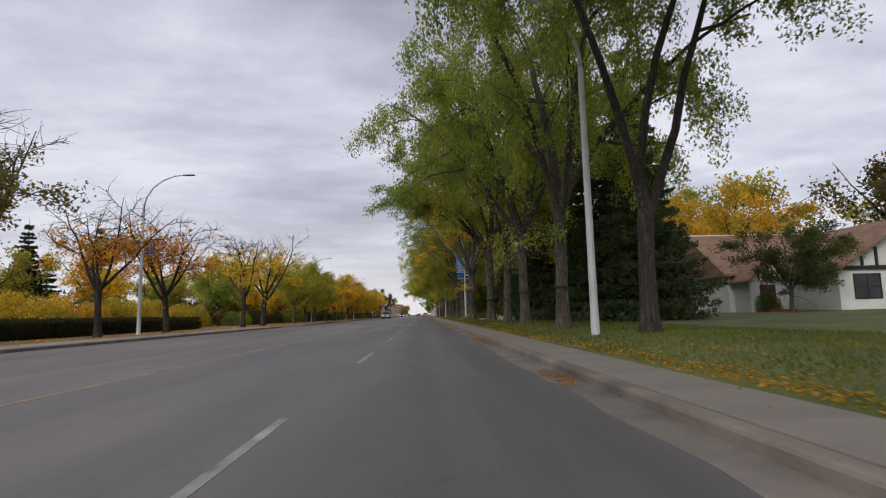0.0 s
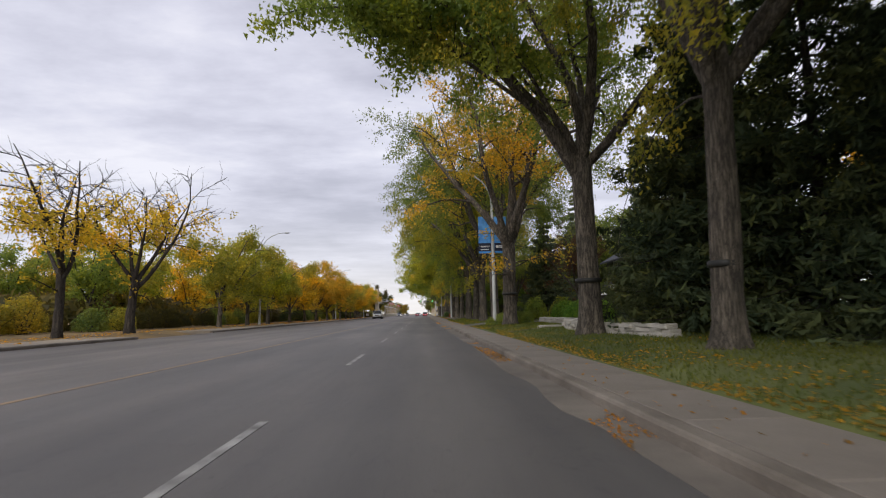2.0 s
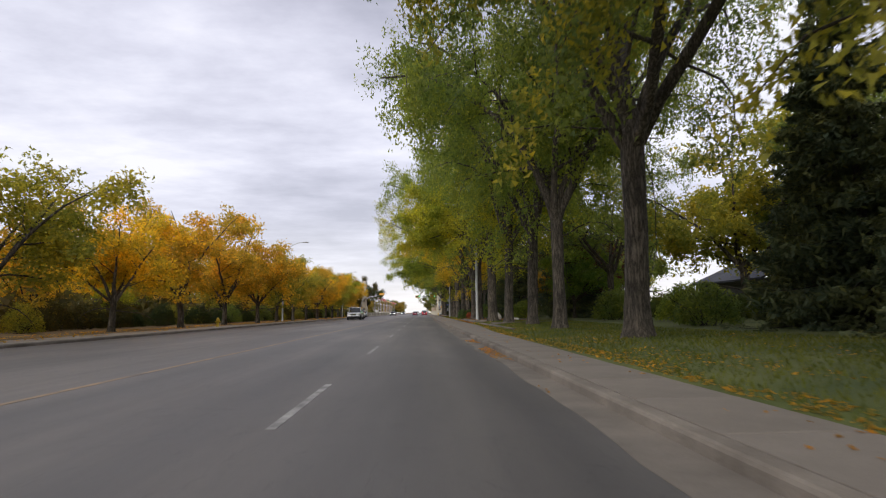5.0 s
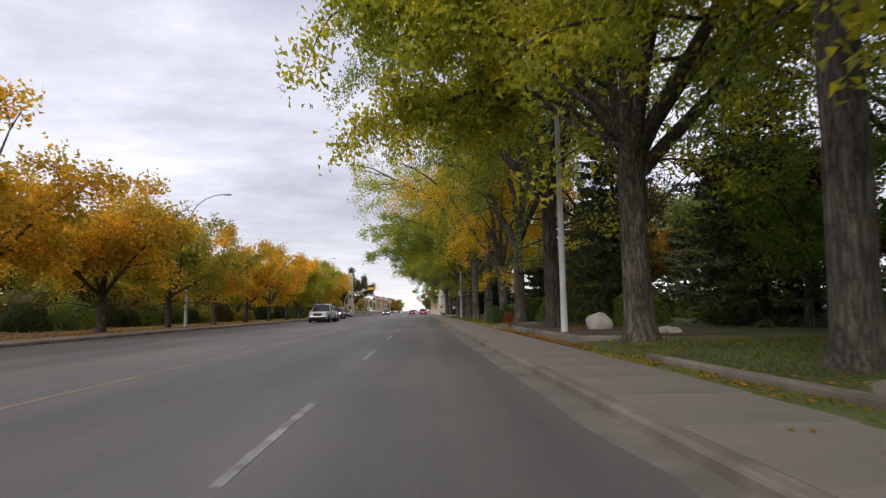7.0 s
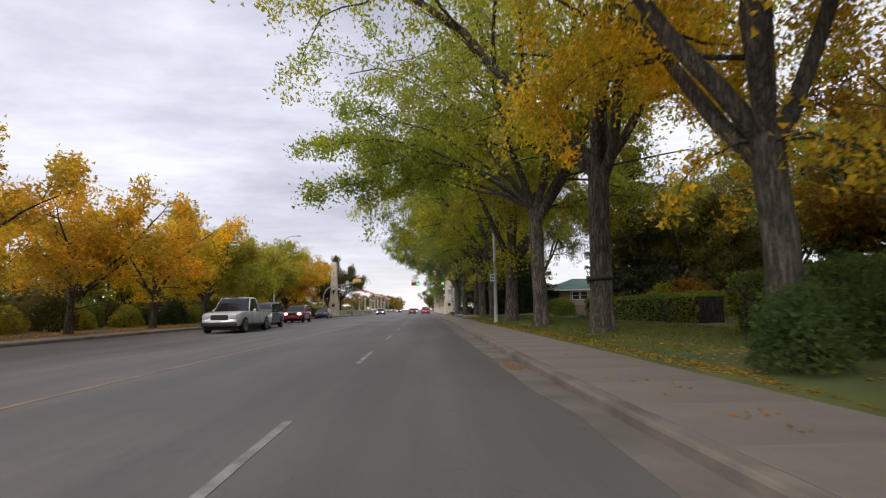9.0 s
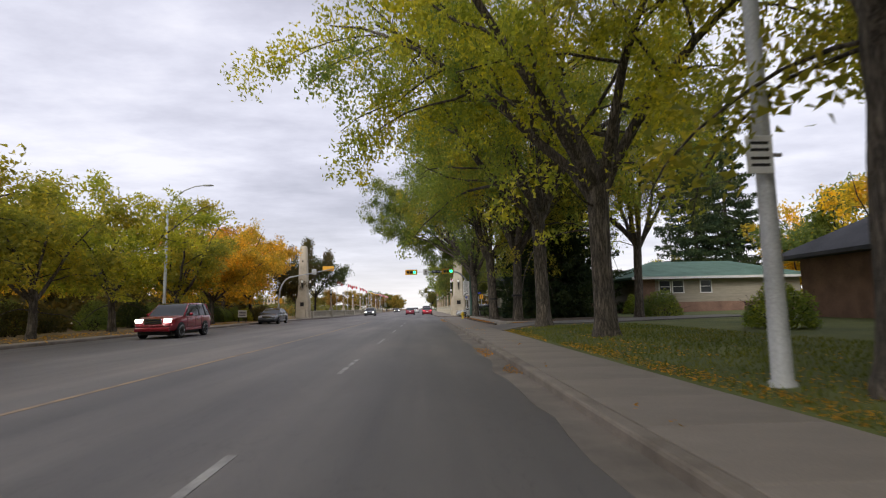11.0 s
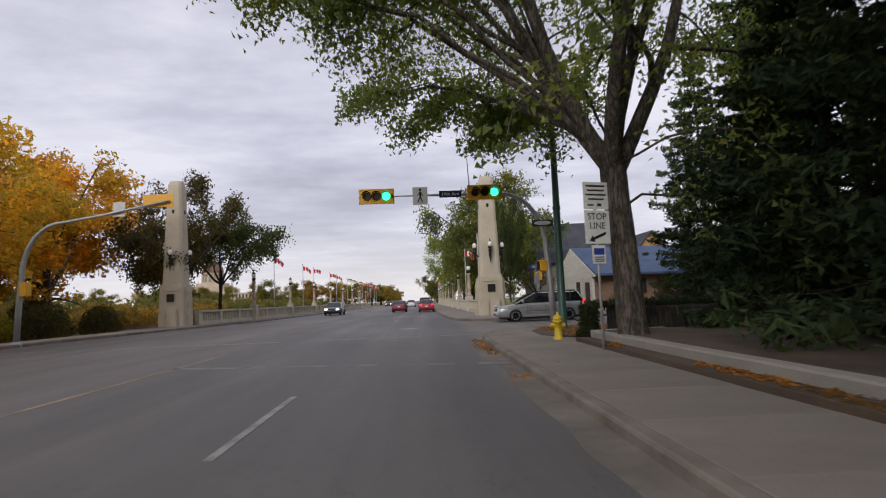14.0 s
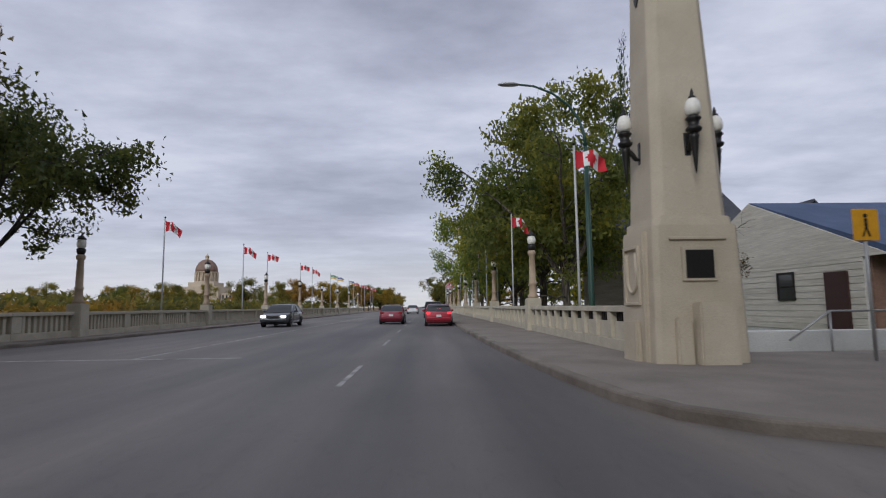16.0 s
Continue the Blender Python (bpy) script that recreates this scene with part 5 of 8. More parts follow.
r0 = flag_on_pole(4.75, 223.1, 6.2, 0, 0.28)
r1 = flag_on_pole(4.75, 236.0, 6.2, 0, 0.7, 8)
r2 = flag_on_pole(4.75, 290.0, 6.2, 1, 0.3, 0)
r3 = flag_on_pole(4.75, 296.5, 6.2, 2, 0.3, 0)
for k in range(16):
    y = 242.5 + 6.5 * k
    src = (r0, r1)[k % 2] if y < 272 else (r2, r3)[k % 2] if y < 300 else r1
    if abs(y - 290) > 1 and abs(y - 296.5) > 3:
        copy_thing(src, pose(4.75, y, 0.1, 0, 0, (k * 37) % 25 - 12))
for k in range(19):
    y = 236.7 + 6.57 * k
    if k % 3 == 1:
        continue
    src = (r1, r0)[k % 2] if y < 280 else (r2, r3)[k % 2] if y < 310 else r0
    copy_thing(src, pose(-14.75, y, 0.1, 0, 0, (k * 29) % 21 - 10))


# ---- street lamps ----
def street_lamp(x, y, side, banner=0, z=0.15, name="street_lamp", height=8.9, paint=STEEL_WHITE):
    """A tapered pole with a long curved arm and a cobra head; side: +1 reaches to +x."""
    s = empty(name, pose(x, y, z), ("pale steel" if paint is STEEL_WHITE else "green painted") + " street lamp with a curved arm" + (" and blue banners" if banner == 1 else " and purple banners" if banner == 2 else ""), "street lamp", "street lamps along the road")
    lathe("pole", [(0.15, -0.15), (0.15, 0.02), (0.115, 0.05), (0.105, 1.0), (0.075, height - 1.6)], paint, s, 12)
    a = [(0, 0, height - 1.65), (0.02 * side, 0, height - 1.2), (0.18 * side, 0, height - 0.65), (0.55 * side, 0, height - 0.1), (1.1 * side, 0, height + 0.32), (1.75 * side, 0, height + 0.58), (2.3 * side, 0, height + 0.64)]
    tube_ob("arm", a, [0.075, 0.06, 0.05, 0.045, 0.042, 0.04, 0.038], paint, s, 8)
    bm = bmesh.new()
    bmesh.ops.create_uvsphere(bm, u_segments=14, v_segments=8, radius=1.0)
    for v in bm.verts:
        v.co = Vector((2.62 * side + v.co.x * 0.40, v.co.y * 0.15, height + 0.63 + v.co.z * (0.085 if v.co.z > 0 else 0.05)))
    part("head", bm, GALV, s, smooth=True)
    return s


BLUE_CLOTH = surface("blue_banner_cloth", (0.02, 0.15, 0.48), (0.13, 0.40, 0.78), 5, 1.9, 0.7, bump=0.1, spread=0.18)
NAVY = plain("navy_print", (0.010, 0.014, 0.035), 0.7)
SKY_CLOTH = plain("light_blue_print", (0.05, 0.25, 0.62), 0.7)
PURPLE = surface("faded_purple_cloth", (0.05, 0.03, 0.07), (0.12, 0.06, 0.12), 10, 1.5, 0.8)


def banner(s, x0, x1, z0, z1, cloth, text=""):
    b = part("banner", box(bmesh.new(), x0, x1, -0.012, 0.012, z0, z1, 0.004), cloth, s)
    if cloth is BLUE_CLOTH:
        boxed("navy_strip", x0 + 0.002, x1 - 0.002, -0.016, 0.016, z0 + 0.12, z0 + 0.62, NAVY, b)
        boxed("pale_strip", x0 + 0.002, x1 - 0.002, -0.016, 0.016, z0, z0 + 0.10, SKY_CLOTH, b)
        if text:
            letters("lettering", text, 0.19, pose((x0 + x1) / 2, -0.018, z0 + 0.42, 90, 0, 0), WHITE, b)
            boxed("printed_bar", x0 + 0.12, x1 - 0.12, -0.019, -0.015, z0 + 0.20, z0 + 0.24, WHITE, b)
        else:
            boxed("printed_square", x0 + 0.08, x0 + 0.24, -0.019, -0.015, z0 + 0.32, z0 + 0.48, WHITE, b)
            for dz in (0.33, 0.39, 0.45):
                boxed("printed_bar", x0 + 0.28, x1 - 0.10, -0.019, -0.015, z0 + dz, z0 + dz + 0.025, WHITE, b)
    for z in (z0, z1):
        tube_ob("banner_arm", [(0, 0, z), (x0 if abs(x0) > abs(x1) else x1, 0, z)], 0.015, GALV, b, 6)


for y, k in ((33.4, 2), (82.6, 0), (131.2, 0), (180.0, 0)):
    s = street_lamp(-16.9, y, 1, k)
    if k == 2:
        banner(s, -0.75, -0.12, 4.7, 5.6, PURPLE)
        banner(s, 0.12, 0.75, 4.7, 5.6, PURPLE)
for y, x, k in ((14.75, 4.3, 0), (58.35, 4.36, 1), (108.5, 4.3, 0), (150.0, 4.24, 0)):
    s = street_lamp(x, y, -1, k, 0.22)
    if k == 1:
        banner(s, -0.86, -0.11, 4.35, 6.6, BLUE_CLOTH, "museum")
        banner(s, 0.11, 0.86, 4.35, 6.6, BLUE_CLOTH)
street_lamp(5.5, 224.3, -1, 0, 0.13, height=8.1, paint=GREEN_POLE)
street_lamp(5.5, 275.0, -1, 0, 0.13, height=8.1, paint=GREEN_POLE)

# ---- traffic signals, signs and street furniture at the crossing ----
def disc(bm, x, y, z, r, depth, n=18):
    """A round lens facing -y."""
    made = bmesh.ops.create_cone(bm, cap_ends=True, segments=n, radius1=r, radius2=r * 0.9, depth=depth)["verts"]
    bmesh.ops.transform(bm, matrix=pose(x, y, z, 90, 0, 0), verts=made)
    return bm


def signal_head(parent, x, y, z, lit, back=False):
    """A three-lens signal lying on its side, with a yellow backing board."""
    h = new("signal_head")
    h.parent = parent
    h.matrix_world = pose(x, y, z)
    tagged(h, "yellow horizontal signal head" + (" showing green" if lit else " seen from behind"))
    boxed("backboard", -0.62, 0.62, -0.01, 0.02, -0.27, 0.27, SIGNAL_YELLOW, h, 0.012)
    boxed("housing", -0.52, 0.52, 0.02, 0.2, -0.18, 0.18, SIGNAL_YELLOW, h, 0.03)
    for k, dx in enumerate((-0.34, 0.0, 0.34) if lit else ()):
        part("lens", disc(bmesh.new(), dx, -0.03, 0, 0.145, 0.05), GREEN_LIGHT if lit and k == 2 else SIGNAL_DARK, h, "lit green lens" if lit and k == 2 else "dark lens")
        v, f = [], []
        for i in range(13):
            a = radians(-20 + 220 * i / 12)
            for r, d in ((0.16, -0.02), (0.16, -0.24)):
                v.append((dx + r * math.cos(a), d, r * math.sin(a)))
        f = [[2 * i, 2 * i + 1, 2 * i + 3, 2 * i + 2] for i in range(12)]
        link_mesh("visor", v, f, BLACK, h)
    return h


def signal_mast(x, y, reach, side, label, rise=0.0):
    """A steel mast that bends over into a long arm."""
    m = empty("signal_mast", pose(x, y, 0.1), label, "traffic signal", "signal masts at the crossing")
    pts = [(0, 0, -0.1), (-side * 0.05, 0, 1.5), (-side * 0.12, 0, 2.6)] + [(-side * (0.13 + 1.52 * (1 - math.cos(radians(a)))), 0, 2.78 + 2.03 * math.sin(radians(a))) for a in range(10, 91, 10)] + [(-side * 3.2, 0, 4.84 + rise * 0.3), (-side * reach, 0, 4.84 + rise)]
    tube_ob("mast", pts, [0.115, 0.11, 0.10] + [0.095 - 0.003 * i for i in range(9)] + [0.055, 0.045], GALV if side > 0 else GALV, m, 12)
    lathe("base", [(0.2, -0.1), (0.2, 0.06), (0.14, 0.12)], GALV, m, 12)
    return m


mast = signal_mast(4.93, 200.15, 6.68, 1, "grey steel signal mast arching over the road with green lights")
signal_head(mast, -1.13, 199.98, 4.92, True)
signal_head(mast, 2.68, 199.98, 4.96, True)
boxed("crossing_sign", -4.80, -4.27, -0.09, -0.06, 4.50, 5.13, WHITE, mast, 0.01, "white sign with a walking figure symbol")
walker = bmesh.new()
disc(walker, -4.53, -0.10, 5.03, 0.045, 0.02, 12)
for x0, z0, x1, z1, w in ((-4.53, 4.96, -4.53, 4.78, 0.07), (-4.53, 4.79, -4.62, 4.58, 0.035), (-4.53, 4.79, -4.45, 4.58, 0.035), (-4.53, 4.95, -4.63, 4.82, 0.028), (-4.53, 4.95, -4.43, 4.82, 0.028)):
    d = Vector((x1 - x0, 0, z1 - z0))
    n = Vector((d.z, 0, -d.x)).normalized() * w / 2
    vs = [walker.verts.new((px + s * n.x, yy, pz + s * n.z)) for yy in (-0.11, -0.09) for px, pz, s in ((x0, z0, 1), (x1, z1, 1), (x1, z1, -1), (x0, z0, -1))]
    walker.faces.new(vs[:4])
    walker.faces.new(vs[4:][::-1])
    for i in range(4):
        walker.faces.new((vs[i], vs[4 + i], vs[4 + (i + 1) % 4], vs[(i + 1) % 4]))
part("walking_symbol", walker, BLACK, mast)
SIGN_NAVY = plain("sign_navy", (0.012, 0.016, 0.075), 0.4)
board = boxed("street_sign", -3.86, -3.08, -0.09, -0.06, 4.73, 4.97, SIGN_NAVY, mast, 0.008, "navy street sign with white letters")
letters("lettering", "19th Ave", 0.17, pose(-3.47, -0.093, 4.845, 90, 0, 0), WHITE, board)
tube_ob("antenna", [(-2.75, 0, 4.8), (-2.79, 0, 5.4), (-2.82, 0, 6.15)], [0.03, 0.018, 0.012], DARK_STEEL, mast, 6)
green_board = boxed("route_sign", -0.62, 0.13, -0.14, -0.11, 3.58, 3.82, GREEN_POLE, mast, 0.008, "green sign with a white oval")
oval = bmesh.new()
disc(oval, 0, 0, 0, 1, 0.02, 24)
for v in oval.verts:
    v.co = Vector((-0.245 + v.co.x * 0.30, -0.145 + v.co.y * 0.3, 3.70 + v.co.z * 0.075))
part("oval", oval, WHITE, green_board)
side_head = boxed("side_signal", -0.42, -0.16, -0.15, 0.15, 2.0, 2.40, SIGNAL_YELLOW, mast, 0.03, "yellow crossing signal facing the side street")
tube_ob("bracket", [(0, 0, 2.45), (-0.28, 0, 2.45), (-0.29, 0, 2.38)], 0.025, GALV, side_head, 6)
boxed("signal_visor", -0.52, -0.42, -0.12, 0.12, 2.05, 2.35, BLACK, side_head, 0.02)

mast2 = signal_mast(-15.75, 203.4, 5.9, -1, "grey steel signal mast reaching over the oncoming lanes", 0.75)
signal_head(mast2, -10.35, 203.5, 5.72, False)
boxed("blank_sign", 3.6, 4.1, 0.05, 0.08, 5.0, 5.6, GALV, mast2, 0.01, "back of a metal sign")
boxed("side_signal", 0.16, 0.42, -0.15, 0.15, 1.9, 2.45, SIGNAL_YELLOW, mast2, 0.03, "yellow crossing signal")

# tall dark green lighting pole behind the corner
gp = empty("green_pole", pose(4.95, 199.0, 0.1), "tall dark green steel pole on the corner", "pole")
lathe("pole", [(0.2, -0.1), (0.2, 0.05), (0.135, 0.1), (0.125, 2.5), (0.085, 9.5)], GREEN_POLE, gp, 14)
lathe("collar", [(0.12, 3.98), (0.13, 4.0), (0.13, 4.1), (0.12, 4.12)], GREEN_POLE, gp, 14)

HYDRANT_YELLOW = surface("hydrant_yellow", (0.42, 0.28, 0.01), (0.62, 0.44, 0.02), 30, 3, 0.5, bump=0.15)


def hydrant(x, y, z):
    h = empty("fire_hydrant", pose(x, y, z) @ Matrix.Scale(0.86, 4), "yellow cast iron fire hydrant", "hydrant", "fire hydrants")
    lathe("barrel", [(0.16, -0.1), (0.16, 0.05), (0.115, 0.07), (0.11, 0.48), (0.15, 0.50), (0.15, 0.56)], HYDRANT_YELLOW, h, 16)
    lathe("bonnet", [(0.15, 0.56), (0.135, 0.64), (0.08, 0.71), (0.035, 0.73), (0.035, 0.79), (0.01, 0.8)], HYDRANT_YELLOW, h, 16)
    for a in (0, 90, 180):
        bm = bmesh.new()
        bmesh.ops.create_cone(bm, cap_ends=True, segments=10, radius1=0.07, radius2=0.06, depth=0.14)
        bmesh.ops.transform(bm, matrix=pose(0, 0, 0.42, 0, 0, a) @ pose(0.15, 0, 0, 0, 90, 0), verts=bm.verts)
        part("outlet", bm, HYDRANT_YELLOW, h)
    return h


hyd = hydrant(3.78, 195.0, 0.12)
copy_thing(hyd, pose(-15.2, 106, 0.13))

# lane-stop sign: two plates and a small notice on one post
ss = empty("stop_line_sign", pose(3.93, 191.98, 0.03, 0, 0, 16), "tall white metal sign with black letters and arrow", "sign")
tube_ob("post", [(0, 0, -0.2), (0, 0, 3.45)], 0.03, GALV, ss, 8)
upper = boxed("upper_plate", -0.29, 0.29, -0.05, -0.035, 2.90, 3.46, WHITE, ss, 0.006)
for z, w in ((3.36, 0.22), (3.27, 0.2), (3.18, 0.24), (3.09, 0.18)):
    boxed("printed_bar", -w, w, -0.054, -0.05, z, z + 0.035, BLACK, upper)
boxed("printed_bar", -0.2, -0.06, -0.054, -0.05, 2.97, 3.0, BLACK, upper)
boxed("printed_bar", 0.02, 0.12, -0.054, -0.05, 2.96, 3.02, BLACK, upper)
plate = boxed("plate", -0.29, 0.29, -0.05, -0.035, 2.20, 2.88, WHITE, ss, 0.006)
letters("lettering", "STOP\nLINE", 0.185, pose(0, -0.053, 2.655, 90, 0, 0), BLACK, plate)
arrow = bmesh.new()
va = [arrow.verts.new(c) for c in ((0.20, -0.054, 2.42), (0.17, -0.054, 2.38), (-0.09, -0.054, 2.28), (-0.06, -0.054, 2.24), (-0.21, -0.054, 2.25), (-0.13, -0.054, 2.37), (-0.11, -0.054, 2.33), (0.17, -0.054, 2.44))]
arrow.faces.new(va)
part("arrow", arrow, BLACK, plate)
small = boxed("small_plate", -0.155, 0.155, -0.05, -0.035, 1.80, 2.17, WHITE, ss, 0.006, "small orange-edged notice")
boxed("blue_band", -0.12, 0.12, -0.054, -0.05, 1.98, 2.11, plain("notice_blue", (0.03, 0.06, 0.32), 0.5), small)
for z in (1.84, 1.88, 1.92):
    boxed("printed_bar", -0.11, 0.11, -0.054, -0.05, z, z + 0.02, SIGN_NAVY, small)
for x in (-0.152, 0.142):
    boxed("edge_bar", x, x + 0.01, -0.053, -0.05, 1.81, 2.16, SIGNAL_YELLOW, small)

# signs on the far corner
fs = empty("street_name_post", pose(7.0, 212.4, 0.22), "steel post with blue street name signs", "sign")
tube_ob("post", [(0, 0, -0.2), (0, 0, 2.85)], 0.035, GALV, fs, 8)
SIGN_BLUE = plain("sign_blue", (0.01, 0.035, 0.35), 0.45)
b1 = boxed("name_plate", -0.42, 0.42, -0.02, 0.0, 2.62, 2.82, SIGN_BLUE, fs, 0.006)
letters("lettering", "19th Ave", 0.15, pose(0, -0.024, 2.71, 90, 0, 0), WHITE, b1)
b2 = boxed("name_plate", -0.01, 0.01, -0.3, 0.3, 2.40, 2.58, SIGN_BLUE, fs, 0.006)
boxed("shield_plate", -0.16, 0.16, -0.05, -0.03, 1.7, 2.3, GALV, fs, 0.006, "back of a narrow metal sign")
ws = empty("crossing_warning_sign", pose(7.8, 215.6, 0.2), "yellow warning sign with a walking figure symbol", "sign")
tube_ob("post", [(0, 0, -0.2), (0, 0, 2.6)], 0.03, GALV, ws, 8)
wp = boxed("plate", -0.24, 0.24, -0.045, -0.03, 2.05, 2.62, SIGNAL_YELLOW, ws, 0.01)
wk = bmesh.new()
disc(wk, 0, -0.05, 2.5, 0.04, 0.01, 10)
for a in (((-0.03, -0.05, 2.45), (0.03, -0.05, 2.45), (0.03, -0.05, 2.3), (-0.03, -0.05, 2.3)), ((-0.02, -0.05, 2.3), (0.02, -0.05, 2.3), (0.08, -0.05, 2.12), (0.04, -0.05, 2.12)), ((-0.02, -0.05, 2.3), (0.01, -0.05, 2.3), (-0.05, -0.05, 2.12), (-0.09, -0.05, 2.12))):
    wk.faces.new([wk.verts.new(c) for c in a])
part("walking_symbol", wk, BLACK, wp)

mh = tagged(lathe("manhole_cover", [(0.44, -0.01), (0.44, 0.006), (0.36, 0.008), (0.34, 0.005)], surface("cast_iron", (0.17, 0.17, 0.165), (0.30, 0.30, 0.29), 25, 6, 0.6, 0.3, 0.3), None, 28, at=(-0.31, 205.5, 0)), "round cast iron manhole cover set in asphalt", "manhole cover")


# ---- vehicles ----
GLASS_DARK = plain("tinted_glass", (0.012, 0.014, 0.016), 0.08)
TYRE = surface("tyre_rubber", (0.010, 0.010, 0.010), (0.025, 0.025, 0.025), 60, 4, 0.85, bump=0.2)
RIM = plain("alloy_rim", (0.62, 0.63, 0.64), 0.35, 0.15)
HUB = plain("brake_grey", (0.03, 0.03, 0.032), 0.6)
TRIM = plain("black_trim", (0.014, 0.014, 0.015), 0.55)
CHROME = plain("chrome", (0.60, 0.60, 0.60), 0.18, 1.0)
TAIL_LIT, TAIL, HEAD_LIT = glow("lit_tail_lamp", (1.0, 0.03, 0.05), 1.6), plain("tail_lamp", (0.25, 0.01, 0.012), 0.2), glow("lit_headlamp", (1.0, 0.95, 0.85), 4.0)
HEAD = plain("headlamp", (0.55, 0.56, 0.58), 0.12)
PLATE = plain("licence_plate", (0.62, 0.62, 0.60), 0.5)


def loft(name, rings, material, parent, label=""):
    n = len(rings[0])
    verts = [p for r in rings for p in r]
    faces = [[i * n + k, i * n + (k + 1) % n, (i + 1) * n + (k + 1) % n, (i + 1) * n + k] for i in range(len(rings) - 1) for k in range(n)]
    faces += [list(range(n))[::-1], list(range((len(rings) - 1) * n, len(rings) * n))]
    ob = link_mesh(name, verts, faces, material, parent, label, True)
    me = ob.data
    bm = bmesh.new()
    bm.from_mesh(me)
    bmesh.ops.recalc_face_normals(bm, faces=bm.faces)
    bm.to_mesh(me)
    bm.free()
    me.polygons.foreach_set("use_smooth", [True] * len(me.polygons))
    mod = ob.modifiers.new("edges", "EDGE_SPLIT")
    mod.split_angle = radians(38)
    return ob


def wheel(parent, x, y, r, width, spokes):
    w = new("wheel")
    w.parent = parent
    w.location = (x, y, r)
    s = 1 if x > 0 else -1
    prof = [(r * 0.66, -width / 2), (r * 0.93, -width / 2), (r, -width / 2 + 0.03), (r, width / 2 - 0.03), (r * 0.93, width / 2), (r * 0.66, width / 2)]
    t = lathe("tyre", prof, TYRE, w, 24)
    t.rotation_euler = (0, radians(90), 0)
    bm = bmesh.new()
    made = bmesh.ops.create_cone(bm, cap_ends=True, segments=24, radius1=r * 0.66, radius2=r * 0.66, depth=width * 0.94)["verts"]
    bmesh.ops.transform(bm, matrix=pose(0, 0, 0, 0, 90, 0), verts=made)
    part("hub", bm, HUB, w)
    bm = bmesh.new()
    for k in range(spokes):
        box(bm, width * 0.44, width * 0.50, -0.034, 0.034, 0.0, r * 0.62, 0.010)
        bmesh.ops.rotate(bm, verts=bm.verts, matrix=Matrix.Rotation(2 * math.pi / spokes, 3, "X"), cent=(0, 0, 0))
    if s < 0:
        bmesh.ops.scale(bm, vec=(-1, 1, 1), verts=bm.verts)
    part("spokes", bm, RIM, w)
    rg = lathe("rim_ring", [(r * 0.58, width * 0.40), (r * 0.64, width * 0.52), (r * 0.70, width * 0.52), (r * 0.70, width * 0.40)], RIM, w, 24)
    rg.rotation_euler = (0, radians(90 if s > 0 else -90), 0)
    return w


KINDS = {
    # length, width, height, wheel radius, axles (from the rear), body tops (place, height, half-width share), glasshouse (rear foot, roof rear, roof front, front foot)
    "sedan": (4.7, 1.80, 1.44, 0.32, (0.21, 0.80), ((0, 0.62, 0.80), (0.015, 0.90, 0.88), (0.10, 0.97, 0.95), (0.22, 0.97, 1), (0.40, 0.93, 1), (0.70, 0.92, 1), (0.86, 0.82, 0.97), (0.96, 0.70, 0.90), (1, 0.52, 0.78)), (0.10, 0.27, 0.55, 0.74)),
    "van": (4.92, 1.86, 1.62, 0.325, (0.19, 0.80), ((0, 0.60, 0.84), (0.012, 1.02, 0.92), (0.08, 1.08, 0.98), (0.35, 1.04, 1), (0.66, 1.02, 1), (0.76, 1.0, 0.99), (0.82, 0.965, 0.98), (0.88, 0.92, 0.96), (0.93, 0.86, 0.93), (0.965, 0.79, 0.88), (0.985, 0.72, 0.84), (1, 0.60, 0.78)), (0.015, 0.075, 0.56, 0.80)),
    "suv": (4.6, 1.86, 1.68, 0.36, (0.20, 0.80), ((0, 0.65, 0.85), (0.012, 1.05, 0.93), (0.08, 1.08, 0.98), (0.4, 1.05, 1), (0.70, 1.06, 1), (0.88, 1.0, 0.97), (0.97, 0.86, 0.90), (1, 0.6, 0.8)), (0.02, 0.10, 0.54, 0.72)),
    "truck": (5.7, 2.0, 1.86, 0.38, (0.21, 0.83), ((0, 0.70, 0.96), (0.01, 1.12, 0.98), (0.30, 1.12, 1), (0.45, 1.12, 1), (0.68, 1.12, 1), (0.86, 1.10, 0.96), (0.965, 1.02, 0.90), (0.985, 0.80, 0.88), (1, 0.6, 0.84)), (0.42, 0.445, 0.60, 0.71)),
}


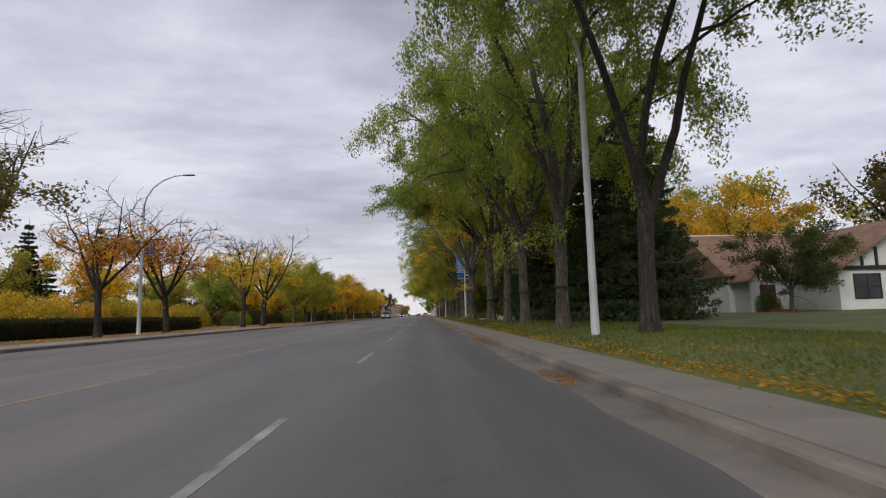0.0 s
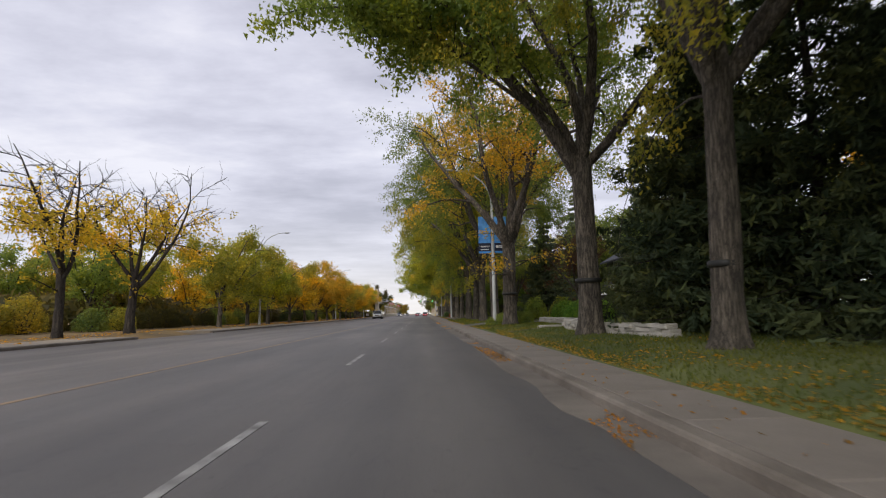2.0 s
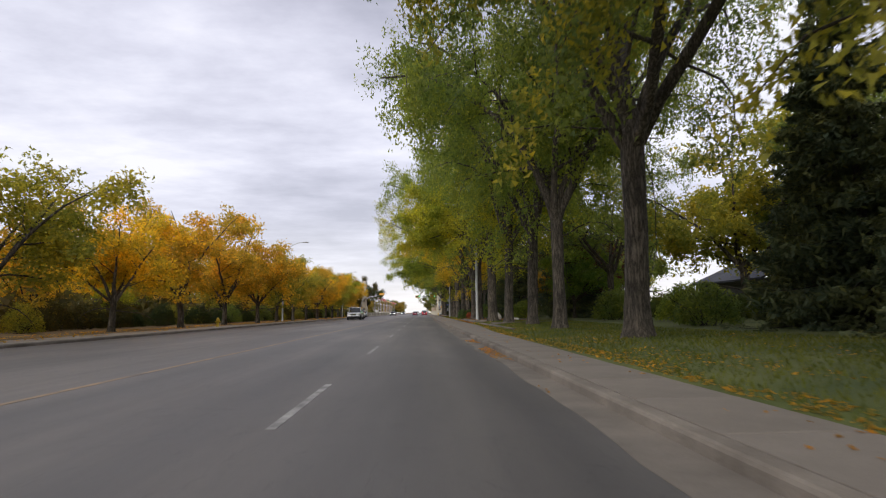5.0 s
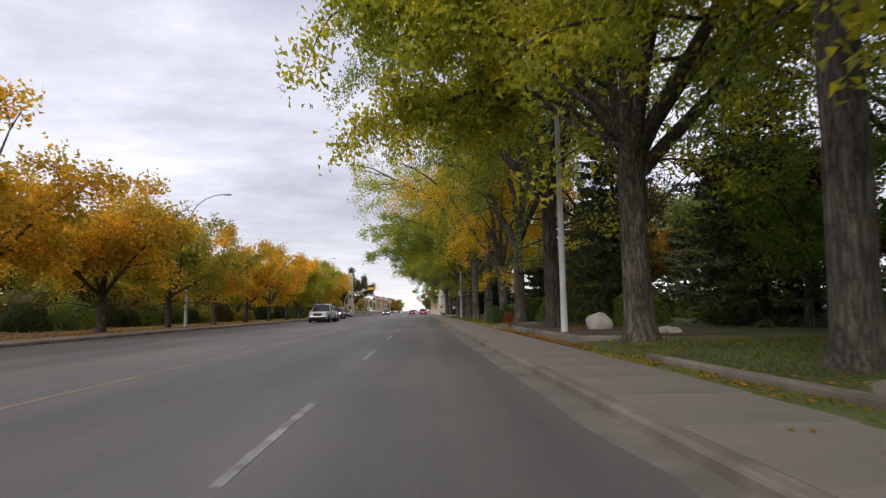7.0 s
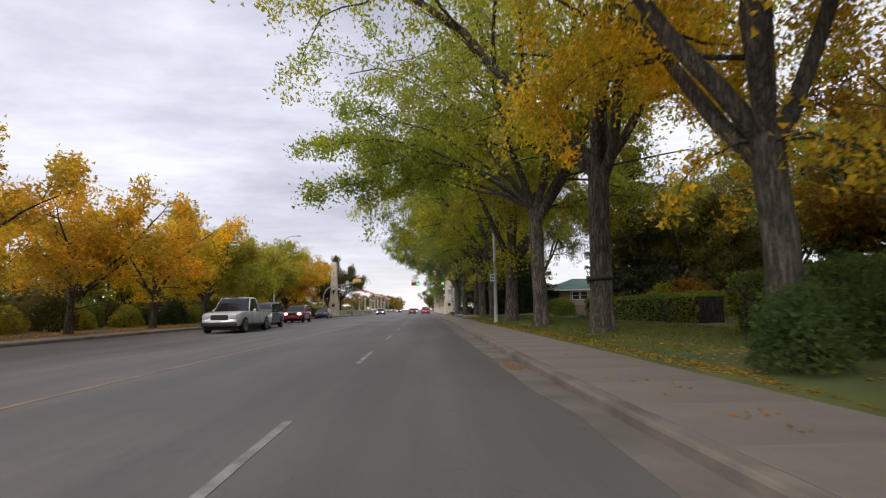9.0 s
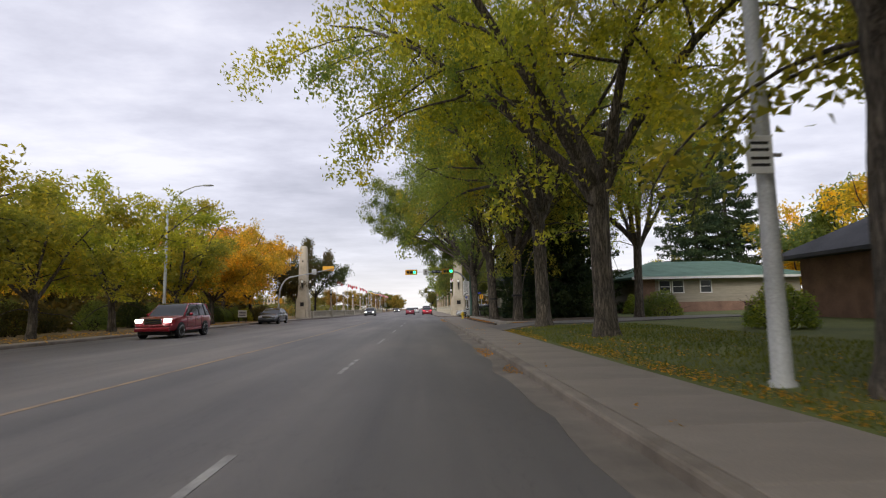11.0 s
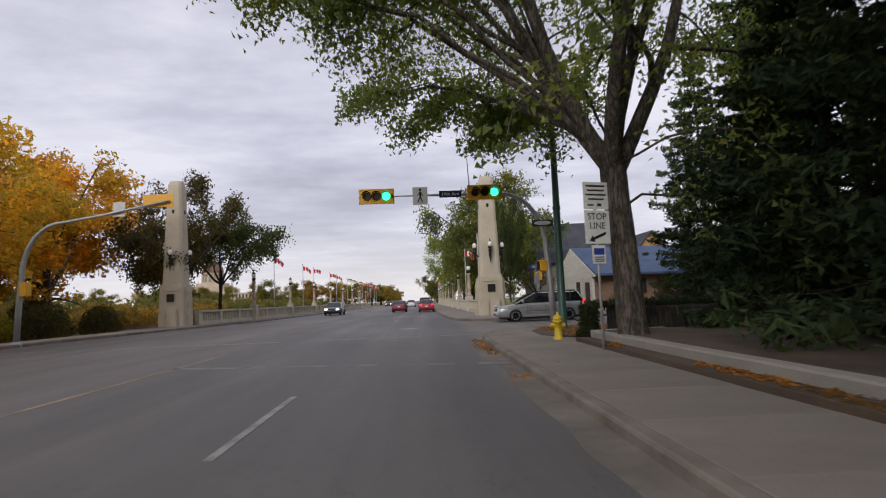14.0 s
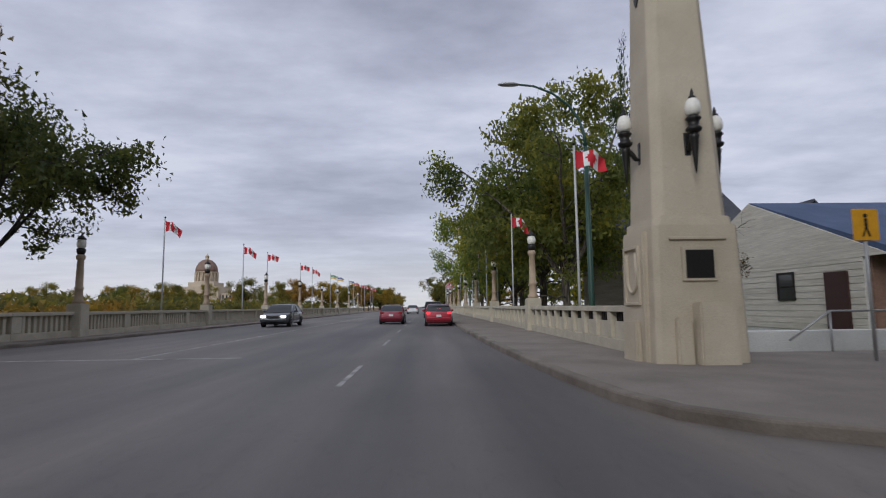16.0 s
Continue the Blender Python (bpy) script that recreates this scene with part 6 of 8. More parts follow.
def vehicle(name, kind, x, y, turn, paint, label, lit="none", group="cars on the road", roof=None, size=1.0):
    L, W, H, R, axles, tops, glass = KINDS[kind]
    v = empty(name, pose(x, y, 0.0, 0, 0, turn) @ Matrix.Scale(size, 4), label, "truck" if kind == "truck" else "car", group)
    w = W / 2
    zb = 0.26 if kind in ("sedan", "van") else 0.36
    rings = []
    for u, top, share in tops:
        yy, ww = -L / 2 + u * L, w * share
        low = zb + (0.12 if u in (0, 1) else 0.0)
        half = [(ww * 0.90, low), (ww * 0.985, low + 0.10), (ww, (low + top) * 0.52), (ww * 0.985, top - 0.14), (ww * 0.94, top - 0.04), (ww * 0.84, top)]
        rings.append([(a, yy, z) for a, z in half] + [(-a, yy, z) for a, z in half[::-1]])
    loft("body", rings, paint, v)
    belt = max(t for _, t, _ in tops) - 0.05
    f0, r0, r1, f1 = (-L / 2 + q * L for q in glass)
    roof_w, foot_w = w * 0.74, w * 0.93
    foot_f = next(t for u, t, _ in tops if u >= glass[3] - 0.12) - 0.03
    g = [[(a * s, yy, z) for a, z in ((foot_w, belt), (roof_w, H - 0.05))] for yy, z, s in ()]
    rings_g = []
    for yy, lo, hi, q in ((f0, belt, belt + 0.02, 0.0), ((f0 + r0) / 2, belt, (belt + H) / 2 + 0.03, 0.55), (r0, belt, H - 0.04, 1.0), (r1, belt, H - 0.04, 1.0), (r1 + (f1 - r1) * 0.22, belt, H - 0.04 - (H - foot_f) * 0.13, 0.9), (r1 + (f1 - r1) * 0.5, belt - 0.01, H - 0.04 - (H - foot_f) * 0.40, 0.66), (r1 + (f1 - r1) * 0.78, foot_f - 0.03, H - 0.04 - (H - foot_f) * 0.72, 0.3), (f1, foot_f - 0.05, foot_f + 0.01, 0.0)):
        top_w = foot_w + (roof_w - foot_w) * q
        rings_g.append([(-foot_w, yy, lo), (-(foot_w + top_w) / 2 - 0.012, yy, (lo + hi) / 2), (-top_w, yy, hi), (0, yy, hi + 0.02), (top_w, yy, hi), ((foot_w + top_w) / 2 + 0.012, yy, (lo + hi) / 2), (foot_w, yy, lo)])
    loft("glasshouse", rings_g, GLASS_DARK, v)
    verts = [(-foot_w, f0, belt), (foot_w, f0, belt), (foot_w, f1, foot_f - 0.02), (-foot_w, f1, foot_f - 0.02), (-roof_w, r0, H - 0.04), (roof_w, r0, H - 0.04), (roof_w, r1, H - 0.04), (-roof_w, r1, H - 0.04)]
    rr = []
    for u, z, s in ((0.0, H - 0.06, 0.93), (0.1, H - 0.015, 1.0), (0.5, H, 1.03), (0.9, H - 0.015, 1.0), (1.0, H - 0.06, 0.93)):
        yy = r0 - 0.05 + (r1 - r0 + 0.10) * u
        rr.append([(roof_w * s * 1.03, yy, H - 0.08), (roof_w * s * 0.98, yy, z - 0.015), (roof_w * s * 0.7, yy, z), (-roof_w * s * 0.7, yy, z), (-roof_w * s * 0.98, yy, z - 0.015), (-roof_w * s * 1.03, yy, H - 0.08)])
    loft("roof", rr, paint, v)
    for s in (-1, 1):
        fw, rw = foot_w * s * 1.004, roof_w * s * 1.01
        posts = [((fw, f0, belt), (rw, r0, H - 0.05)), ((fw, f1, foot_f), (rw, r1, H - 0.05))]
        if kind != "truck":
            posts += [((fw, f0 + (f1 - f0) * q, belt - 0.01), (rw, r0 + (r1 - r0) * p, H - 0.05)) for q, p in ((0.45, 0.5),) + (((0.2, 0.16),) if kind != "sedan" else ())]
        for a, b in posts:
            tube_ob("pillar", [a, b], 0.035, TRIM if a[1] not in (f0, f1) else paint, v, 6)
        for q in axles:
            bm = bmesh.new()
            made = bmesh.ops.create_cone(bm, cap_ends=True, segments=24, radius1=R * 1.07, radius2=R * 1.07, depth=0.05)["verts"]
            bmesh.ops.transform(bm, matrix=pose(s * (w - 0.021), -L / 2 + q * L, R * 1.03, 0, 90, 0), verts=made)
            part("wheel_arch", bm, TRIM, v)
            wheel(v, s * (w - 0.088), -L / 2 + q * L, R, 0.22, 7 if kind == "van" else 5)
        # lamps, mirrors, handles
        boxed("tail_lamp", *sorted((s * w * 0.60, s * w * 0.90)), -L / 2 - 0.02, -L / 2 + 0.14, 0.78 if kind != "van" else 0.88, 0.93 if kind != "van" else 1.16, TAIL_LIT if lit == "rear" else TAIL, v, 0.03, "red tail lamp")
        if kind == "van":
            hb = bmesh.new()
            bmesh.ops.create_uvsphere(hb, u_segments=14, v_segments=8, radius=1)
            bmesh.ops.transform(hb, matrix=pose(s * w * 0.775, L / 2 - 0.36, 0.795, 10, 0, s * 17) @ Matrix.Diagonal((0.125, 0.42, 0.085, 1)), verts=hb.verts)
            part("headlamp", hb, HEAD, v, "clear swept-back headlamp", smooth=True)
        else:
            boxed("headlamp", *sorted((s * w * 0.52, s * w * 0.86)), L / 2 - 0.22, L / 2 - 0.005, 0.60 if kind == "sedan" else 0.64 if kind == "van" else 0.74, 0.73 if kind == "sedan" else 0.80 if kind == "van" else 0.92, HEAD_LIT if lit == "front" else HEAD, v, 0.035, "headlamp")
        mb = bmesh.new()
        bmesh.ops.create_uvsphere(mb, u_segments=10, v_segments=6, radius=1)
        for q in mb.verts:
            q.co = Vector((s * (w + 0.09) + q.co.x * 0.10, f1 - 0.42 + q.co.y * 0.07, belt + 0.08 + q.co.z * 0.08))
        part("mirror", mb, paint, v, smooth=True)
        for q in ((0.40, 0.60) if kind != "truck" else (0.50,)):
            boxed("door_handle", *sorted((s * w, s * (w + 0.025))), -L / 2 + q * L - 0.09, -L / 2 + q * L + 0.09, belt - 0.16, belt - 0.125, paint if kind == "van" else CHROME, v, 0.008)
        for q in ((0.30, 0.46, 0.66) if kind != "truck" else (0.43, 0.64)):
            boxed("door_seam", *sorted((s * (w * 0.99), s * (w + 0.003))), -L / 2 + q * L - 0.004, -L / 2 + q * L + 0.004, zb + 0.16, belt - 0.06, TRIM, v)
        boxed("sill", *sorted((s * w * 0.93, s * (w + 0.006))), -L / 2 + axles[0] * L + R * 1.2, -L / 2 + axles[1] * L - R * 1.2, zb - 0.02, zb + 0.10, TRIM if kind == "truck" else paint, v, 0.02)
    boxed("rear_bumper", -w * 0.88, w * 0.88, -L / 2 - 0.06, -L / 2 + 0.1, 0.38, 0.58, CHROME if kind == "truck" else paint, v, 0.05)
    boxed("front_bumper", -w * 0.86, w * 0.86, L / 2 - 0.12, L / 2 + 0.06, 0.34, 0.54, TRIM if kind == "truck" else paint, v, 0.05)
    boxed("grille", -w * 0.42, w * 0.42, L / 2 - 0.1, L / 2 + 0.012, 0.58 if kind in ("sedan", "van") else 0.68, 0.72 if kind in ("sedan", "van") else 0.93, TRIM, v, 0.02)
    for k in range(3):
        z = 0.605 + k * 0.04 if kind in ("sedan", "van") else 0.72 + k * 0.08
        boxed("grille_bar", -w * 0.44, w * 0.44, L / 2 + 0.005, L / 2 + 0.022, z, z + 0.018, CHROME, v)
    boxed("licence_plate", -0.16, 0.16, -L / 2 - 0.075, -L / 2 - 0.055, 0.60, 0.75, PLATE, v, 0.005)
    boxed("underside", -w * 0.8, w * 0.8, -L / 2 + 0.25, L / 2 - 0.25, 0.17, zb + 0.1, TRIM, v)
    if lit == "rear" and kind == "sedan":
        boxed("brake_lamp", -0.14, 0.14, f0 + 0.28, f0 + 0.33, belt + 0.20, belt + 0.235, TAIL_LIT, v, 0.005, "high brake lamp")
    if kind == "truck":
        boxed("bed_well", -w * 0.84, w * 0.84, -L / 2 + 0.1, f0 - 0.08, 1.0, 1.123, TRIM, v)
        for s in (-1, 1):
            boxed("bed_rail", *sorted((s * w * 0.86, s * w * 0.97)), -L / 2 + 0.02, f0 - 0.02, 1.10, 1.17, paint, v, 0.02)
        boxed("tailgate_rail", -w * 0.9, w * 0.9, -L / 2 + 0.01, -L / 2 + 0.1, 1.10, 1.17, paint, v, 0.02)
        boxed("side_trim", w - 0.004, w + 0.012, -L / 2 + 0.4 * L, -L / 2 + 0.66 * L, 0.72, 0.79, TRIM, v)
    if kind == "van":
        for s in (-1, 1):
            boxed("side_moulding", *sorted((s * (w - 0.004), s * (w + 0.012))), -L / 2 + 0.30 * L, -L / 2 + 0.68 * L, 0.56, 0.585, CHROME, v, 0.004)
            boxed("fog_lamp", *sorted((s * w * 0.52, s * w * 0.70)), L / 2 - 0.06, L / 2 + 0.066, 0.40, 0.46, HEAD, v, 0.01)
            boxed("roof_rail", *sorted((s * roof_w * 0.90, s * roof_w * 0.97)), r0 + 0.1, r1 - 0.1, H - 0.02, H + 0.035, TRIM, v, 0.01)
        boxed("air_intake", -w * 0.45, w * 0.45, L / 2 - 0.06, L / 2 + 0.064, 0.38, 0.47, TRIM, v, 0.01)
    return v


def car_paint(name, c, metal=0.3):
    m, nodes, links, bsdf = shader(name)
    n = noise_of(nodes, links, 3, 4)
    links.new(ramp_of(nodes, links, n, [(0.3, tuple(q * 0.88 for q in c)), (0.7, tuple(min(1, q * 1.06) for q in c))]), bsdf.inputs["Base Color"])
    bsdf.inputs["Roughness"].default_value, bsdf.inputs["Metallic"].default_value, bsdf.inputs["Coat Weight"].default_value = 0.32, metal, 0.8
    return m


RED_PAINT, DARK_RED, SILVER, WHITE_CAR, NAVY_CAR, GREY_CAR, BLACK_CAR = (car_paint(n, c, k) for n, c, k in (("red_car_paint", (0.30, 0.010, 0.025), 0.3), ("dark_red_paint", (0.20, 0.012, 0.03), 0.3), ("silver_paint", (0.52, 0.53, 0.52), 0.45), ("white_car_paint", (0.66, 0.67, 0.68), 0.0), ("navy_car_paint", (0.016, 0.028, 0.080), 0.3), ("grey_car_paint", (0.10, 0.11, 0.12), 0.4), ("black_car_paint", (0.015, 0.016, 0.018), 0.2)))
vehicle("red_sedan", "sedan", 0.66, 240.4, 0, RED_PAINT, "red sedan driving ahead with lit tail lamps", "rear", size=0.92)
vehicle("red_coupe", "sedan", -2.45, 245.0, 0, DARK_RED, "dark red sedan driving in the next lane", "none", size=0.92)
vehicle("black_suv", "suv", 0.6, 262.0, 0, BLACK_CAR, "black sport utility car driving over the bridge", "none")
vehicle("white_sedan", "sedan", -2.3, 296.0, 0, WHITE_CAR, "white sedan far along the bridge", "none")
vehicle("pickup_truck", "truck", -10.2, 148.3, 179, WHITE_CAR, "white pickup truck driving the other way", "none")
vehicle("navy_suv", "suv", -10.7, 154.2, 179, NAVY_CAR, "dark blue sport utility car with lit headlamps", "front")
vehicle("red_wagon", "suv", -12.3, 171.5, 180, RED_PAINT, "red wagon with lit headlamps", "front")
vehicle("dark_sedan", "sedan", -14.3, 196.4, 180, GREY_CAR, "dark grey sedan driving the other way", "none")
vehicle("grey_sedan", "sedan", -9.6, 242.5, 180, GREY_CAR, "grey sedan with lit headlamps on the bridge", "front")
vehicle("minivan", "van", 6.28, 209.0, 90, SILVER, "silver minivan waiting at the side street", "rear", size=0.9)
vehicle("parked_car", "sedan", -9.2, 330.0, 180, BLACK_CAR, "dark sedan far along the bridge", "front")

# ---- houses and gardens ----
SHINGLE_BROWN = surface("brown_shingle", (0.13, 0.075, 0.05), (0.26, 0.15, 0.10), 30, 1.2, 0.9, bump=0.4, depth=0.01)
SHINGLE_BLUE = surface("blue_grey_shingle", (0.038, 0.062, 0.125), (0.075, 0.110, 0.195), 30, 0.8, 0.85, bump=0.3, depth=0.01)
SHINGLE_DARK = surface("charcoal_shingle", (0.03, 0.032, 0.04), (0.07, 0.072, 0.085), 30, 0.8, 0.9, bump=0.3, depth=0.01)
SHINGLE_GREEN = surface("green_shingle", (0.05, 0.10, 0.075), (0.11, 0.19, 0.145), 30, 0.8, 0.9, bump=0.3, depth=0.01)
WHITE_WALL = surface("white_render", (0.50, 0.50, 0.48), (0.68, 0.68, 0.65), 40, 0.8, 0.9, bump=0.2)
DARK_WALL = surface("dark_siding", (0.05, 0.048, 0.045), (0.10, 0.095, 0.09), 8, 1.0, 0.85, bump=0.4, stretch=(0.2, 0.2, 5))
CREAM_WALL = surface("cream_siding", (0.52, 0.49, 0.42), (0.68, 0.64, 0.56), 8, 1.0, 0.8, bump=0.3, stretch=(0.2, 0.2, 5))
BEIGE_WALL = surface("beige_siding", (0.26, 0.23, 0.18), (0.38, 0.34, 0.27), 8, 1.0, 0.85, bump=0.3, stretch=(0.2, 0.2, 5))
BRICK_WALL = surface("red_brown_brick", (0.16, 0.095, 0.07), (0.30, 0.18, 0.13), 22, 1.5, 0.9, bump=0.4)
TIMBER = plain("black_timber", (0.018, 0.015, 0.013), 0.7)
PANE = plain("window_glass", (0.04, 0.045, 0.05), 0.06)


def window_on(parent, cx, cz, w, h, face, at, frame_mat=WHITE, bars=1):
    """A framed window on a wall; face: "s" looks to -y, "w" looks to -x; at: the wall's plane."""
    win = new("window")
    win.parent = parent
    win.matrix_world = pose(cx, at, cz) if face == "s" else pose(at, cx, cz, 0, 0, -90)
    boxed("pane", -w / 2, w / 2, -0.02, 0.03, -h / 2, h / 2, PANE, win)
    for x0, x1, z0, z1 in ((-w / 2 - 0.07, -w / 2, -h / 2 - 0.07, h / 2 + 0.07), (w / 2, w / 2 + 0.07, -h / 2 - 0.07, h / 2 + 0.07), (-w / 2, w / 2, h / 2, h / 2 + 0.07), (-w / 2, w / 2, -h / 2 - 0.07, -h / 2)):
        boxed("frame", x0, x1, -0.06, 0.02, z0, z1, frame_mat, win, 0.006)
    for k in range(bars):
        x = -w / 2 + w * (k + 1) / (bars + 1)
        boxed("bar", x - 0.025, x + 0.025, -0.045, 0.0, -h / 2, h / 2, frame_mat, win)
    boxed("bar", -w / 2, w / 2, -0.04, 0.0, -0.02, 0.02, frame_mat, win)
    return win


def prism_roof(name, x0, x1, y0, y1, z0, z1, along, material, parent, over=0.5, hip=0.0, thick=0.16):
    """A pitched roof with overhanging eaves; along: the ridge's axis."""
    x0, x1, y0, y1 = x0 - over, x1 + over, y0 - over, y1 + over
    if along == "x":
        ym = (y0 + y1) / 2
        top = [(x0, y0, z0), (x1, y0, z0), (x1, y1, z0), (x0, y1, z0), (x0 + hip, ym, z1), (x1 - hip, ym, z1)]
        tri = [(0, 1, 5, 4), (2, 3, 4, 5), (3, 0, 4), (1, 2, 5)]
    else:
        xm = (x0 + x1) / 2
        top = [(x0, y0, z0), (x1, y0, z0), (x1, y1, z0), (x0, y1, z0), (xm, y0 + hip, z1), (xm, y1 - hip, z1)]
        tri = [(3, 0, 4, 5), (1, 2, 5, 4), (0, 1, 4), (2, 3, 5)]
    if along == "y" and not hip:  # open ends show the gable wall behind
        low = [(x, y, z - thick) for x, y, z in top]
        return link_mesh(name, top + low, tri[:2] + [(9, 6, 0, 3), (7, 8, 2, 1), (6, 10, 4, 0), (10, 7, 1, 4), (8, 11, 5, 2), (11, 9, 3, 5), (9, 11, 10, 6), (7, 10, 11, 8)], material, parent)
    verts = top + [(x, y, z - thick) for x, y, z in top[:4]]
    faces = tri + [(6, 7, 1, 0), (7, 8, 2, 1), (8, 9, 3, 2), (9, 6, 0, 3), (9, 8, 7, 6)]
    return link_mesh(name, verts, faces, material, parent)


def house(name, label, x0, x1, y0, y1, z, eave, ridge, along, wall, roof, hip=0.0, over=0.5):
    h = empty(name, pose((x0 + x1) / 2, (y0 + y1) / 2, z), label, "house")
    o = Matrix.Translation(-Vector(((x0 + x1) / 2, (y0 + y1) / 2, z)))
    kids = [boxed("wall", x0, x1, y0, y1, z - 0.5, eave, wall, h), prism_roof("roof", x0, x1, y0, y1, eave, ridge, along, roof, h, over, hip)]
    for k in kids:
        k.matrix_local = o
    return h


def put(h, ob):
    """Moves a part built in world places under its thing."""
    ob.parent = h
    ob.matrix_local = h.matrix_world.inverted() @ Matrix.Identity(4)
    return ob


def gable(h, x0, x1, y, z0, z1, material, name="gable_wall"):
    xm = (x0 + x1) / 2
    v = [(x0, y, z0), (x1, y, z0), (xm, y, z1), (x0, y + 0.12, z0), (x1, y + 0.12, z0), (xm, y + 0.12, z1)]
    return put(h, link_mesh(name, v, [(0, 1, 2), (5, 4, 3), (0, 3, 4, 1), (1, 4, 5, 2), (2, 5, 3, 0)], material))


# half-timbered house on the lawn
tudor = house("tudor_house", "white half-timbered house with a brown shingle roof", 22.5, 36, 40, 50, 0.6, 3.3, 6.9, "x", WHITE_WALL, SHINGLE_BROWN, 0.0)
put(tudor, boxed("wing_wall", 27.0, 36.5, 35.0, 40.0, 0.0, 3.2, WHITE_WALL))
put(tudor, prism_roof("wing_roof", 27.0, 36.5, 34.6, 44, 3.2, 6.6, "y", SHINGLE_BROWN, None, 0.6))
gable(tudor, 27.0, 36.5, 34.9, 3.25, 6.2, WHITE_WALL)
for x, top in ((28.6, 4.0), (29.6, 4.6), (30.6, 5.2), (31.6, 5.8), (32.6, 5.5), (33.6, 4.9), (34.6, 4.3)):
    put(tudor, boxed("timber", x - 0.09, x + 0.09, 34.82, 34.9, 3.3, top, TIMBER))
put(tudor, boxed("timber", 27.0, 36.5, 34.80, 34.9, 3.15, 3.38, TIMBER))
window_on(tudor, 28.9, 2.05, 1.7, 1.5, "s", 34.98, TIMBER, 1)
put(tudor, boxed("porch_wall", 22.9, 25.5, 38.0, 40.0, 0.0, 2.7, WHITE_WALL))
put(tudor, prism_roof("porch_roof", 22.9, 25.5, 37.8, 42, 2.7, 4.6, "y", SHINGLE_BROWN, None, 0.4))
gable(tudor, 22.9, 25.5, 37.9, 2.72, 4.2, WHITE_WALL)
for x in (23.5, 24.2, 24.9):
    put(tudor, boxed("timber", x - 0.06, x + 0.06, 37.83, 37.9, 2.75, 3.4 if x != 24.2 else 4.0, TIMBER))
put(tudor, boxed("door", 23.6, 24.7, 37.93, 38.0, 0.5, 2.4, plain("dark_red_door", (0.06, 0.015, 0.012), 0.5)))
put(tudor, boxed("steps", 23.2, 25.2, 36.6, 37.95, 0.1, 0.65, plain("red_steps", (0.26, 0.03, 0.03), 0.7), bevel=0.02))
put(tudor, boxed("ridge_cap", 22.0, 36.5, 44.9, 45.1, 6.86, 6.96, WHITE_WALL))

far_house = house("dark_house", "dark two-storey house with white framed windows", 18.0, 27, 69.5, 77.5, 0.7, 5.6, 8.4, "y", DARK_WALL, SHINGLE_DARK)
for cx, cz, w in ((19.2, 3.0, 1.9), (22.6, 3.0, 1.9), (19.6, 5.0, 0.9), (22.4, 5.0, 0.9)):
    window_on(far_house, cx + 0.4, cz - 0.2, w, 1.2, "s", 69.48, WHITE, 2)
for cy, cz, w in ((71.2, 2.8, 1.4), (73.6, 2.8, 1.9), (76.0, 2.8, 1.2), (72.4, 4.9, 0.9), (75.0, 4.9, 0.9)):
    window_on(far_house, cy, cz, w, 1.15, "w", 17.98, WHITE, 2)
put(far_house, boxed("trim_board", 17.8, 27.2, 69.38, 69.48, 4.05, 4.2, WHITE))
low_house = house("grey_house", "low grey house behind garden trees", 27, 37, 107, 117, 0.6, 3.4, 5.8, "y", DARK_WALL, SHINGLE_DARK)
window_on(low_house, 29, 2.4, 1.7, 1.3, "s", 106.98, WHITE, 2)
window_on(low_house, 33, 2.4, 1.7, 1.3, "s", 106.98, WHITE, 2)
brown_house = house("grey_roof_house", "low brown house with a grey hipped roof", 17.5, 29, 158, 168, 0.6, 3.2, 5.4, "x", BRICK_WALL, SHINGLE_DARK, 3.0, 0.8)
window_on(brown_house, 19.5, 2.1, 1.8, 1.2, "s", 157.98, WHITE, 1)
window_on(brown_house, 162, 2.1, 1.8, 1.2, "w", 17.48, WHITE, 1)
bungalow = house("green_roof_bungalow", "beige bungalow with a green shingle roof and brick base", 17.6, 31, 187, 196.5, 0.4, 3.3, 4.9, "x", BEIGE_WALL, SHINGLE_GREEN, 4.0, 0.9)
put(bungalow, boxed("brick_base", 17.54, 31.06, 186.93, 196.56, -0.2, 1.25, BRICK_WALL))
put(bungalow, boxed("brick_corner", 17.53, 18.9, 186.92, 187.2, 1.25, 3.2, BRICK_WALL))
put(bungalow, boxed("fascia", 16.7, 31.9, 186.05, 186.1, 3.1, 3.3, WHITE_WALL))
for cx in (19.7, 20.8, 23.1):
    window_on(bungalow, cx, 2.5, 0.85, 0.95, "s", 186.98, WHITE, 0)

# hall with the blue roof past the crossing
hall = house("blue_roof_hall", "low white and brick hall with a long blue-grey roof", 14.45, 40, 222.4, 233.6, 0.1, 2.75, 5.3, "x", BRICK_WALL, SHINGLE_BLUE, 0.0, 1.0)
gv = [(x, y, z) for x in (13.38, 13.443) for y, z in ((221.42, 2.55), (234.58, 2.55), (228.0, 5.26))]
put(hall, link_mesh("gable_wall", gv, [(0, 2, 1), (3, 4, 5), (0, 1, 4, 3), (1, 2, 5, 4), (2, 0, 3, 5)], CREAM_WALL))
put(hall, boxed("end_wall", 13.42, 13.6, 222.4, 233.6, -0.2, 2.7, WHITE_WALL))
for k in range(11):
    put(hall, boxed("siding_board", 13.39, 13.43, 222.4, 233.6, 0.2 + 0.22 * k, 0.4 + 0.22 * k, CREAM_WALL, bevel=0.008))
put(hall, boxed("door", 13.33, 13.42, 223.0, 224.0, 0.1, 2.15, plain("dark_door", (0.05, 0.02, 0.018), 0.5)))
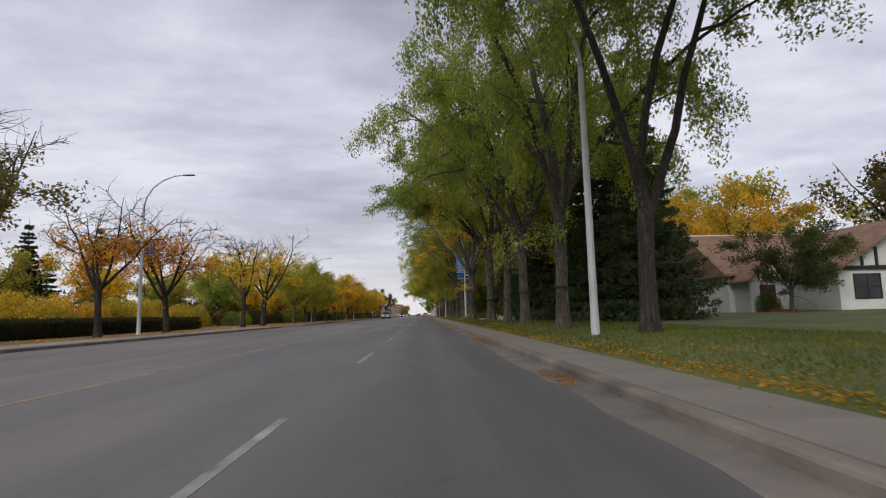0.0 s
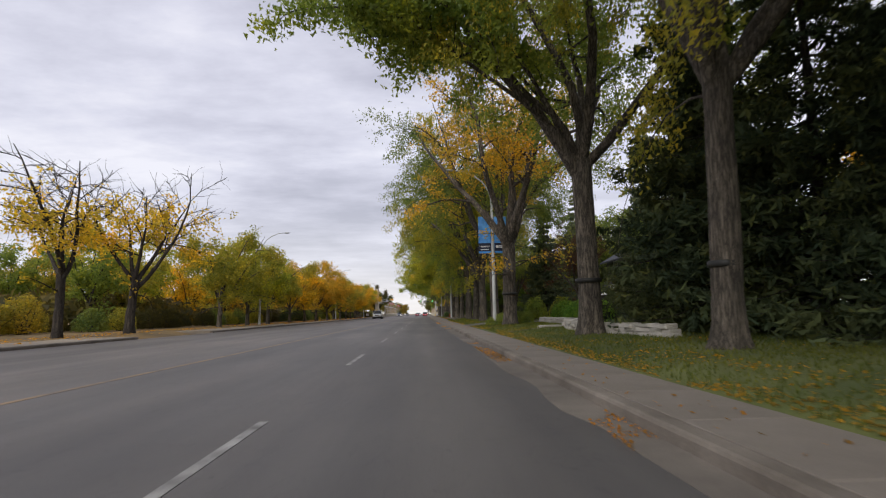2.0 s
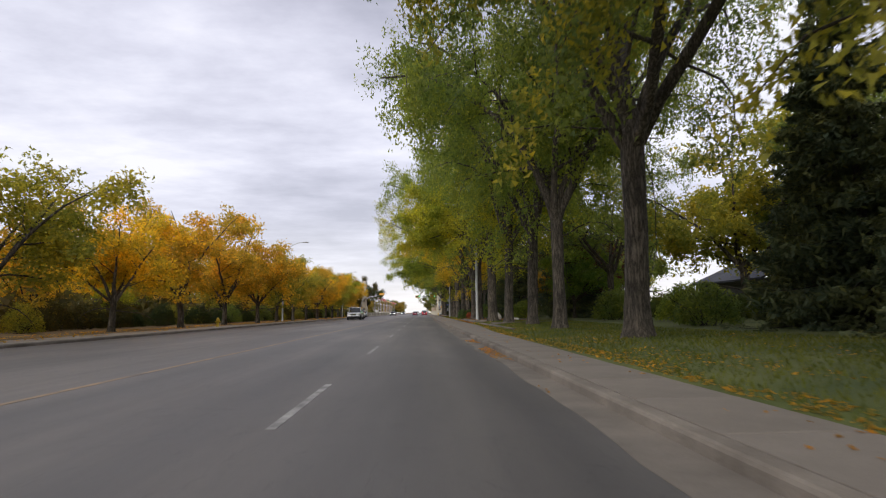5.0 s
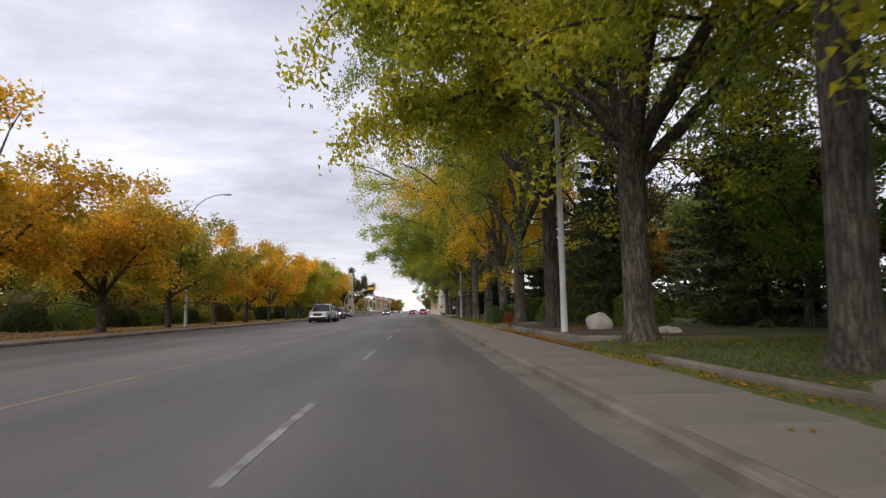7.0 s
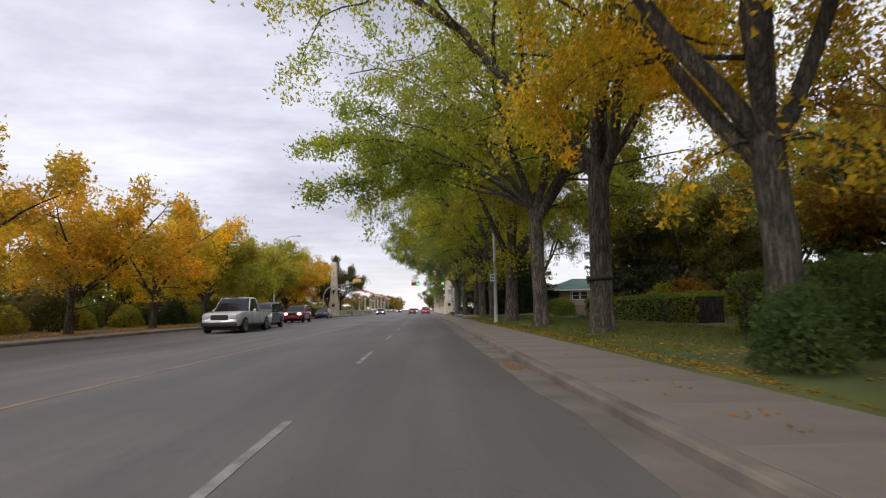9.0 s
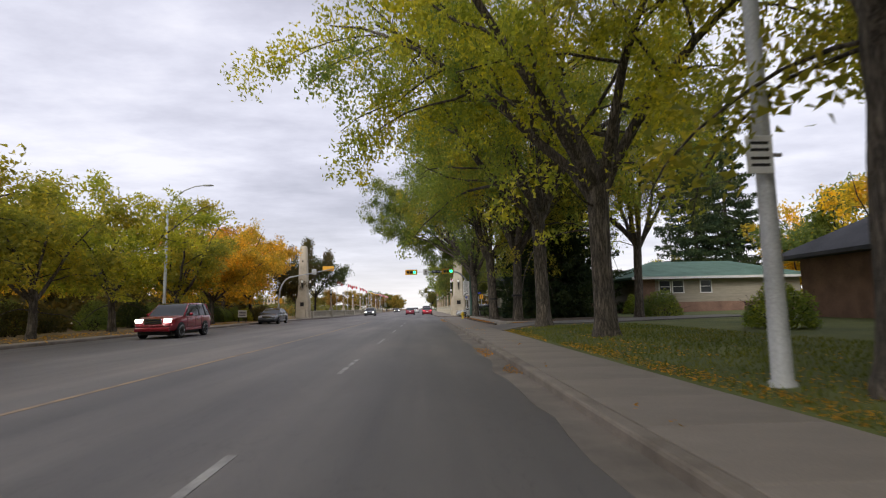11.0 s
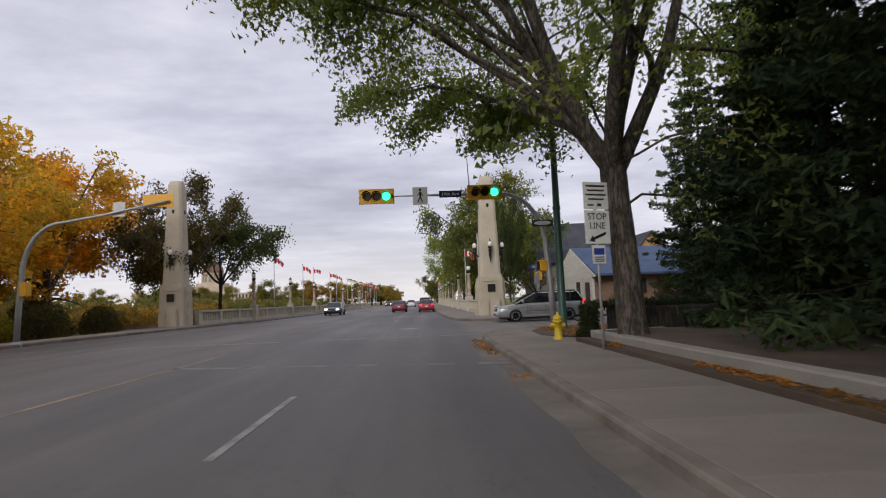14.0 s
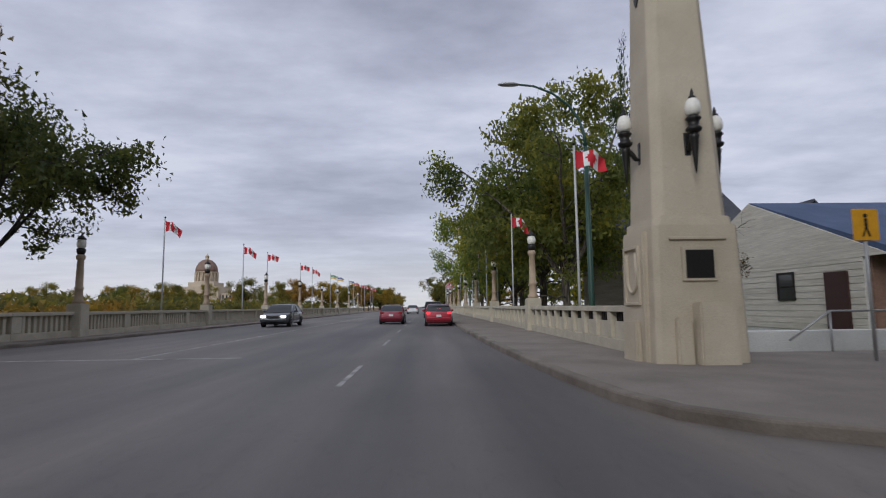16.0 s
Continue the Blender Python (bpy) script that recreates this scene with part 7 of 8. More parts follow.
window_on(hall, 226.0, 1.75, 0.8, 0.9, "w", 13.39, DARK_STEEL, 0)
put(hall, boxed("front_wall", 13.6, 15.4, 222.3, 222.4, 0.0, 2.7, BRICK_WALL))
put(hall, boxed("porch_panel", 18.5, 19.4, 222.28, 222.4, 0.0, 2.2, plain("door_maroon", (0.06, 0.015, 0.02), 0.5)))
for cx in (16.8, 22.5, 26.5, 30):
    window_on(hall, cx, 1.75, 1.5, 1.0, "s", 222.38, DARK_STEEL, 1)
put(hall, boxed("chimney", 24.6, 26.0, 227.4, 228.6, 4.6, 6.0, BRICK_WALL, bevel=0.03))
put(hall, boxed("roof_vent", 18.8, 19.2, 225.2, 225.5, 4.3, 4.5, TRIM))
steep = house("steep_roof_house", "large house with a steep charcoal roof", 14.6, 26, 246, 256, 0.2, 5.2, 10.6, "x", BEIGE_WALL, SHINGLE_DARK, 1.0)
put(steep, prism_roof("dormer_roof", 25.2, 29.4, 243, 250, 5.8, 8.4, "y", SHINGLE_DARK, None, 0.3))
gable(steep, 25.2, 29.4, 243, 5.85, 8.1, plain("ochre_gable", (0.42, 0.24, 0.08), 0.8))
put(steep, boxed("dormer_wall", 25.4, 29.2, 243.1, 249, 0, 5.85, BEIGE_WALL))
plant("round_bush", SHRUBS[0], 15.0, 219.3, (0.24, 0.22, 0.06), 0, 1.15, "round clipped yellow-green bush", "bush", parts=SHRUB_PARTS, z=0.1)
for x, y in ((8.0, 221.5), (8.6, 224.0)):
    plant("corner_shrub", SHRUBS[1], x, y, OLIVE, x * 70, 0.8, "rough olive shrub beside the pylon", "shrub", "shrubs beside the pylon", parts=SHRUB_PARTS, z=-0.2)
plant("bare_tree", BARE[1], 9.6, 225.0, (0.12, 0.09, 0.05), 90, 0.55, "small nearly bare tree by the hall", "tree", z=0.0)
boxed_bin = empty("recycling_bin", pose(11.0, 225.8, 0.1, 0, 0, 20) @ Matrix.Scale(1.3, 4), "blue plastic recycling bin", "bin")
lathe("tub", [(0.26, 0.0), (0.3, 0.05), (0.34, 0.75), (0.36, 0.78)], plain("blue_plastic", (0.01, 0.05, 0.25), 0.5), boxed_bin, 4)
lathe("lid", [(0.37, 0.78), (0.36, 0.84), (0.2, 0.88)], plain("blue_plastic_lid", (0.012, 0.06, 0.28), 0.5), boxed_bin, 4)
lw = tagged(boxed("low_white_wall", 6.6, 16, 218.0, 218.25, -0.2, 0.55, WHITE_WALL, None, 0.02), "low white wall beside the side street", "wall", kind="structure")
rail = empty("hand_rail", pose(8.4, 217.4, 0.13), "thin grey metal handrail by the steps", "rail")
for x in (0.0, 1.3, 2.6):
    tube_ob("post", [(x, 0, -0.2), (x, 0, 0.85)], 0.025, GALV, rail, 6)
tube_ob("top_rail", [(-0.9, 0, 0.25), (0, 0, 0.85), (2.6, 0, 0.85)], 0.025, GALV, rail, 6)

# drystone edging in front of the spruces
STONE = surface("pale_limestone", (0.30, 0.28, 0.24), (0.52, 0.49, 0.43), 25, 2.0, 0.9, bump=0.5, depth=0.01)


def random_block(seed):
    g = random.Random(seed)
    bm = bmesh.new()
    bmesh.ops.create_cube(bm, size=1.0)
    bmesh.ops.bevel(bm, geom=bm.edges[:], offset=0.09, segments=1, affect="EDGES")
    for v in bm.verts:
        v.co += Vector((g.uniform(-0.06, 0.06), g.uniform(-0.06, 0.06), g.uniform(-0.06, 0.06)))
    me = bpy.data.meshes.new("stone")
    bm.to_mesh(me)
    bm.free()
    me.materials.append(STONE)
    return me


BLOCKS = [random_block(k) for k in range(6)]
g = random.Random(8)


def stone_edging(line, label):
    """A drystone edging of three courses of flat stones laid along a line of (x, y)."""
    pts = [Vector((x, y, 0)) for x, y in line]
    w = tagged(new("garden_wall"), label, "wall")
    w.matrix_world = pose(pts[0].x, pts[0].y, 0.25)
    for course in range(3):
        for a_, b_ in zip(pts, pts[1:]):
            run, far = (b_ - a_).length, 0.12 * (course % 2)
            yaw = math.degrees(math.atan2(b_.y - a_.y, b_.x - a_.x)) - 90
            while far < run - 0.1:
                ln = min(g.uniform(0.28, 0.75), run - far)
                p = a_ + (b_ - a_) * ((far + ln / 2) / run)
                o = new("stone", g.choice(BLOCKS))
                o.parent = w
                o.matrix_world = pose(p.x + g.uniform(-0.04, 0.04), p.y, ground_height(p.x, p.y) + 0.045 + 0.105 * course, g.uniform(-3, 3), g.uniform(-3, 3), yaw + g.uniform(-7, 7)) @ Matrix.Diagonal((0.36 + g.uniform(-0.05, 0.06), ln - 0.02, 0.115 + g.uniform(-0.015, 0.02), 1))
                far += ln
    return w


stone_edging([(7.9, 61.5), (7.6, 58.9), (7.45, 54.0), (7.5, 49.6)], "low drystone edging of pale flat stones before the shrubs")
stone_edging([(6.3, 48.1), (5.7, 46.8), (5.45, 45.0), (5.5, 42.0), (6.0, 38.5)], "low curved drystone edging of pale flat stones")
step = tagged(new("stone_step", BLOCKS[2]), "broad pale stone step at the garden path", "step")
step.matrix_world = pose(5.3, 48.25, ground_height(5.3, 48.25) + 0.03, 0, 0, 14) @ Matrix.Diagonal((0.9, 0.42, 0.14, 1))
path_v = [(x, 46.9 + (x - 2.9) * 0.42 + d, ground_height(x, 47.5) + 0.012 - low) for low in (0, 0.2) for x in (2.9, 3.5, 4.2, 5.0, 5.6) for d in (0.0, 0.5)]
path_f = [(2 * i, 2 * i + 2, 2 * i + 3, 2 * i + 1) for i in range(4)] + [(2 * i, 10 + 2 * i, 12 + 2 * i, 2 * i + 2) for i in range(4)]
tagged(link_mesh("garden_path", path_v, path_f, WALKWAY), "narrow pale concrete garden path across the lawn", "path", kind="structure")

# low cast walls and edgings
def edging(name, pts, width, height, z0, label, mat=KERB):
    v, n = [], 6
    P = [Vector((x, y, 0)) for x, y in pts]
    for i, p in enumerate(P):
        d = (P[min(i + 1, len(P) - 1)] - P[max(i - 1, 0)]).normalized()
        s = Vector((d.y, -d.x, 0))
        for u, h in ((-0.5, -0.3), (-0.5, height - 0.03), (-0.43, height), (0.43, height), (0.5, height - 0.03), (0.5, -0.3)):
            q = p + s * u * width
            v.append((q.x, q.y, z0 + h + 0.01 * noise.noise((q.x, q.y * 0.7, 1))))
    f = [[i * n + k, i * n + (k + 1) % n, (i + 1) * n + (k + 1) % n, (i + 1) * n + k] for i in range(len(P) - 1) for k in range(n)] + [list(range(n))[::-1], list(range((len(P) - 1) * n, len(P) * n))]
    return tagged(link_mesh(name, v, f, mat), label, "wall", kind="structure")


edging("low_wall", [(6.6, 173.4), (4.65, 173.4)] + [(4.5, 174 + 2 * i) for i in range(11)] + [(4.5, 194.4), (6.3, 194.5)], 0.26, 0.23, 0.13, "low pale concrete wall in front of the spruces", PALE_CONCRETE)
edging("bed_edging", [(5.2, 105.6), (4.0, 105.9)] + [(3.86, 107 + i) for i in range(9)] + [(4.05, 116.2), (5.2, 116.6)], 0.30, 0.17, 0.17, "concrete edging of a garden bed")
edging("lawn_edging", [(3.75, 88 + 1.0 * i) for i in range(14)], 0.16, 0.10, 0.16, "thin concrete edging along the lawn")
edging("lawn_path_edging", [(3.9, 96.5), (6, 97.6), (9, 100.5)], 0.16, 0.09, 0.26, "thin concrete edging of a garden path")
slab("verge_soil", [(3.40, 104.4), (3.86, 104.4), (3.86, 116.6), (3.46, 117.0)], 0.0, 0.155, SOIL, "bare brown verge strewn with leaves", "verge")
slab("garden_bed", [(4.0, 106.1), (8.5, 105.8), (9, 122), (4.6, 122), (4.0, 117.2)], 0.0, 0.325, SOIL, "bare brown garden soil strewn with leaves", "garden bed")
slab("corner_bed", [(4.1, 199.3), (3.8, 198.4), (3.7, 196.6), (4.3, 195.3), (12.5, 195.3), (12.5, 200.9), (6.5, 200.9), (5.2, 200.5)], 0.0, 0.15, SOIL, "brown leaf mulch bed on the street corner", "garden bed")
slab("spruce_bed", [(4.66, 173.6), (13, 173.6), (13, 194.4), (4.66, 194.4)], 0.0, 0.35, SOIL, "dark soil under the spruces", "garden bed")
slab("soil_strip", [(4.22, 175), (4.34, 175), (4.34, 194.2), (4.0, 194.2), (3.95, 188), (4.0, 181)], 0.0, 0.21, SOIL, "bare soil strip beside the low wall", "garden bed")
DRIVE = surface("driveway_asphalt", (0.10, 0.092, 0.085), (0.17, 0.156, 0.142), 60, 0.6, 0.85, bump=0.4)


def driveway(y0, y1, far):
    """A sheet of asphalt that lies on the bank and dips to the walkway."""
    xs = [3.36, 4.2, 5.0, 5.8, 7.0, 9.0, 11.0, 13.0, 15.0, 17.0]
    off = lawn_x((y0 + y1) / 2) - LAWN_EDGE
    xs = [x + off for x in xs if x <= far]
    rows = 5
    mid = min((y0 + y1) / 2, 168)
    verts, faces = [], []
    for top in (1, 0):
        for j in range(rows):
            for x in xs:
                q = (x - xs[0]) * 0.12
                near, past = 1.3 * max(0, 1 - (x - xs[0]) / 1.7), 0.35 * max(0, 1 - (x - xs[0]))
                y = y0 - near + (y1 - y0 + near + past) * j / (rows - 1) + q
                verts.append((x, y, (max(0.137, ground_height(x, mid) + 0.05) if x > xs[1] - 0.1 else 0.138) - (0 if top else 0.3)))
    n = len(xs)
    for j in range(rows - 1):
        for i in range(n - 1):
            faces.append((j * n + i, j * n + i + 1, (j + 1) * n + i + 1, (j + 1) * n + i))
    o = rows * n
    for i in range(n - 1):
        faces += [(o + i, o + i + 1, i + 1, i), ((rows - 1) * n + i, (rows - 1) * n + i + 1, o + (rows - 1) * n + i + 1, o + (rows - 1) * n + i)]
    return tagged(link_mesh("driveway", verts, faces, DRIVE), "dark asphalt driveway crossing to the road", "driveway", kind="structure")


for y0, y1, far in ((59.9, 63.6, 11), (117.4, 121.0, 13), (168.7, 172.6, 17)):
    driveway(y0, y1, far)


def boulder(x, y, z, size, seed, colour, label):
    bm = bmesh.new()
    bmesh.ops.create_icosphere(bm, subdivisions=4, radius=1.0)
    for v in bm.verts:
        n = noise.noise(v.co * 1.1 + Vector((seed, 0, 0))) * 0.22 + noise.noise(v.co * 3.2 + Vector((seed, 5, 0))) * 0.06
        v.co = Vector(((v.co * (1 + n)).x * size[0], (v.co * (1 + n)).y * size[1], (v.co * (1 + n)).z * size[2]))
    ob = part("boulder", bm, colour, None, smooth=True)
    ob.location = (x, y, z + size[2] * 0.55)
    return tagged(ob, label, "boulder")


PALE_ROCK = surface("pale_granite", (0.42, 0.38, 0.34), (0.62, 0.57, 0.52), 30, 2.0, 0.9, bump=0.4, depth=0.01)
boulder(6.1, 110.6, 0.32, (0.44, 0.36, 0.38), 3, PALE_ROCK, "large pale rounded boulder on bare soil")
for k, (x, y, s) in enumerate(((6.9, 107.2, 0.2), (7.3, 107.5, 0.16), (7.1, 106.9, 0.12))):
    boulder(x, y, 0.3, (s * 1.3, s, s * 0.7), 5 + k, PALE_ROCK, "small pale garden rock")

# hedges and garden shrubs
hedge("corner_hedge", 4.9, 12.0, 195.35, 196.7, 0.14, 0.8, (0.030, 0.042, 0.018), "dark clipped hedge on the street corner", 14000, 23, 0.11)
slab("hall_lawn", [(12.2, 212.4), (45, 212.4), (45, 217.4), (12.2, 217.4)], 0.0, 0.152, GRASS, "short green lawn before the hall", "lawn")
slab("hall_lawn", [(16.2, 218.4), (45, 218.4), (45, 222.2), (14.2, 222.2)], 0.0, 0.17, GRASS, "short green lawn before the hall", "lawn")
hedge("garden_hedge", 10.2, 11.4, 138, 152, 0.35, 1.1, GREEN, "dense green garden hedge", 12000, 21, 0.15)
hedge("garden_hedge", 7.4, 8.9, 126.5, 131.0, 0.3, 1.4, DEEP, "clipped dark green hedge block", 7000, 22, 0.13)
for x, y, s, c, kind in ((4.3, 124.3, 0.55, (0.09, 0.15, 0.06), "broad low dark green shrub"), (5.2, 125.2, 0.62, (0.09, 0.14, 0.05), "broad low dark green shrub"), (6.3, 125.0, 0.7, (0.08, 0.13, 0.05), "broad low dark green shrub"), (4.9, 122.9, 0.34, (0.34, 0.10, 0.06), "low rust red shrub"), (5.5, 122.6, 0.34, (0.32, 0.11, 0.06), "low rust red shrub"),
                         (4.0, 57.4, 0.30, (0.24, 0.30, 0.09), "low pale green garden plant"), (4.6, 56.9, 0.34, (0.25, 0.31, 0.10), "low pale green garden plant"), (5.3, 57.0, 0.34, (0.24, 0.30, 0.09), "low pale green garden plant"), (6.1, 57.1, 0.36, (0.22, 0.28, 0.08), "low pale green garden plant"), (4.7, 58.2, 0.34, (0.24, 0.29, 0.09), "low pale green garden plant"), (5.3, 58.6, 0.40, (0.17, 0.21, 0.07), "low pale green garden plant"), (5.9, 57.9, 0.36, (0.15, 0.19, 0.06), "low pale green garden plant"), (5.4, 59.6, 0.38, (0.16, 0.20, 0.06), "low pale green garden plant"),
                         (8.7, 51.6, 0.62, (0.20, 0.34, 0.07), "bright green garden shrub"), (8.6, 54.0, 0.58, (0.18, 0.31, 0.06), "bright green garden shrub"), (9.0, 57, 0.8, (0.16, 0.30, 0.06), "bright green garden shrub"), (9.6, 62, 0.9, (0.16, 0.28, 0.05), "bright green garden shrub"), (10.5, 66, 0.9, DEEP, "dark green garden shrub"), (9.5, 71, 1.0, GREEN, "green garden shrub"), (12.5, 74, 1.0, LIME, "yellow-green garden shrub"), (11, 86, 1.1, DEEP, "dark green garden shrub"), (13, 92, 1.2, GREEN, "green garden shrub"), (12, 99, 1.2, DEEP, "dark green garden shrub"), (14, 104, 1.3, GREEN, "green garden shrub"),
                         (7.0, 126.6, 0.95, (0.10, 0.16, 0.06), "broad green garden shrub"), (8.4, 127.0, 1.15, (0.10, 0.15, 0.055), "broad green garden shrub"), (9.8, 126.4, 1.25, (0.11, 0.16, 0.055), "broad green garden shrub"), (11.4, 125.6, 1.3, (0.10, 0.15, 0.055), "broad green garden shrub"), (9, 114, 1.0, GREEN, "green garden shrub"), (10, 118, 1.2, DEEP, "dark green garden shrub"), (7.2, 120.5, 1.0, DEEP, "dark green garden shrub"), (10.5, 124, 1.2, GREEN, "green garden shrub"), (12, 128, 1.2, DEEP, "dark green garden shrub"),
                         (12, 142, 1.2, (0.30, 0.16, 0.03), "orange-brown garden shrub"), (13, 147, 1.2, LIME, "yellow-green garden shrub"), (11, 160, 0.9, GREEN, "green garden shrub"), (14, 175, 1.0, DEEP, "dark green garden shrub"), (16.5, 185.4, 0.8, GREEN, "green garden shrub"), (24, 38, 0.9, DEEP, "dark green garden shrub"), (4.5, 195.2, 0.25, (0.04, 0.05, 0.02), "dark clipped shrub by the hydrant"), (6.3, 195.9, 0.5, (0.04, 0.05, 0.02), "dark clipped shrub by the hydrant"), (7.4, 196.2, 0.55, (0.04, 0.05, 0.02), "dark clipped shrub by the hydrant"), (8.6, 196.6, 0.6, (0.04, 0.05, 0.02), "dark clipped shrub by the hydrant")):
    plant("garden_shrub", SHRUBS[int(x * 10) % 2], x, y, c, x * 77, s, kind + " beside the lawn", "shrub", "garden shrubs", parts=SHRUB_PARTS)
plant("spruce_tree", SPRUCES[0], 11.9, 198.4, PINE, 33, 1.0, "tall dark green spruce at the street corner", "tree")
plant("spruce_tree", SPRUCES[2], 17.6, 213.0, PINE, 80, 1.0, "tall dark green spruce on the hall lawn", "tree", z=0.0)
plant("garden_tree", THIN, 13.6, 104.0, DEEP, 120, 0.70, "tall leafy green garden tree", "tree")
plant("garden_tree", SPARSE, 11.8, 66.0, (0.115, 0.062, 0.055), 200, 0.44, "dark reddish leafy tree before the dark house", "tree")
plant("garden_tree", SMALL[0], 15.4, 112.4, (0.085, 0.022, 0.030), 50, 0.95, "dark purple-red leafy garden tree", "tree")
plant("garden_tree", SMALL[2], 12.2, 108.5, (0.16, 0.24, 0.06), 10, 0.8, "leafy green garden tree on the lawn", "tree")
for x, y, s in ((15.8, 151.0, 0.8), (19.6, 152.5, 0.9), (23.4, 151.0, 0.95)):
    plant("garden_tree", SMALL[int(y) % 2], x, y, (0.21, 0.19, 0.07), x * 40, s * 1.25, "dark leafy garden tree behind the hedge", "tree", "trees behind the houses")
plant("bare_tree", BARE[1], 11.0, 123.2, (0.09, 0.07, 0.04), 20, 1.45, "tall nearly bare dark tree in a garden", "tree")
plant("garden_tree", SMALL[1], 22.3, 33, (0.085, 0.105, 0.045), 10, 0.70, "small dark leafy tree in front of the white house", "tree")
for x, y, w, c, s in ((30, 62, 0, GREEN, 1.3), (26, 95, 1, DEEP, 1.3), (20, 98, 0, OLIVE, 1.2), (34, 56, 1, OLIVE, 1.5), (42, 44, 0, (0.12, 0.10, 0.05), 1.5), (38, 30, 1, GREEN, 1.2), (18, 136, 0, (0.30, 0.19, 0.03), 1.0), (22, 146, 1, GREEN, 1.2), (16, 154, 0, OLIVE, 1.0), (28, 132, 1, DEEP, 1.3), (32, 178, 0, YELLOW, 1.0), (36, 190, 1, DEEP, 1.2), (40, 200, 0, YELLOW, 1.1), (30, 52, 1, GOLD, 1.2), (24, 88, 0, DEEP, 1.2), (36, 112, 1, DEEP, 1.4), (33, 150, 0, OLIVE, 1.3), (48, 80, 1, GREEN, 1.5), (46, 130, 0, GREEN, 1.5), (30, 265, 1, GREEN, 1.2), (44, 240, 0, OLIVE, 1.0), (22, 272, 1, OLIVE, 1.3), (60, 20, 0, GREEN, 1.5), (55, 55, 1, OLIVE, 1.6), (19, 60, 0, DEEP, 1.1)):
    plant("garden_tree", SMALL[w] if x < 31 and y < 205 else FAR[w], x, y, c, x * 31, s * (1.25 if x < 31 and y < 205 else 1.0), "leafy garden tree behind the houses", "tree", "trees behind the houses")

# domed public building far across the lake
DOME_STONE = surface("pale_stone_far", (0.42, 0.35, 0.26), (0.54, 0.46, 0.35), 2, 0.1, 0.9, bump=0.0)
COPPER = surface("weathered_copper_dome", (0.16, 0.10, 0.075), (0.24, 0.16, 0.12), 2, 0.3, 0.7, bump=0.0)
dome = empty("domed_building", pose(-199, 700, 0), "pale stone public building with a ribbed copper dome", "building")
boxed("wing", -66, -14, -12, 12, -4, 15, DOME_STONE, dome, 0.3)
boxed("wing", 14, 66, -12, 12, -4, 15, DOME_STONE, dome, 0.3)
boxed("central_block", -17, 17, -16, 16, -4, 21, DOME_STONE, dome, 0.3)
boxed("tower_base", -11.5, 11.5, -11.5, 11.5, 21, 25, DOME_STONE, dome, 0.3)
lathe("drum", [(10.2, 25), (10.2, 26), (8.6, 26.2), (8.6, 33.5), (10.0, 33.8), (10.0, 34.6)], DOME_STONE, dome, 24)
for k in range(16):
    a = 2 * math.pi * k / 16
    tube_ob("drum_column", [(9.5 * math.cos(a), 9.5 * math.sin(a), 26), (9.5 * math.cos(a), 9.5 * math.sin(a), 33.7)], 0.55, DOME_STONE, dome, 6)
lathe("dome", [(9.6, 34.5), (9.5, 37), (8.6, 40), (6.8, 43), (4.2, 45.2), (2.2, 46.0)], COPPER, dome, 24)
lathe("cupola", [(2.2, 46), (1.6, 46.2), (1.6, 48.4), (2.0, 48.6), (1.0, 49.8), (0.2, 51.5)], DOME_STONE, dome, 12)
for k in range(14):
    for s in (-1, 1):
        for z in (4, 10):
            boxed("window", s * (16 + 3.1 * k), s * (16 + 3.1 * k) + 1.4, -12.3, -11.9, z, z + 3.4, PANE, dome)

# fallen leaves and grass
gl = np.random.default_rng(77)


def litter(name, colour, centres, size, label, up=0.012):
    """Leaves lying flat on the ground, joined into one sheet of stuff."""
    n = len(centres)
    yaw = gl.uniform(0, 6.28, n)
    tilt = gl.normal(0, 0.35, (n, 2))
    a = np.stack([np.cos(yaw), np.sin(yaw), tilt[:, 0]], 1)
    b = np.stack([-np.sin(yaw), np.cos(yaw), tilt[:, 1]], 1)
    s = size * gl.uniform(0.6, 1.3, n)[:, None]
    z = np.array([[0, 0, up]])
    c = centres + z
    v = np.stack([c - a * s * 0.5, c + b * s * 0.33, c + a * s * 0.5, c - b * s * 0.33], 1)
    v[:, :, 2] = np.maximum(v[:, :, 2], centres[:, None, 2] + 0.004)
    i = np.arange(n)[:, None] * 4
    f = np.concatenate([i + np.array([[0, 1, 2]]), i + np.array([[0, 2, 3]])], 1).reshape(-1, 3)
    me = bpy.data.meshes.new(name)
    me.from_pydata(v.reshape(-1, 3).tolist(), [], f.tolist())
    me.materials.append(LEAF)
    ob = new(name, me)
    ob.color = (*colour, 1)
    return tagged(ob, label, "leaves", kind="stuff")


def scatter(n, xs, ys, gate, height, base=None):
    """n points in a strip (measured from the line base), kept where a slow noise is above the gate."""
    out = []
    while len(out) < n:
        x, y = gl.uniform(*xs), gl.uniform(*ys)
        x += base(y) if base else 0
        if noise.noise((x * 0.9, y * 0.35, 3.3)) > gate:
            out.append((x, y, height(x, y)))
    return np.array(out)


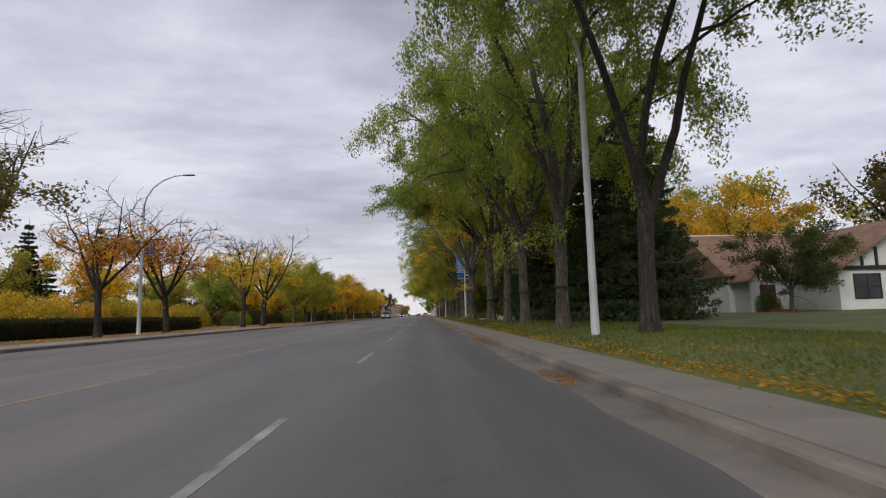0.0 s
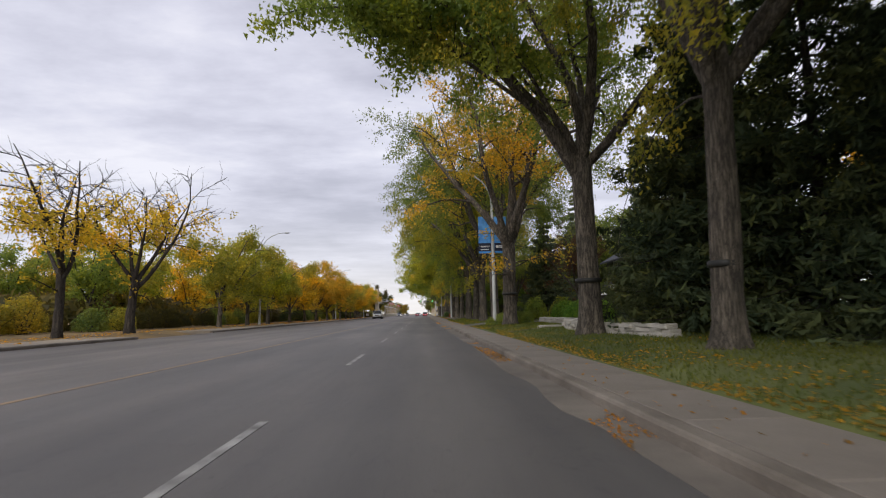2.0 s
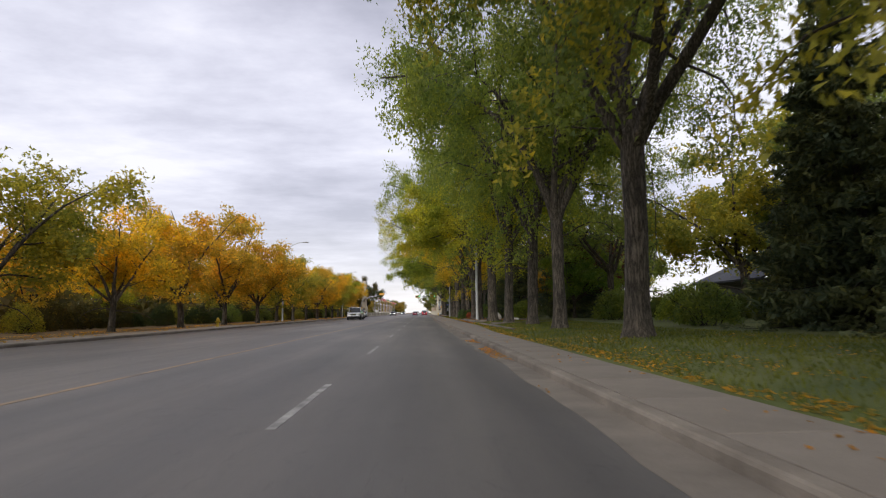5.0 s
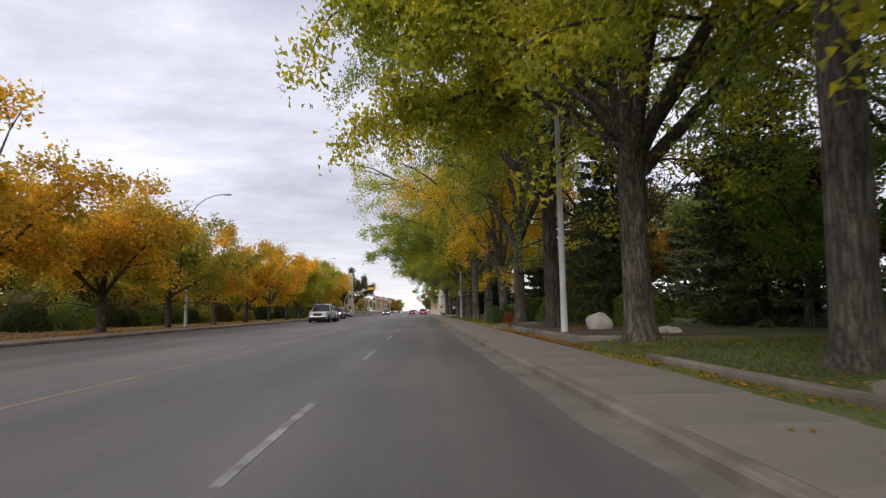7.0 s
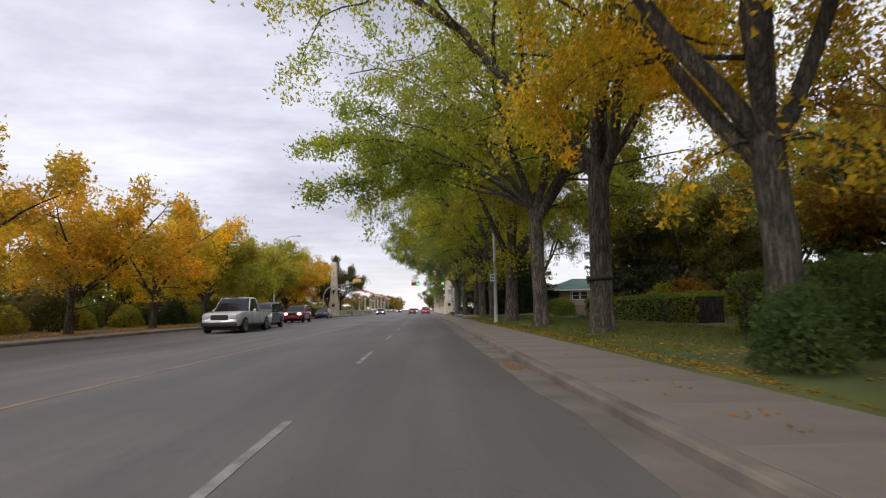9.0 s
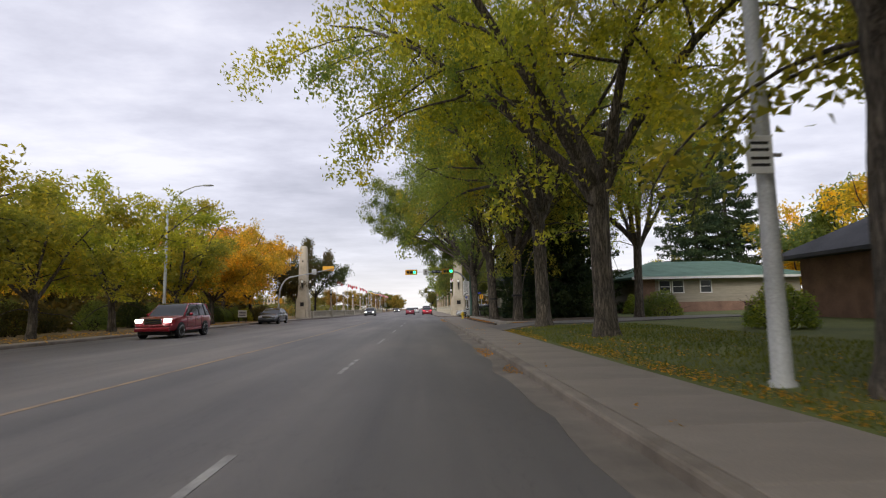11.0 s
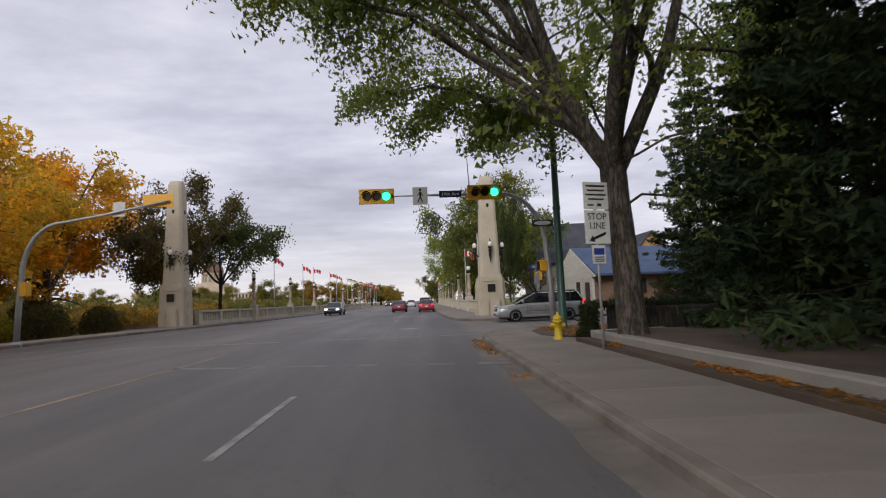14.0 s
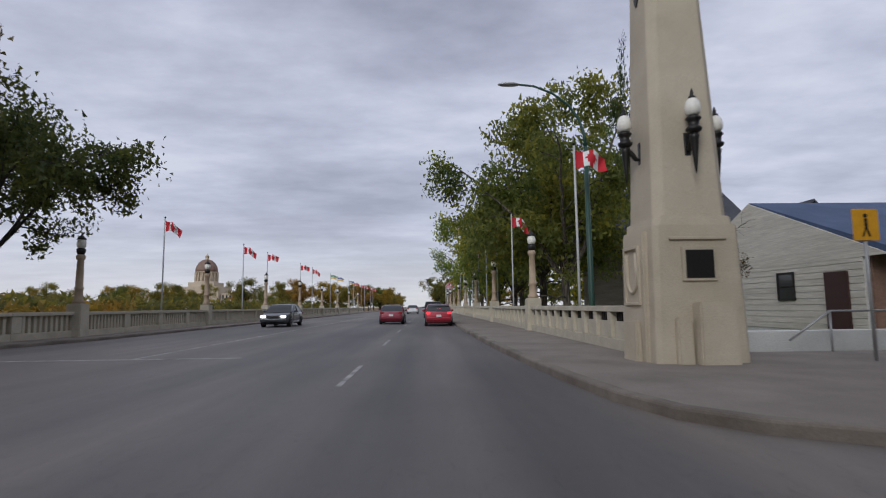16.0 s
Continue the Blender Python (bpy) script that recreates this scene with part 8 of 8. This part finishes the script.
litter("gutter_leaves", (0.42, 0.20, 0.03), scatter(4200, (-0.36, -0.02), (0, 196), 0.30, lambda x, y: 0.003, kerb_x), 0.036, "orange and brown fallen leaves drifted in the gutter")
litter("verge_leaves", (0.46, 0.28, 0.05), np.concatenate([scatter(17000, (-0.06, 0.45), (0, 172), -0.3, ground_height, lawn_x), scatter(5500, (0.3, 1.5), (0, 172), -0.05, ground_height, lawn_x), scatter(2200, (1.2, 5.6), (0, 172), 0.1, ground_height, lawn_x)]), 0.062, "yellow and brown fallen leaves along the lawn edge")
litter("walk_leaves", (0.36, 0.18, 0.03), scatter(520, (2.1, 2.9), (0, 193), 0.1, lambda x, y: WALK_Z), 0.055, "scattered fallen leaves on the walkway")
litter("left_leaves", (0.48, 0.26, 0.03), np.concatenate([scatter(5000, (-19.0, -15.9), (10, 196), -0.3, ground_height), scatter(700, (-15.9, -14.4), (10, 180), 0.1, lambda x, y: 0.125)]), 0.13, "yellow fallen leaves over the left verge")
litter("bed_leaves", (0.36, 0.17, 0.04), np.concatenate([scatter(1500, (4.05, 8.0), (106, 121.5), -0.1, lambda x, y: 0.325), scatter(700, (3.4, 3.72), (104.5, 116.5), -0.5, lambda x, y: 0.157), scatter(900, (4.02, 4.33), (176, 194), -0.3, lambda x, y: 0.212), scatter(2600, (4.2, 8.5), (195.4, 200.2), -0.5, lambda x, y: 0.152), scatter(900, (4.9, 9.0), (172.3, 173.3), -0.6, lambda x, y: 0.30), scatter(160, (1.75, 2.05), (193.0, 197.4), -0.3, lambda x, y: 0.003)]), 0.085, "brown fallen leaves on bare soil")


def grass(n, xs, ys):
    p = np.stack([gl.uniform(*xs, n), gl.uniform(*ys, n)], 1)
    p[:, 0] += np.array([lawn_x(y) for y in p[:, 1]])
    z = np.array([ground_height(x, y) for x, y in p])
    yaw, h = gl.uniform(0, 6.28, n), gl.uniform(0.04, 0.10, n)
    w = 0.012
    base = np.stack([p[:, 0], p[:, 1], z - 0.01], 1)
    d = np.stack([np.cos(yaw), np.sin(yaw), 0 * yaw], 1) * w
    tip = base + np.stack([gl.normal(0, 0.03, n), gl.normal(0, 0.03, n), h], 1)
    v = np.stack([base - d, base + d, tip], 1).reshape(-1, 3)
    me = bpy.data.meshes.new("grass")
    me.from_pydata(v.tolist(), [], np.arange(3 * n).reshape(-1, 3).tolist())
    me.materials.append(LEAF)
    ob = new("grass", me)
    ob.color = (0.125, 0.150, 0.036, 1)
    return tagged(ob, "short green lawn grass beside the walkway", "grass", kind="stuff")


grass(100000, (0.03, 6.0), (0, 104))
grass(36000, (0.03, 5.5), (127, 167.2))

# small things on the left verge and along the walk
board = empty("notice_board", pose(-17.6, 197.5, 0.14), "small white notice board on two posts", "sign")
for x in (-0.35, 0.35):
    boxed("post", x - 0.04, x + 0.04, -0.04, 0.04, -0.2, 1.2, DARK_STEEL, board, 0.01)
face = boxed("panel", -0.42, 0.42, -0.06, -0.04, 0.5, 1.2, WHITE, board, 0.01)
for z in (0.65, 0.8, 0.95):
    boxed("printed_bar", -0.3, 0.3, -0.066, -0.06, z, z + 0.06, SIGN_NAVY, face)
old = empty("park_lamp", pose(-18.3, 191.2, 0.14), "black cast iron park lamp post with a small lantern", "lamp post")
lathe("post", [(0.16, -0.1), (0.16, 0.3), (0.08, 0.45), (0.05, 1.2), (0.045, 2.6), (0.09, 2.7)], BLACK, old, 12)
lathe("lantern", [(0.09, 2.7), (0.16, 2.8), (0.19, 3.1), (0.05, 3.25)], LAMP_GLASS, old, 8)
lathe("cap", [(0.2, 3.1), (0.1, 3.28), (0.02, 3.4)], BLACK, old, 8)
park = empty("parking_sign", pose(4.07, 149.9, 0.22), "small white parking sign strapped to a lamp pole", "sign")
pp = boxed("plate", -0.16, 0.16, -0.10, -0.085, 2.4, 2.85, WHITE, park, 0.006)
for z in (2.48, 2.56, 2.66, 2.74):
    boxed("printed_bar", -0.11, 0.11, -0.104, -0.10, z, z + 0.035, BLACK, pp)
boxed("strap", -0.10, 0.27, -0.085, -0.06, 2.6, 2.64, GALV, park)
for x, y, s in ((-19.0, 209.5, 1.0), (-20.5, 212.0, 1.2), (-18.6, 213.8, 0.9), (-22.5, 210.0, 1.3), (-20.2, 216.5, 1.1), (-23.5, 215.0, 1.3), (-25.5, 212.0, 1.4), (-21.5, 206.0, 1.0)):
    plant("dark_shrub", SHRUBS[int(y) % 2], x, y, (0.09, 0.085, 0.04), x * 50, s, "dark green shrub under the trees", "shrub", "shrubs under the trees", parts=SHRUB_PARTS, z=-0.05)

# the plan is brought to true size, all of it by one measure
for ob in list(scene.objects):
    if ob.parent is None and ob.type in ("MESH", "EMPTY"):
        ob.matrix_basis = Matrix.Scale(METRE, 4) @ ob.matrix_basis
